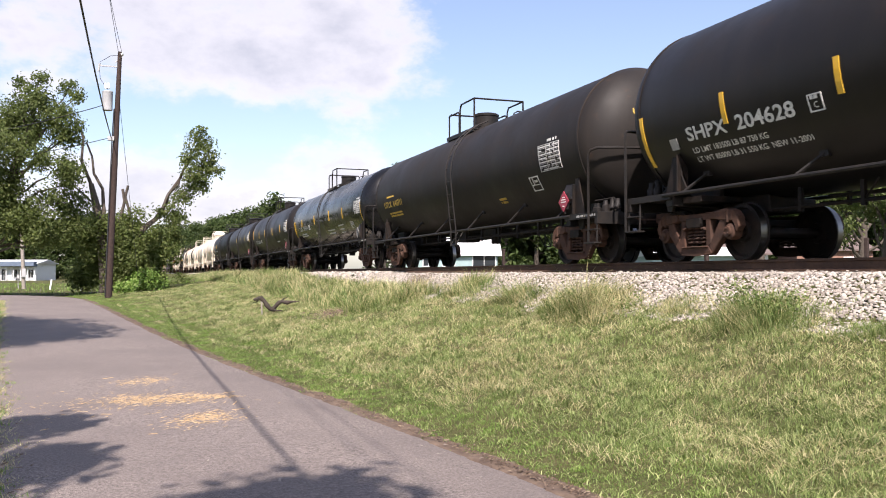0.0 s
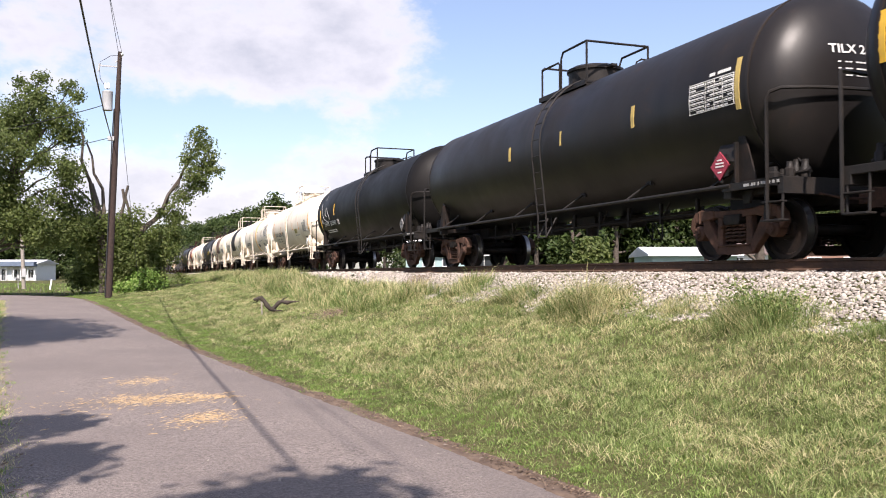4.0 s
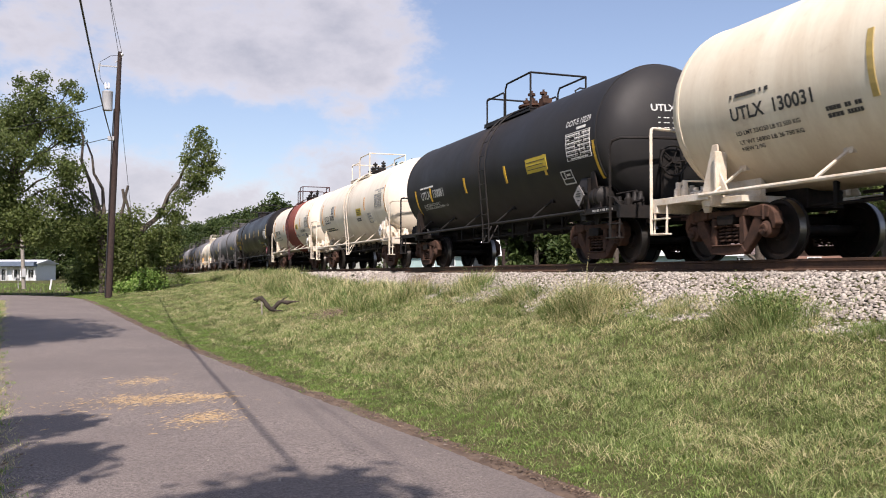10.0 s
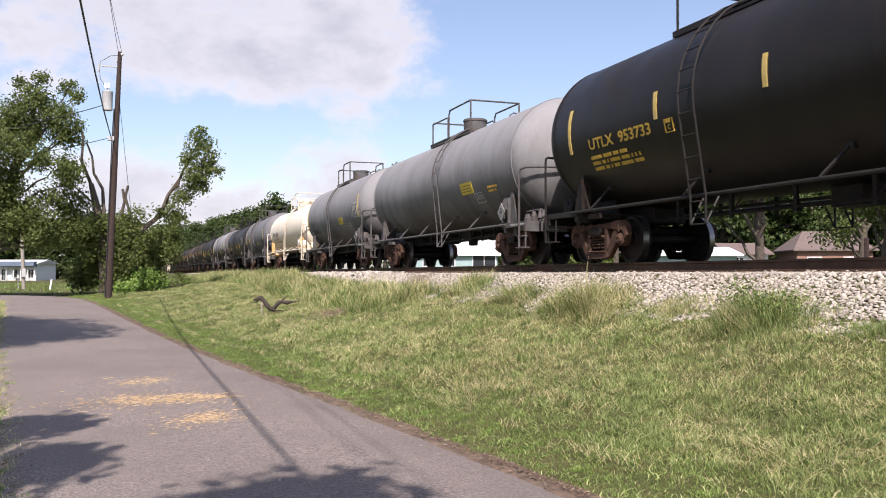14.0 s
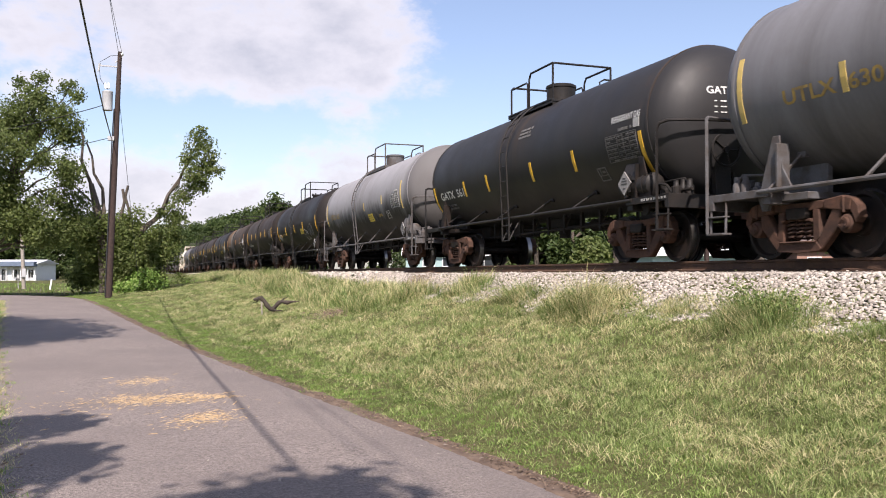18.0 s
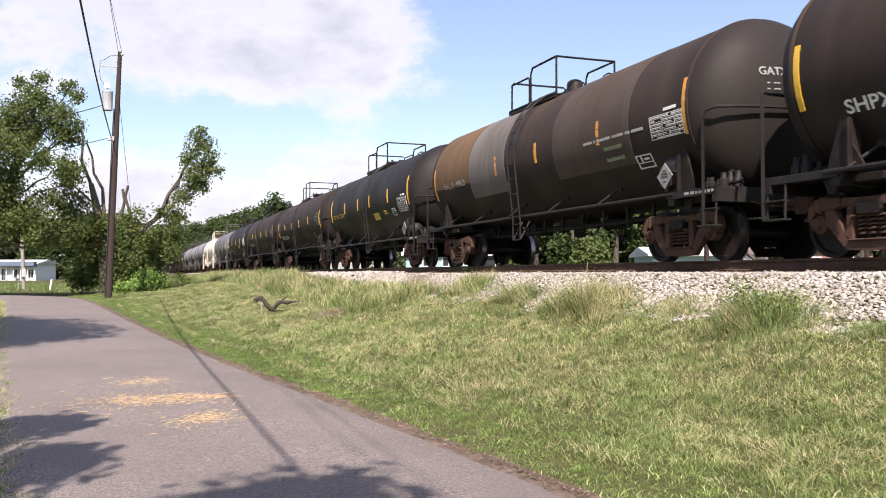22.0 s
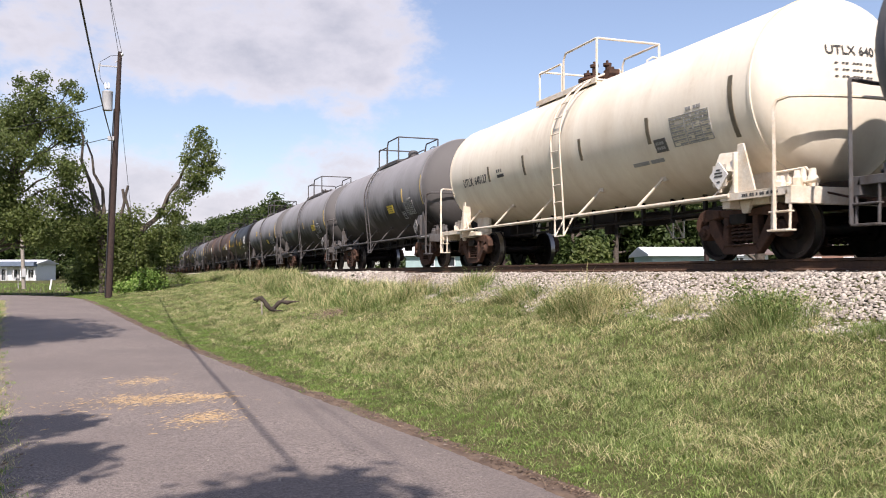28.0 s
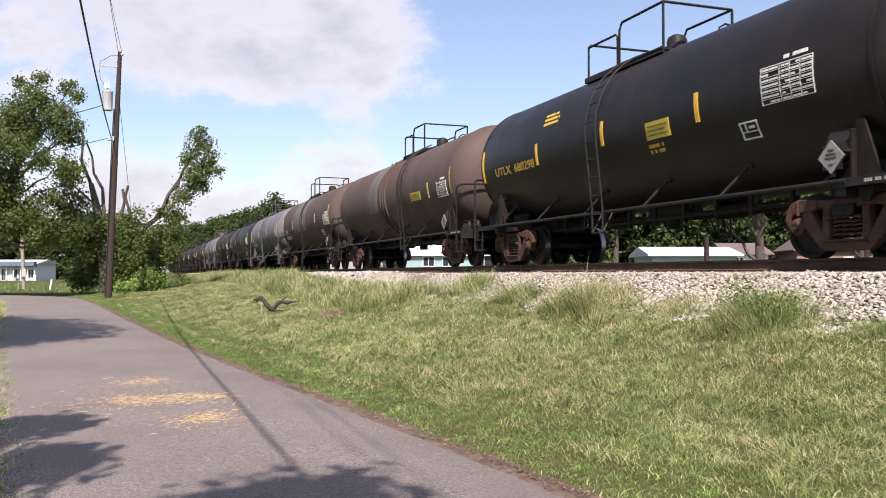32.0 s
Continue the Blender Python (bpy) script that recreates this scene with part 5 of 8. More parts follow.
MARKS[33] = dict(stripe=[(4.88, -0.47, 0.01), (6.91, -0.51, 0.26)],
                panel=[(5.7, 6.54, -0.54, -0.07)],
                sign=[(3.09, 4.11, -0.45, -0.18)])


def plain_marks(spec, half):
    """Usual marks for the cars that stay far off."""
    n = spec.get("stripes", 5)
    marks = dict(text=[(spec["mark"], -half + 0.8, -half + 0.8 + 0.2 * len(spec["mark"]), -0.5, 0.23)],
                 stripe=[(-half + 0.1 + (2 * half - 0.3) * k / max(1, n - 1), -0.27 - 0.25 * (k in (0, n - 1)), 0.18 + 0.25 * (k in (0, n - 1))) for k in range(n)],
                 panel=[(half - 1.4, half - 0.35, -0.5, 0.02)], box=[(half - 2.4, half - 1.95, -0.98, -0.68)], bars=[(-half + 0.8, -half + 2.4, -0.85, -0.62)])
    if spec.get("sign"):
        marks["sign"] = [(1.5, 2.2, -0.65, -0.35)]
    return marks


def tank_car(spec, index):
    """One car; its own x axis points along the train's course, y = -1 is the side towards the road, z = 0 the rail."""
    length, paint, ink = spec["length"], spec["paint"], spec["ink"]
    r, zc = spec.get("r", 1.49) + 0.04, spec.get("zc", 2.64) - 0.05
    kit = spec.get("kit") or ("whitesteel" if paint in ("white", "cream") else "greysteel" if "grey" in paint else "blacksteel")
    under = "whitesteel" if kit == "whitesteel" else "blacksteel" if kit != "greysteel" else "greysteel"
    base = spec["saddle_mat"] if "saddle_mat" in spec else "darksteel" if kit == "blacksteel" else under
    head = 0.50 * r
    end = length / 2 - 0.55
    tc = length / 2 - 2.1
    half = tc + spec.get("over", 0.9)
    deck = spec.get("deck", 0.98 if spec["mark"].startswith("UTLX") else 1.13)
    dz = deck - 1.13
    car = tagged(new("tank_car"), spec["label"], "tank car", "tank cars of the passing train")
    key = (round(half, 2), r, zc)
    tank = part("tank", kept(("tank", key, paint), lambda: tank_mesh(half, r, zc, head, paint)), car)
    for x in (-half, half):
        part("seam", kept(("seam", r, zc, paint), lambda: ring_mesh(-0.03, 0.03, r, zc, 0.012, paint)), tank, m=pose(x, 0, 0))
    for x0, x1, p in spec.get("bands", ()):
        part("band", ring_mesh(x0, x1, r, zc, 0.02, p), car, "contrasting band round the shell")
    for x0, x1, p, a0, a1 in spec.get("patches", ()):
        part("patch", ring_mesh(x0, x1, r, zc, 0.008, p, a0, a1), car, "repainted patch on the shell")
    for x in spec.get("rings", ()):
        part("ring", kept(("ring", r, zc, paint), lambda: ring_mesh(-0.06, 0.06, r, zc, 0.05, paint)), car, m=pose(x, 0, 0))
    for x in (-tc, tc):
        add_truck(car, x)
    for s, turn in ((1, 0), (-1, 180)):
        spot = pose(0, 0, 0, 0, 0, turn)
        part("end_platform", kept(("plat", key, under), lambda: end_platform_mesh(half, end, under)), car, m=spot @ pose(0, 0, dz))
        part("centre_sill", kept(("sill", key, length), lambda: sill_mesh(tc - 1.0, end + 0.02, "darksteel")), car, m=spot)
        part("coupler", kept("coupler", coupler_mesh), car, m=spot @ pose(end - 0.2, 0, 0))
        part("saddle", kept(("saddle", r, zc, base), lambda: saddle_mesh(r, zc, base)), car, m=spot @ pose(half - (0.35 if s > 0 else 0.8), 0, dz))
        part("end_handrail", kept(("cross", kit, s), lambda: end_rail_mesh(kit, 1.30, 0.50 if s > 0 else 0.22)), car, m=spot @ pose(end - (0.30 if s > 0 else 0.0), 0, dz))
        part("brake_valve", kept(("valve", kit), lambda: valve_mesh(kit)), car, m=spot @ pose(end - 0.45, -0.95 * s, 1.14 + dz))
    lad, w0, w1 = spec.get("lad", (0.0, -1.5, 0.8))
    rungs = spec.get("ladder_kit", kit)
    for s in (-1, 1):
        part("side_rail", kept(("siderail", key, kit), lambda: Geo().tube([(-half + 0.5, 0, 0), (half - 0.5, 0, 0)], 0.033, 8).mesh("side_rail", M[kit], 40)), car, m=pose(0, s * 1.44, deck))
        part("ladder", kept(("ladder", r, zc, rungs), lambda: ladder_mesh(r, zc, rungs)), car, m=pose(lad, 0, 0, 0, 0, 0 if s < 0 else 180))
    for k in range(6):
        x = (-0.86 + 1.72 * k / 5) * half
        part("rail_bracket", kept(("bracket", r, zc, kit, deck), lambda: bracket_mesh(r, zc, kit, deck)), car, m=pose(x, 0, 0))
    wz, wy = zc + r * 0.93, 0.78
    top = spec.get("rail_kit", kit)
    part("walkway", kept(("walkway", w0, w1, wz, top), lambda: walkway_mesh(w0, w1, wy, wz, top)), car)
    part("rear_rail", kept(("rrail", w0, w1, wz, top), lambda: rear_rail_mesh(w0, w1, wy, wz, top)), car)
    part("front_rail", kept(("frail", w0, w1, wz, top), lambda: front_rail_mesh(w0, w1, wy, wz, top)), car)
    if spec.get("cloth"):
        rng = random.Random(index)
        g = Geo().lathe([(0.34, 0.0), (0.34, 0.62), (0.42, 0.74), (0.55, 0.66), (0.68, 0.5), (0.76, 0.25), (0.80, 0.0)], 18, "z")
        g.v = [(x * rng.uniform(0.85, 1.12), y * rng.uniform(0.85, 1.12), z + rng.uniform(-0.05, 0.07)) for x, y, z in g.v]
        part("cloth_cover", g.mesh("cloth_cover", M["siding"], 20), car, "crumpled white sheet tied over the top housing", pose((w0 + w1) / 2 + 0.1, 0, zc + r))
    style, dome_kit = spec.get("dome", "low"), spec.get("dome_kit", top)
    part("manway", kept(("dome", style, dome_kit), lambda: dome_mesh(style, dome_kit)), car, m=pose((w0 + w1) / 2 + 0.1, 0, zc + r))
    tagged(part("beam_stencil", kept(("beam", key, ink), lambda: beam_stencil_mesh(half - 0.2, half + 0.55, "ink_black" if kit == "whitesteel" else "ink_grey")), car, m=pose(0, 0, dz)), kind="stuff")
    part("brake_rigging", kept(("belly", length), lambda: belly_mesh(2 * tc - 2.4, "darksteel")), car)
    # gear on the leading platform
    if spec.get("wheel"):
        part("brake_stand", kept(("bstand", kit), lambda: brake_stand_mesh(kit)), car, m=pose(end - 0.12, -0.25, 0))
        part("brake_wheel", kept(("bwheel", kit), lambda: brake_wheel_mesh(kit)), car, m=pose(end + 0.02, -0.25, 1.97))
    if spec.get("tankette"):
        part("air_reservoir", kept(("res", kit), lambda: reservoir_mesh(kit)), car, m=pose(half - 0.55, -1.20, 1.40 + dz))
    # marks on the road side
    marks = MARKS.get(index) or plain_marks(spec, half)
    tape = spec.get("tape", "yellow" if paint in ("gloss", "charcoal", "white") else "dullyellow")
    for u, s0, s1 in marks.get("stripe", ()):
        x = max(-half + 0.02, min(half - 0.12, u - 0.05))
        quad = [(x, x + (0.10 if s1 - s0 > 0.3 else 0.06), s0, s1)]
        part("reflector_stripe", kept(("stripe", r, zc, x, s0, s1, tape), lambda: patch_mesh("reflector_stripe", quad, r, zc, M[tape])), car)
    for text, u0, u1, s, high in marks.get("text", ()):
        lettering(car, text, u0, u1, s, high, ink, r, zc)
    pale = "ink_white" if ink != "ink_black" and kit != "greysteel" and not spec.get("faint") else "ink_dim" if spec.get("faint") and kit == "blacksteel" else "ink_grey"
    for u0, u1, s0, s1 in marks.get("c_box", ()):
        part("stencil_frame", patch_mesh("stencil_frame", frame_quads(u0, s0, u1 - u0, s1 - s0, 0.018), r, zc, M[ink]), car)
        lettering(car, "C", u0 + (u1 - u0) * 0.36, u0 + (u1 - u0) * 0.66, s0 + 0.05, 0.09, ink, r, zc)
        bars(car, u0 + 0.05, u1 - 0.05, s1 - 0.09, s1 - 0.03, ink, r, zc, index)
    if len(spec["mark"]) > 4:
        head_lettering(car, spec["mark"], -0.62, 0.40, 0.105 * len(spec["mark"]), 0.14, ink, half, r, zc, head)
        for j in range(3):
            head_lettering(car, "- -- --- --", -0.5, 0.26 - 0.10 * j, 0.66, 0.02, ink, half, r, zc, head)
    for u0, u1, s0, s1 in marks.get("panel", ()):
        part("test_panel", patch_mesh("test_panel", table_quads(u0, u1, s0, s1), r, zc, M[pale]), car, "stencilled test table")
        bars(car, u0 + (u1 - u0) * 0.45, u1 - 0.1, s1 + 0.03, s1 + 0.10, pale, r, zc, index + 9)
    for u0, u1, s0, s1 in marks.get("box", ()):
        w, h = u1 - u0, s1 - s0
        quads = frame_quads(u0, s0, w, h, 0.024) + [(u0 + w * 0.3, u0 + w * 0.36, s0 + h * 0.45, s1 - 0.03), (u0 + 0.03, u1 - 0.03, s0 + h * 0.40, s0 + h * 0.45), (u0 + w * 0.5, u0 + w * 0.8, s0 + h * 0.6, s0 + h * 0.75)]
        part("stencil_box", patch_mesh("stencil_box", quads, r, zc, M[pale]), car)
    for u0, u1, s0, s1 in marks.get("dark", []) + marks.get("darkpanel", []):
        part("dark_panel", patch_mesh("dark_panel", [(u0, u1, s0, s1)], r, zc, M["darkdecal"]), car, "dark repainted panel with pale stencils")
        bars(car, u0 + 0.05, u1 - 0.05, s0 + 0.03, s1 - 0.03, "ink_grey", r, zc, index + 21, "panel_stencil")
    for k, (u0, u1, s0, s1) in enumerate(marks.get("bars", ())):
        bars(car, u0, u1, s0, s1, "ink_dim" if spec.get("faint") else "ink_grey" if (ink == "ink_black" and u0 > -3) else ink, r, zc, index + 50 + k)
    for u0, u1, s0, s1 in marks.get("plate", ()):
        part("small_plate", patch_mesh("small_plate", [(u0, u1, s0, s1)], r, zc, M["ink_grey"], 0.0155), car, "small pale plate")
    for u0, u1, s0, s1 in marks.get("yellowlines", ()):
        bars(car, u0, u1, s0, s1, "ink_yellow", r, zc, index + 31)
    for x0, x1, s0, s1 in marks.get("sign", ()):
        part("yellow_sign", patch_mesh("yellow_sign", [(x0, x1, s0, s1)], r, zc, M[spec.get("sign_mat", "signyellow")]), car, "yellow warning panel")
        step = (s1 - s0) / 4
        tagged(part("sign_lettering", patch_mesh("sign_lettering", [(x0 + 0.06, x1 - 0.06 - 0.08 * (j % 2), s0 + step * (j + 0.85), s0 + step * (j + 1.05)) for j in range(3)], r, zc, M["ink_black"], 0.0145), car), kind="stuff")
    kind = spec.get("placard", True)
    face = "placard_red" if kind == 2 else "placard" if kit == "whitesteel" else "placard_dull"
    spot = pose(half - 0.72, -1.46, 1.46 + dz)
    part("placard_holder", kept(("holder", kit), lambda: placard_holder_mesh(kit)), car, m=spot)
    if kind:
        p = part("placard", kept(("placard", face), lambda: placard_mesh(face)), car, "diamond hazard placard", spot)
        part("placard_symbol", kept(("placard_symbol", kind == 2), lambda: placard_mark_mesh("placard" if kind == 2 else "ink_black")), p)
    for path in spec.get("scrawl", ()):
        g = Geo()
        g.tube([tuple(p) for p in wrap(smooth_path(path), r, zc, 0.0)], 0.013, 4)
        part("painted_scrawl", g.mesh("painted_scrawl", M["ink_grey"]), car, "sprayed pale outline scrawl")
    return car


def cars():
    """From the front of the train: where each car ends along the track at the start, and how it looks."""
    W, B, Y = "ink_white", "ink_black", "ink_yellow"
    black, white, grey = "black steel tank car with ", "white steel tank car with ", "grey steel tank car with "
    rows = [
        (14.5, "black", "SHPX 204628", W, dict(label=black + "white stencilled numbers", dome="wide", tape="yellow", r=1.56, zc=2.68)),
        (32.4, "grime_shade", "UTLX 640711", Y, dict(lad=(0.4, -1.87, 0.22), label="dull black tank car with yellow stencilled numbers", placard=2, stripes=0, dome="drum")),
        (49.9, "gloss", "TILX 250434", W, dict(lad=(-0.26, -1.75, 0.0), label="glossy black tank car with white stencils", dome="drum")),
        (67.33, "black", "CITX 225204", W, dict(lad=(-0.11, -1.28, 0.6), tape="yellow", label=black + "yellow reflector stripes", dome="drum", placard=2)),
        (84.3, "black", "TILX 253074", W, dict(lad=(0.4, -1.01, 1.16), label="glossy black tank car with a square valve housing", dome="wide", placard=2, sign=1)),
        (101.25, "jet", "SHPX 205947", W, dict(lad=(1.03, -0.92, 0.95), label=black + "sprayed scrawls on its side", dome="wide", tape="yellow", scrawl=[[(-6.56, 0.58), (-6.4, 0.35), (-6.28, 0.25), (-6.0, -0.1), (-5.86, -0.22), (-5.47, -0.33), (-5.09, -0.39), (-4.78, -0.3)], [(-5.45, 0.28), (-5.56, 0.12), (-5.48, -0.08), (-5.28, -0.13)], [(-5.93, 0.97), (-5.97, 0.84), (-5.94, 0.69)], [(-5.3, 0.27), (-5.0, 0.02), (-4.80, -0.14), (-4.72, -0.3)]], sign=1)),
        (116.0, "white", "GATX 63208", B, dict(tape="orange", sign_mat="oliveyellow", lad=(-0.13, -1.74, 0.64), label=white + "a sheeted top housing", dome="wide", wheel=True, tankette=True, sign=2, cloth=True)),
        (131.02, "white", "GATX 207473", B, dict(lad=(-0.58, -1.78, 0.09), label="cream-white tank car with an orange stained band", dome="wide", tape="darktape", bands=[(0.30, 0.80, "orangeband")], r=1.46, zc=2.60, over=0.72)),
        (146.0, "cream", "UTLX 130300", B, dict(deck=1.05, lad=(-0.78, -1.92, 1.21), label="cream tank car with a black band round its middle", dome="valves", dome_kit="blacksteel", patches=[(-1.25, 1.40, "blackband", -118, 118)], sign=2, sign_mat="oliveyellow", r=1.455, zc=2.60, over=0.72, tape="darktape")),
        (161.15, "cream", "UTLX 130031", B, dict(deck=1.05, lad=(0.54, -1.18, 1.6), label="cream tank car with a rusty brown band", dome="valves", dome_kit="blacksteel", rail_kit="blacksteel", ladder_kit="rust", patches=[(-0.80, 1.75, "rustband", -115, 115)], sign=1, stripes=2, tape="dullyellow", r=1.455, zc=2.60, over=0.72)),
        (176.3, "charcoal", "UTLX 130081", W, dict(deck=1.05, lad=(0.59, -1.02, 1.78), label="charcoal black tank car with white stencils", dome="valves", dome_kit="rust", sign=1, wheel=True, tankette=True, r=1.455, zc=2.60, over=0.72)),
        (190.62, "white", "UTLX 30000", B, dict(deck=1.05, tape='orange', lad=(0.1, -2.03, 1.01), label=white + "dark valves on its top", dome="valves", dome_kit="blacksteel", sign=2, wheel=True, tankette=True, r=1.46, zc=2.60, over=0.72)),
        (205.18, "white", "RCRX 2441", B, dict(tape='orange', lad=(0.01, -1.15, 0.4), label="white tank car with a red oxide band", dome="valves", dome_kit="blacksteel", rail_kit="maroonsteel", ladder_kit="maroonsteel", bands=[(-1.19, 1.82, "redband")], sign=1, r=1.48, zc=2.61, over=0.85)),
        (225.5, "black", "UTLX 953733", Y, dict(deck=1.05, sign_mat='palegreen', lad=(-4.08, -5.62, 0.52), label="long black tank car with a wide top housing", dome="wide", r=1.57, zc=2.73, stripes=8, placard=2, sign=2)),
        (240.4, "lightgrey", "UTLX", Y, dict(lad=(1.02, -1.63, 1.75), label="light grey steel tank car with faded yellow marks", dome="drum", sign=1, stripes=5, tape="dullyellow", placard=True)),
        (253.5, "lightgrey", "UTLX", B, dict(label="light grey tank car with a top walkway", dome="drum", sign=2, tankette=True, stripes=2, tape="dullyellow")),
        (267.33, "white", "DUPX 12535", B, dict(tape='orange', lad=(0.64, -1.03, 1.38), saddle_mat="orangeband", label=white + "rust-stained end plates", dome="wide", sign=1, tankette=True, r=1.33, zc=2.50)),
        (279.98, "grey", "UTLX 630", "ink_faded", dict(lad=(-0.92, -2.25, 1.15), label="grey tank car with a raised ring round it", dome="drum", bands=[(-1.1, -0.72, "charcoal")], rings=(-1.15, -0.68), sign=2, tankette=True, wheel=True, stripes=2, tape="dullyellow", r=1.43)),
        (294.05, "charcoal", "GATX 561", W, dict(placard=True, faint=True, lad=(-0.26, -1.48, 0.88), label="charcoal tank car with orange reflector stripes", r=1.41, zc=2.60, dome="drum", tankette=True, wheel=True, stripes=7)),
        (309.15, "sootshade_grey", "UTLX 643", "ink_faded", dict(lad=(-0.6, -1.63, 1.11), label="light grey tank car with dark lower flanks and a tall top cylinder", dome="drum", sign=1, tankette=True, wheel=True, stripes=5, tape="dullyellow")),
        (323.85, "grime_shade", "UTLX 68206", "ink_faded", dict(tape='yellow', lad=(-0.51, -1.94, 0.86), label="sooty black tank car with a yellow panel", dome="low", sign=1, stripes=5, faint=True, scrawl=[[(2.7, -0.45), (2.95, -0.6), (2.8, -0.8), (3.05, -0.62), (3.3, -0.75), (3.2, -0.5)], [(2.55, -0.7), (2.6, -1.0), (2.9, -1.1), (3.3, -0.98), (3.5, -1.05)], [(3.0, -0.9), (3.3, -0.85), (3.25, -1.0), (2.95, -1.02), (3.0, -0.9)], [(-5.55, -0.45), (-5.7, -0.55), (-5.55, -0.65), (-5.7, -0.78)], [(-5.4, -0.45), (-5.36, -0.7), (-5.2, -0.7)], [(-5.2, -0.45), (-5.22, -0.85)], [(-5.05, -0.45), (-5.15, -0.6), (-4.98, -0.85)], [(-4.95, -0.5), (-4.8, -0.5), (-4.88, -0.8)]])),
        (338.85, "brown", "SHPX 210054", W, dict(placard=False, faint=True, tape='yellow', lad=(0.58, -1.51, 0.33), label="brown weathered tank car with white numbers", dome="low", tankette=True, stripes=7)),
        (354.02, "brown", "GATX 49625", "ink_grey", dict(lad=(-0.37, -2.2, 0.31), label="dark patched tank car with rusty areas", dome="bell", patches=[(-6.25, -3.4, "ochre", -103, -10), (-3.4, -1.05, "taupe", -120, -4), (1.55, 4.6, "umber", -120, 8)], stripes=5, sign_mat="palegreen", tape="orange")),
        (368.52, "grime_shade", "UTLX 77210", Y, dict(tape='yellow', lad=(0.66, -1.93, 0.9), label="black tank car with yellow stripes and panel", dome="low", sign=1, tankette=True, wheel=True, stripes=8)),
        (383.6, "brown", "SHPX 210086", W, dict(placard=False, faint=True, tape='yellow', lad=(-0.22, -1.89, 0.07), label="dark brown tank car with white numbers", over=1.05, dome="low", stripes=6)),
        (398.6, "brown", "SHPX 210159", W, dict(placard=False, faint=True, tape='yellow', lad=(-0.28, -1.76, 0.16), label="dark brown tank car with faint lettering", over=1.05, dome="low", stripes=6)),
        (413.4, "grime_shade", "UTLX", Y, dict(label="sooty black tank car with a drum housing", dome="drum", sign=2, stripes=5)),
        (428.33, "grey", "UTLX", Y, dict(label=grey + "worn yellow lettering", dome="low", stripes=5, tape="dullyellow", sign=2)),
        (443.9, "white", "UTLX 640127", B, dict(lad=(0.38, -2.0, 0.75), label="clean cream-white tank car with white railings", dome="valves", dome_kit="rust", tape="darktape", stripes=6, r=1.43, over=0.72)),
        (458.52, "sootshade_grey", "UTLX", Y, dict(lad=(-0.27, -1.47, 1.21), label="sooty grey tank car with a bell-shaped top vent", dome="bell", sign=1, stripes=4, tape="dullyellow")),
        (473.45, "sootshade_grey", "UTLX", Y, dict(lad=(0.17, -1.55, 2.13), label="light grey tank car with sooty black flanks", dome="low", sign=1, stripes=4, tape="dullyellow")),
        (488.5, "sootshade_grey", "UTLX", Y, dict(lad=(0.33, -1.82, 0.94), label="pale grey tank car with dark lower flanks and an air reservoir", dome="valves", dome_kit="blacksteel", sign=1, tankette=True, stripes=4, tape="dullyellow")),
        (503.5, "black", "UTLX 680298", Y, dict(lad=(-0.43, -2.02, 0.79), label=black + "a yellow panel and stripes", tape="yellow", dome="bell", sign=1, stripes=6)),
        (519.8, "russet", "UTLX", W, dict(lad=(2.2, 0.2, 2.4), label="rust brown tank car with grey rings", dome="bell", rings=(-0.5, -0.2, 0.1), patches=[(-2.2, -1.0, "taupe", -110, 20)], sign=2, stripes=6)),
        (535.2, "russet", "UTLX", W, dict(label="brown and grey patched tank car", dome="bell", patches=[(-3.0, 0.5, "taupe", -110, 20)], stripes=5)),
    ]
    tail = ("grey", "charcoal", "brown", "grey", "charcoal", "grime_shade", "grime_shade", "brown", "charcoal", "grime_shade", "grime_shade", "brown")
    for k, paint in enumerate(tail):
        rows.append((550.0 + 15.0 * k, paint, "UTLX", Y if k % 2 else W, dict(label="weathered dark tank car far back in the train", dome=("low", "drum")[k % 2], stripes=4)))
    out, front = [], -3.0
    for i, (rear, paint, mark, ink, more) in enumerate(rows):
        spec = dict(length=rear - front, paint=paint, mark=mark, ink=ink, **more)
        car = tank_car(spec, i)
        middle = (rear + front) / 2
        car.matrix_basis = pose(TRACK_X, middle, RAIL_Z, 0, 0, -90)
        out.append((car, middle))
        front = rear
    return out


TRAIN = cars()


# ---- beside the track: pole, trees, houses, grass ----
def site(across, ahead):
    """Plan place of something so far ahead of and so far to the right of the standpoint."""
    t = radians(TURN)
    return (math.sin(t) * ahead + math.cos(t) * across, math.cos(t) * ahead - math.sin(t) * across)


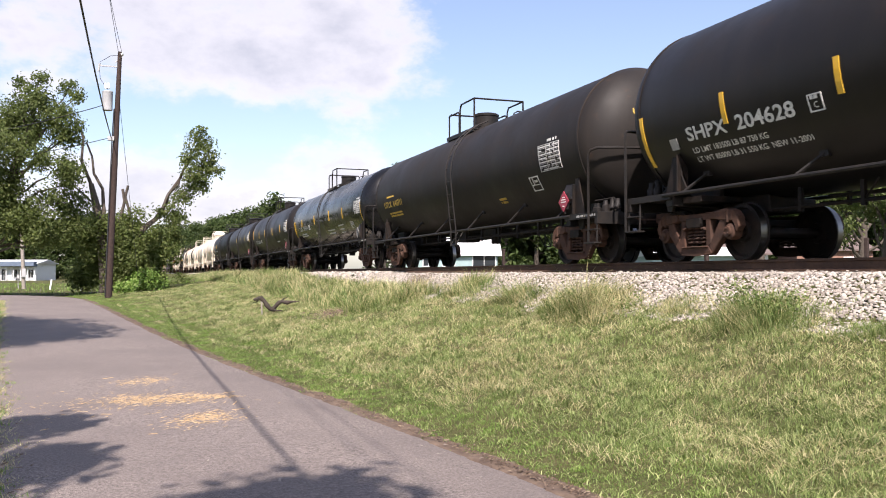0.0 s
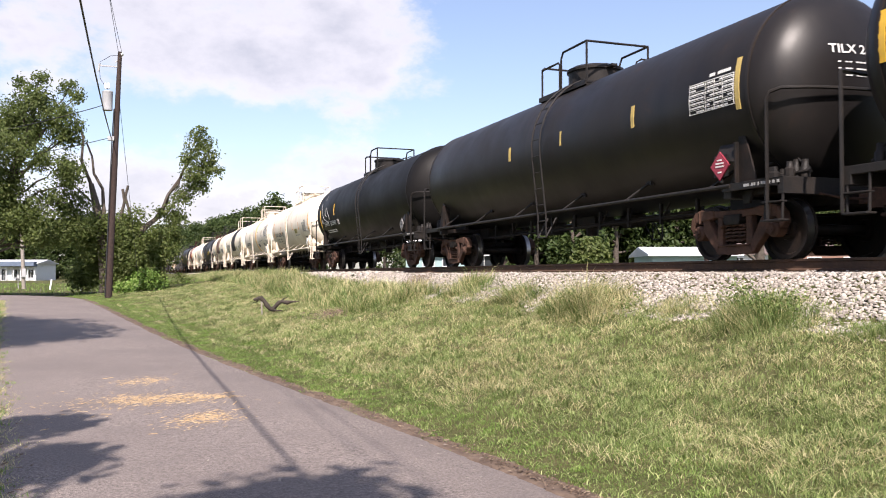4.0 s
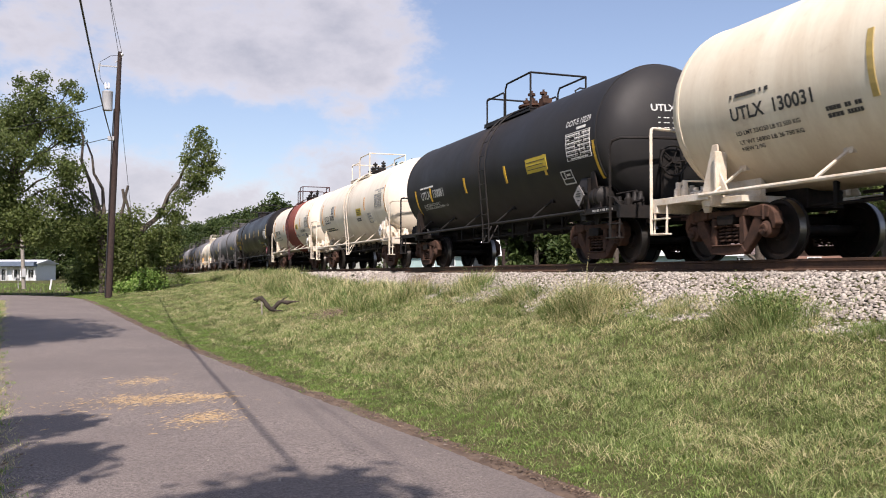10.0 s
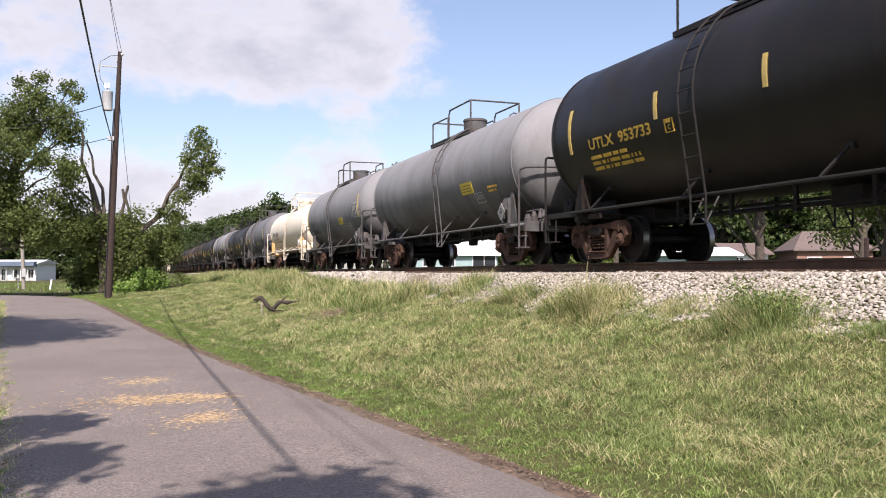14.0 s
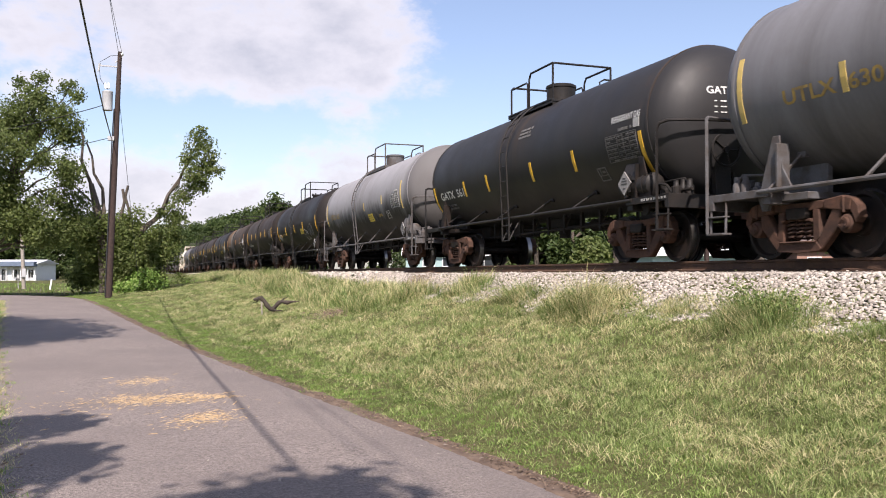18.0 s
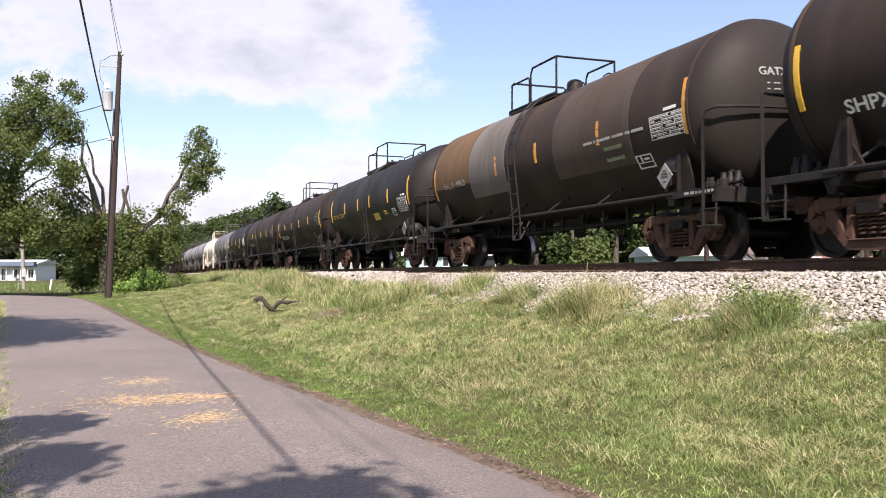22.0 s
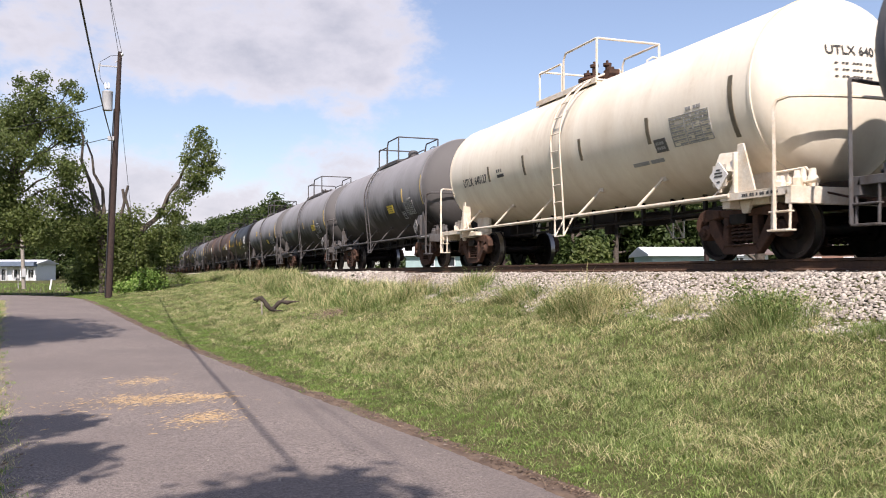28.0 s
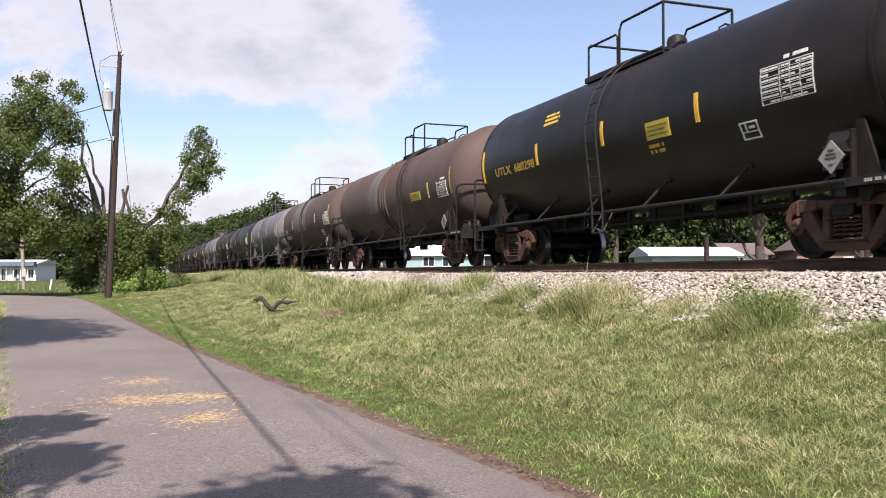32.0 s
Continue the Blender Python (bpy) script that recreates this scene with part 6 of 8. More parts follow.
def leaf_cloud(clumps, count, size, seed, mat, name="crown", twigs=26):
    """Many small folded leaves gathered in clumps (x, y, z, radius) with uneven density."""
    rng = np.random.default_rng(seed)
    c = np.array(clumps, float)
    w = c[:, 3] ** 2.2
    pick = rng.choice(len(c), count, p=w / w.sum())
    # twig centres inside each clump, leaves round the twigs
    tw = rng.normal(0, 1, (len(c), twigs, 3))
    tw /= np.linalg.norm(tw, axis=2, keepdims=True) + 1e-6
    tw *= (rng.random((len(c), twigs, 1)) ** 0.45) * np.array((1.0, 1.0, 0.8))
    tid = rng.integers(0, twigs, count)
    rad = c[pick, 3]
    ctr = c[pick, :3] + tw[pick, tid] * rad[:, None]
    ctr += rng.normal(0, 1, (count, 3)) * (0.16 * rad[:, None] + 0.05)
    s = size * rng.uniform(0.6, 1.3, count)
    face = 0.9 * (ctr - c[pick, :3]) / (rad[:, None] + 0.05) + np.array((0.0, 0.0, 0.5)) + rng.normal(0, 0.72, (count, 3))
    face /= np.linalg.norm(face, axis=1, keepdims=True)
    a = np.cross(face, rng.normal(0, 1, (count, 3)))
    a /= np.linalg.norm(a, axis=1, keepdims=True)
    b = np.cross(face, a)
    a, b = a * s[:, None], b * (s * 0.55)[:, None]
    n = np.cross(a, b) / (s[:, None] + 1e-6) * 0.35
    v = np.stack((ctr - a * 0.5, ctr + b * 0.5 + n, ctr + a * 0.5, ctr - b * 0.5 + n), 1).reshape(-1, 3)
    i = np.arange(count)[:, None] * 4
    f = np.concatenate((i + np.array([[0, 1, 2]]), i + np.array([[0, 2, 3]])), 1).reshape(-1, 3)
    return big_mesh(name, v, f, mat)


def wood(trunk, limbs, mat, name="trunk"):
    g = Geo()
    g.tube([p for p, _ in trunk], [r for _, r in trunk], 9)
    for pts, r0, r1 in limbs:
        n = len(pts)
        g.tube(pts, [r0 + (r1 - r0) * i / (n - 1) for i in range(n)], 6)
    return g.mesh(name, M[mat], 60)


def bent(p, q, rng, sag=0.12, n=5):
    p, q = Vector(p), Vector(q)
    d = (q - p).length
    return [p.lerp(q, i / n) + Vector((rng.gauss(0, sag), rng.gauss(0, sag), rng.gauss(0, sag * 0.6))) * d * 0.25 * (1 if 0 < i < n else 0) for i in range(n + 1)]


def tree(base, height, radius, clear, seed, leaves, leaf_size, mat, label, squash=1.0, name="tree", n_clumps=16):
    """A broadleaf tree: tapered trunk, limbs to each clump, and a loose crown."""
    rng = random.Random(seed)
    x, y, z = base
    t = tagged(new(name), label, "tree")
    t.matrix_basis = pose(x, y, z)
    lean = (rng.uniform(-0.4, 0.4), rng.uniform(-0.4, 0.4))
    top = Vector((lean[0], lean[1], height * 0.8))
    trunk = [(Vector((0, 0, -0.3)), radius * 0.085 + 0.05)] + [(top * k + Vector((rng.uniform(-0.1, 0.1), rng.uniform(-0.1, 0.1), 0)), (radius * 0.075 + 0.04) * (1 - 0.8 * k)) for k in (0.05, 0.25, 0.5, 0.75, 1.0)]
    clumps, limbs = [], []
    for k in range(n_clumps):
        a = rng.uniform(0, 2 * math.pi)
        h = clear + (height - clear) * (rng.random() ** 0.8)
        frac = (h - clear) / (height - clear)
        out = radius * math.sqrt(max(0.05, 1 - (frac * 1.15 - 0.25) ** 2)) * rng.uniform(0.35, 0.8)
        c = Vector((math.cos(a) * out + lean[0] * frac, math.sin(a) * out * squash + lean[1] * frac, h - radius * 0.15))
        clumps.append((*c, radius * rng.uniform(0.28, 0.46)))
        start = top * min(0.95, max(0.2, frac * 0.7 + 0.15))
        limbs.append((bent(start, c, rng), radius * 0.03 + 0.02, 0.015))
    part("trunk", wood(trunk, limbs, "bark"), t)
    part("crown", leaf_cloud(clumps, leaves, leaf_size, seed, M[mat]), t)
    return t


def built_tree(label, base, trunk, limbs, clumps, leaves, leaf_size, seed, mat, name="tree", twigs=26):
    """A tree whose limbs and clumps are given, in metres across, ahead and up."""
    rng = random.Random(seed)
    t = tagged(new(name), label, "tree")
    bx, by = site(*base[:2])
    t.matrix_basis = pose(bx, by, base[2])

    def at(a, d, z):
        x, y = site(a, d)
        return (x - bx, y - by, z - base[2])
    tr = [(at(*p[:3]), p[3]) for p in trunk]
    lm = [(bent(at(*p), at(*q), rng), r0, r1) for p, q, r0, r1 in limbs]
    part("trunk", wood(tr, lm, "bark"), t)
    part("crown", leaf_cloud([(*at(a, d, z), r) for a, d, z, r in clumps], leaves, leaf_size, seed, M[mat], twigs=twigs), t)
    return t


def build_trees():
    D = 46.0
    # broad oak left of the lane
    clumps = [(-21.6, D, 10.5, 1.2), (-20.6, D, 9.9, 1.0), (-22.9, D + 1, 9.6, 1.3), (-20.5, D, 8.8, 1.0), (-22.3, D - 1, 8.0, 1.4), (-20.7, D, 7.2, 1.2), (-19.9, D, 6.6, 0.7),
              (-22.8, D, 6.0, 1.5), (-20.6, D + 1, 5.4, 1.3), (-21.9, D, 4.2, 1.5), (-20.1, D + 1, 3.9, 1.1), (-23.2, D, 4.4, 1.4), (-21.2, D, 3.4, 1.1), (-24.2, D - 1, 8.2, 1.6), (-24.6, D, 5.0, 1.8), (-23.9, D + 1, 10.2, 1.2),
              (-26.0, D, 9.5, 2.0), (-27.0, D + 2, 6.0, 2.4), (-25.6, D, 4.6, 1.7), (-20.9, D + 2, 11.9, 0.55), (-19.9, D + 1, 11.2, 0.5), (-21.6, D, 12.0, 0.5), (-19.5, D, 9.4, 0.45), (-22.4, D, 11.6, 0.5)]
    base = (-25.0, D + 1, 0.1)
    built_tree("broad green oak with ragged sunlit leaves", base, [(-25.0, D + 1, -0.2, 0.42), (-24.6, D + 1, 3.5, 0.34), (-23.4, D + 1, 7.0, 0.24), (-22.3, D + 1, 10.5, 0.1)],
               [((-24.6 + 0.34 * max(0, z - 3.5), D + 1, z), c[:3], 0.09, 0.02) for c in clumps for z in (max(2.5, 0.72 * c[2]),)], clumps, 50000, 0.18, 11, "leaf", twigs=20)
    # storm-broken tree hung with vines behind the pole
    E = 49.0
    clumps = [(-20.2, E, 3.9, 1.3), (-18.8, E, 4.2, 1.3), (-17.3, E, 4.0, 1.4), (-19.3, E, 2.7, 1.4), (-17.7, E, 2.7, 1.5), (-16.2, E, 3.0, 1.1), (-20.3, E + 1, 2.0, 1.3), (-18.0, E, 1.5, 1.4),
              (-16.5, E, 1.8, 1.1), (-15.6, E, 2.6, 0.8), (-15.5, E, 4.9, 0.8), (-14.9, E, 5.9, 0.75), (-14.1, E, 7.2, 1.0), (-13.9, E, 8.9, 0.75), (-13.5, E, 7.5, 0.6), (-14.9, E, 4.6, 0.6), (-13.9, E, 6.6, 0.6), (-14.4, E, 8.1, 0.6)]
    built_tree("storm-broken tree hung with pale vines and bare snags", (-19.0, E, 0.2), [(-19.0, E, -0.1, 0.40), (-19.2, E, 2.5, 0.34), (-19.5, E, 4.6, 0.26), (-20.0, E, 6.6, 0.14)],
               [((-19.4, E, 4.4), (-20.9, E, 10.3), 0.15, 0.05), ((-19.2, E, 4.6), (-20.3, E, 9.0), 0.13, 0.05), ((-18.4, E, 3.0), (-18.2, E, 6.3), 0.12, 0.09), ((-17.9, E, 3.0), (-17.9, E, 6.5), 0.10, 0.08),
                ((-18.6, E, 2.4), (-15.9, E, 5.2), 0.20, 0.13), ((-15.9, E, 5.2), (-13.9, E, 8.9), 0.12, 0.03), ((-16.2, E, 5.0), (-14.6, E, 7.6), 0.08, 0.03), ((-19.6, E, 5.0), (-21.5, E, 7.4), 0.07, 0.02)],
               clumps + [(-13.3, E, 8.3, 0.55), (-12.9, E, 7.3, 0.45), (-13.9, E, 9.5, 0.5)], 21000, 0.19, 12, "leaf_light", twigs=20)
    clumps = [(-16.4, 47, 0.9, 0.75), (-15.9, 46.5, 1.2, 0.6), (-16.9, 47, 0.7, 0.6), (-15.4, 47, 0.8, 0.5), (-17.5, 47, 0.6, 0.5)]
    built_tree("low light green shrub beside the utility pole", (-16.3, 47, 0.25), [(-16.3, 47, 0.1, 0.05), (-16.3, 47, 0.8, 0.02)], [((-16.3, 47, 0.3), c[:3], 0.03, 0.01) for c in clumps], clumps, 3200, 0.15, 13, "lawn", "shrub")
    clumps = [(-21.8 + 0.85 * k, 53 + k % 2, 1.5 + 1.1 * (k % 3), 1.1) for k in range(6)]
    built_tree("dense dark green tree behind the vines", (-18.5, 53, 0.2), [(-18.5, 53, 0.0, 0.2), (-18.5, 53, 3.0, 0.08)], [((-18.5, 53, 0.8), c[:3], 0.06, 0.015) for c in clumps], clumps, 11000, 0.24, 15, "leaf")
    clumps = [(-24.5 + 1.2 * k, 60 + k % 2, 0.9, 0.8) for k in range(6)]
    built_tree("dark low thicket along the field edge", (-21.5, 60, 0.2), [(-21.5, 60, 0.1, 0.05), (-21.5, 60, 0.8, 0.02)], [((-21.5, 60, 0.3), c[:3], 0.03, 0.01) for c in clumps], clumps, 3200, 0.18, 14, "leaf", "shrub")
    # trees beside and behind the standpoint, whose shade falls on the lane
    for x, y, h, r, s, cl in ((-6.2, 13.6, 13.0, 3.9, 21, 9.0), (-8.0, 17.2, 13.6, 3.8, 22, 9.4), (-3.3, 0.95, 7.7, 0.78, 23, 7.2), (-3.45, 2.75, 7.7, 0.66, 24, 7.3), (-1.8, -2.5, 9.5, 1.25, 25, 7.7)):
        tree((x, y, 0), h, r, cl, s, 8000 if r > 2 else 1300 if r > 1 else 900, 0.26, "leaf", "roadside tree shading the lane with its crown")
    # behind the track
    for a, d, h, r, s, cl in ((17.3, 47, 11.5, 3.6, 32, 5.4), (24.2, 47, 11.0, 3.6, 33, 5.2), (7.75, 45, 3.2, 0.95, 34, 1.4), (30, 62, 13.0, 4.5, 37, 5.0), (9.5, 120, 9, 3.5, 36, 2)):
        x, y = site(a, d)
        tree((x, y, 0.15), h, r, cl, s, 7000, 0.30, "leaf", "green tree in the yards beyond the track")
    # woods along the horizon: a few kinds, repeated
    kinds = [tree((0, 0, 0), 12.5, 4.6, 1.5, 41 + k, 4200, 0.62, "leaf_far", "dense green tree in the far woods", name="woodland_tree", n_clumps=20) for k in range(4)]
    for k in kinds:
        tagged(k, group="far woods")
    rng = random.Random(9)
    spots = []
    for k in range(60):           # along the right of the line, far up
        y = 185 + k * 4.6
        spots.append((28 - k * 0.13 + rng.uniform(0, 12), y, rng.uniform(1.2, 1.42) + k * 0.008))
    for k in range(64):           # behind the yards
        a = -10 + k * 3.3
        x, y = site(a, 150 + rng.uniform(-6, 14))
        spots.append((max(x, 30), y, rng.uniform(0.75, 1.0)))
    for k in range(30):           # close behind the yards
        x, y = site(-1 + (k // 2) * 4.3 + rng.uniform(-1, 1), 106 + 9 * (k % 2) + rng.uniform(-2, 2))
        if x > 22:
            spots.append((x, y, rng.uniform(1.0, 1.25)))
    for k in range(46):           # beyond the white house
        x, y = site(-135 + k * 2.6, 205 + rng.uniform(-8, 12))
        if x < 0:
            spots.append((x, y, rng.uniform(0.95, 1.3)))
    for k in range(26):           # closing the place behind the standpoint
        a = radians(200 + k * 6.5)
        spots.append((100 * math.cos(a) - 10, 110 * math.sin(a) - 10, rng.uniform(0.8, 1.1)))
    for k in range(16):
        spots.append((-34 + rng.uniform(-9, 7), 66 + k * 5, rng.uniform(0.7, 1.0)))
    free = list(kinds)
    for x, y, s in spots:
        if abs(x - TRACK_X) < 8:
            continue
        z = float(ground_z(x, y)) - 0.1
        m = Matrix.Translation((x, y, z)) @ Matrix.Rotation(rng.uniform(0, 6.28), 4, "Z") @ Matrix.Scale(s, 4)
        if free:
            free.pop().matrix_basis = m
        else:
            made = copy_thing(rng.choice(kinds), pose(0, 0, 0))
            made.matrix_basis = m


def sagging(p, q, sag, n=24):
    p, q = Vector(p), Vector(q)
    return [p.lerp(q, i / n) - Vector((0, 0, sag * 4 * (i / n) * (1 - i / n))) for i in range(n + 1)]


def build_pole():
    pole = tagged(new("utility_pole"), "leaning dark brown timber pole with a transformer", "utility pole")
    pole.matrix_basis = pose(-1.08, 45.0, 0.22)
    lean = Vector((0.42, 0, 12.15))
    part("mast", Geo().tube([(0, 0, -0.4), lean * 0.3, lean * 0.7, lean], [0.175, 0.16, 0.135, 0.10], 14).mesh("mast", M["polewood"], 40), pole)
    g = Geo().lathe([(-0.46, 0.0), (-0.45, 0.23), (0.40, 0.245), (0.43, 0.26), (0.46, 0.26), (0.50, 0.18), (0.53, 0.0)], 20, "z")
    part("transformer", g.mesh("transformer", M["galv"], 40), pole, "pale grey transformer can", pose(-0.12, -0.2, 9.65))
    for x, z in ((-0.16, 0.6), (-0.02, 0.62)):
        part("bushing", Geo().lathe([(0, 0.05), (0.08, 0.07), (0.12, 0.05), (0.2, 0.06), (0.28, 0.03)], 10, "z").mesh("bushing", M["ceramic"], 40), pole, m=pose(-0.05 + x, -0.2, 9.65 + z))
    part("cutout", Geo().tube([(-0.55, -0.1, 11.1), (-0.5, -0.1, 11.5)], 0.05, 8).box(-0.5, 0.3, -0.13, -0.08, 11.35, 11.42).mesh("cutout", M["galv"]), pole, "porcelain fuse cutout on a bracket")
    part("pin_insulator", Geo().lathe([(0, 0.03), (0.12, 0.03), (0.13, 0.09), (0.2, 0.1), (0.24, 0.05), (0.3, 0.05)], 10, "z").mesh("pin_insulator", M["ceramic"], 40), pole, m=pose(0.50, 0, 11.85))
    part("top_bracket", Geo().tube([(0.2, 0, 11.6), (0.50, 0, 11.88)], 0.03, 6).mesh("top_bracket", M["galv"]), pole)
    part("jumper", Geo().tube([(-0.5, -0.1, 11.1), (-0.45, -0.2, 10.7), (-0.1, -0.2, 10.2)], 0.012, 5).tube([(0.45, 0, 12.0), (0.0, -0.1, 11.9), (-0.5, -0.1, 11.55)], 0.012, 5).mesh("jumper", M["cable"]), pole)
    part("riser", Geo().tube([(-0.14, -0.12, 0.2), (0.10, -0.16, 7.8), (0.18, -0.2, 9.3)], 0.03, 6).mesh("riser", M["cable"]), pole, "black riser cable")
    part("cable_bracket", Geo().box(-0.1, 0.2, -0.22, -0.05, 7.75, 7.95).mesh("cable_bracket", M["galv"]), pole)

    def wire(name, pts, r, label):
        tagged(new(name, Geo().tube(pts, r, 6).mesh(name, M["cable"], 60)), label, "overhead wire")
    wire("telephone_cable", sagging((-1.0, 44.8, 8.07), (-1.1, -16, 8.3), 1.15), 0.023, "thick black cable slung along the lane")
    wire("power_line", sagging((-0.58, 44.9, 12.35), (-2.2, -16, 12.6), 1.1), 0.010, "thin power line along the lane")
    wire("neutral_line", sagging((-0.62, 44.9, 11.7), (-1.6, -16, 11.6), 0.9), 0.010, "thin neutral wire along the lane")
    wire("service_drop", sagging((-1.05, 44.8, 8.1), (*site(-34, 52), 8.2), 0.5), 0.016, "thin service wire crossing to the houses")
    wire("service_cable", sagging((-1.1, 44.7, 9.75), (*site(-33, 50), 8.9), 0.4), 0.02, "service cable to the far houses")
    wire("guy_wire", [(-0.7, 45.2, 10.3), (0.4, 49.5, 0.4)], 0.012, "steel guy wire down from the pole")
    # second, lighter pole in the field and low posts
    sx, sy = site(-33.9, 70)
    sec = tagged(new("field_pole"), "grey weathered pole with a meter box", "utility pole")
    sec.matrix_basis = pose(sx, sy, 0.2)
    part("mast", Geo().tube([(0, 0, -0.3), (-0.3, 0, 6.3)], [0.16, 0.12], 10).mesh("mast", M["greywood"], 40), sec)
    part("meter_box", Geo().box(-0.16, 0.16, -0.3, -0.14, 1.0, 1.7).mesh("meter_box", M["galv"], bevel=0.02), sec)
    part("conduit", Geo().tube([(-0.4, -0.1, 0), (-0.45, -0.1, 0.9), (-0.1, -0.16, 1.1)], 0.03, 6).mesh("conduit", M["galv"]), sec)
    part("crossarm", Geo().tube([(0.0, 0, 4.4), (0.9, 0, 4.4)], 0.02, 6).mesh("crossarm", M["galv"]), sec)
    post = tagged(new("marker_post", Geo().box(-0.06, 0.06, -0.04, 0.04, -0.2, 0.85).mesh("marker_post", M["siding"], bevel=0.01)), "short white marker post in the grass", "post", "white marker posts")
    for k, (a, d) in enumerate(((-18.0, 50), (-24.4, 60), (-26.8, 64), (-30.0, 66))):
        x, y = site(a, d)
        m = pose(x, y, 0.22, 0, (0, 0, 0, 9)[k], 20)
        if k:
            copy_thing(post, m)
        else:
            post.matrix_basis = m


def window_parts(parent, x, z, w, h, y, mat="siding"):
    part("window", Geo().box(x - w / 2, x + w / 2, y - 0.03, y + 0.05, z, z + h).mesh("window", M["glass"]), parent)
    g = Geo()
    t = 0.09
    for b in ((x - w / 2 - t, x + w / 2 + t, z - t, z), (x - w / 2 - t, x + w / 2 + t, z + h, z + h + t), (x - w / 2 - t, x - w / 2, z, z + h), (x + w / 2, x + w / 2 + t, z, z + h), (x - 0.03, x + 0.03, z, z + h)):
        g.box(b[0], b[1], y - 0.07, y + 0.02, b[2], b[3])
    part("window_frame", g.mesh("window_frame", M[mat]), parent)


def house(across, ahead, turn, width, depth, wall_h, roof_h, wall, roof, label, windows, name="house", hip=False, base=0.1, porch=False):
    """A single-storey house; its front faces -y before it is turned."""
    x, y = site(across, ahead)
    h = tagged(new(name), label, "house")
    h.matrix_basis = pose(x, y, base, 0, 0, -TURN + turn)
    w, d = width / 2, depth / 2
    part("wall", Geo().box(-w, w, -d, d, -0.4, wall_h).mesh("wall", M[wall]), h)
    o = 0.45
    g = Geo()
    ins = w * 0.55 if hip else 0.0
    v = [(-w - o, -d - o, wall_h), (w + o, -d - o, wall_h), (w + o, d + o, wall_h), (-w - o, d + o, wall_h), (-w - o + ins, 0, wall_h + roof_h), (w + o - ins, 0, wall_h + roof_h)]
    low = [(a, b, c - 0.14) for a, b, c in v]
    g.add(v + low, [(0, 1, 5, 4), (2, 3, 4, 5), (1, 2, 5), (3, 0, 4), (6, 10, 11, 7), (8, 11, 10, 9), (7, 11, 8), (9, 10, 6), (0, 6, 7, 1), (1, 7, 8, 2), (2, 8, 9, 3), (3, 9, 6, 0)])
    part("roof", g.mesh("roof", M[roof]), h)
    if not hip:
        g = Geo()
        for sx in (-w, w - 0.12):
            g.add([(sx, -d, wall_h - 0.1), (sx + 0.12, -d, wall_h - 0.1), (sx + 0.12, d, wall_h - 0.1), (sx, d, wall_h - 0.1), (sx, 0, wall_h + roof_h * 0.88), (sx + 0.12, 0, wall_h + roof_h * 0.88)],
                  [(0, 1, 2, 3), (0, 4, 5, 1), (2, 5, 4, 3), (0, 3, 4), (1, 5, 2)])
        part("gable", g.mesh("gable", M[wall]), h)
    for wx, wz, ww, wh in windows:
        window_parts(h, wx, wz, ww, wh, -d)
    if porch:
        part("awning", Geo().prism([(-porch[0], wall_h + 0.30), (porch[0], wall_h + 0.30), (porch[0], wall_h - 0.65), (-porch[0], wall_h - 0.65)], -d - 1.5, -d - 0.02).mesh("awning", M["blueroof"], bevel=0.1), h, "blue-grey porch awning", pose(porch[1], 0, 0))
        for k in range(6):
            part("porch_post", Geo().box(-0.08, 0.08, -d - 0.75, -d - 0.6, -0.3, wall_h - 0.7).mesh("porch_post", M["siding"]), h, m=pose(porch[1] - porch[0] + 0.2 + k * (2 * porch[0] - 0.4) / 5, 0, 0))
        part("door", Geo().box(-0.5, 0.5, -d - 0.05, -d + 0.05, 0, 2.05).mesh("door", M["glass"]), h, "dark front door", pose(porch[1], 0, 0))
    return h


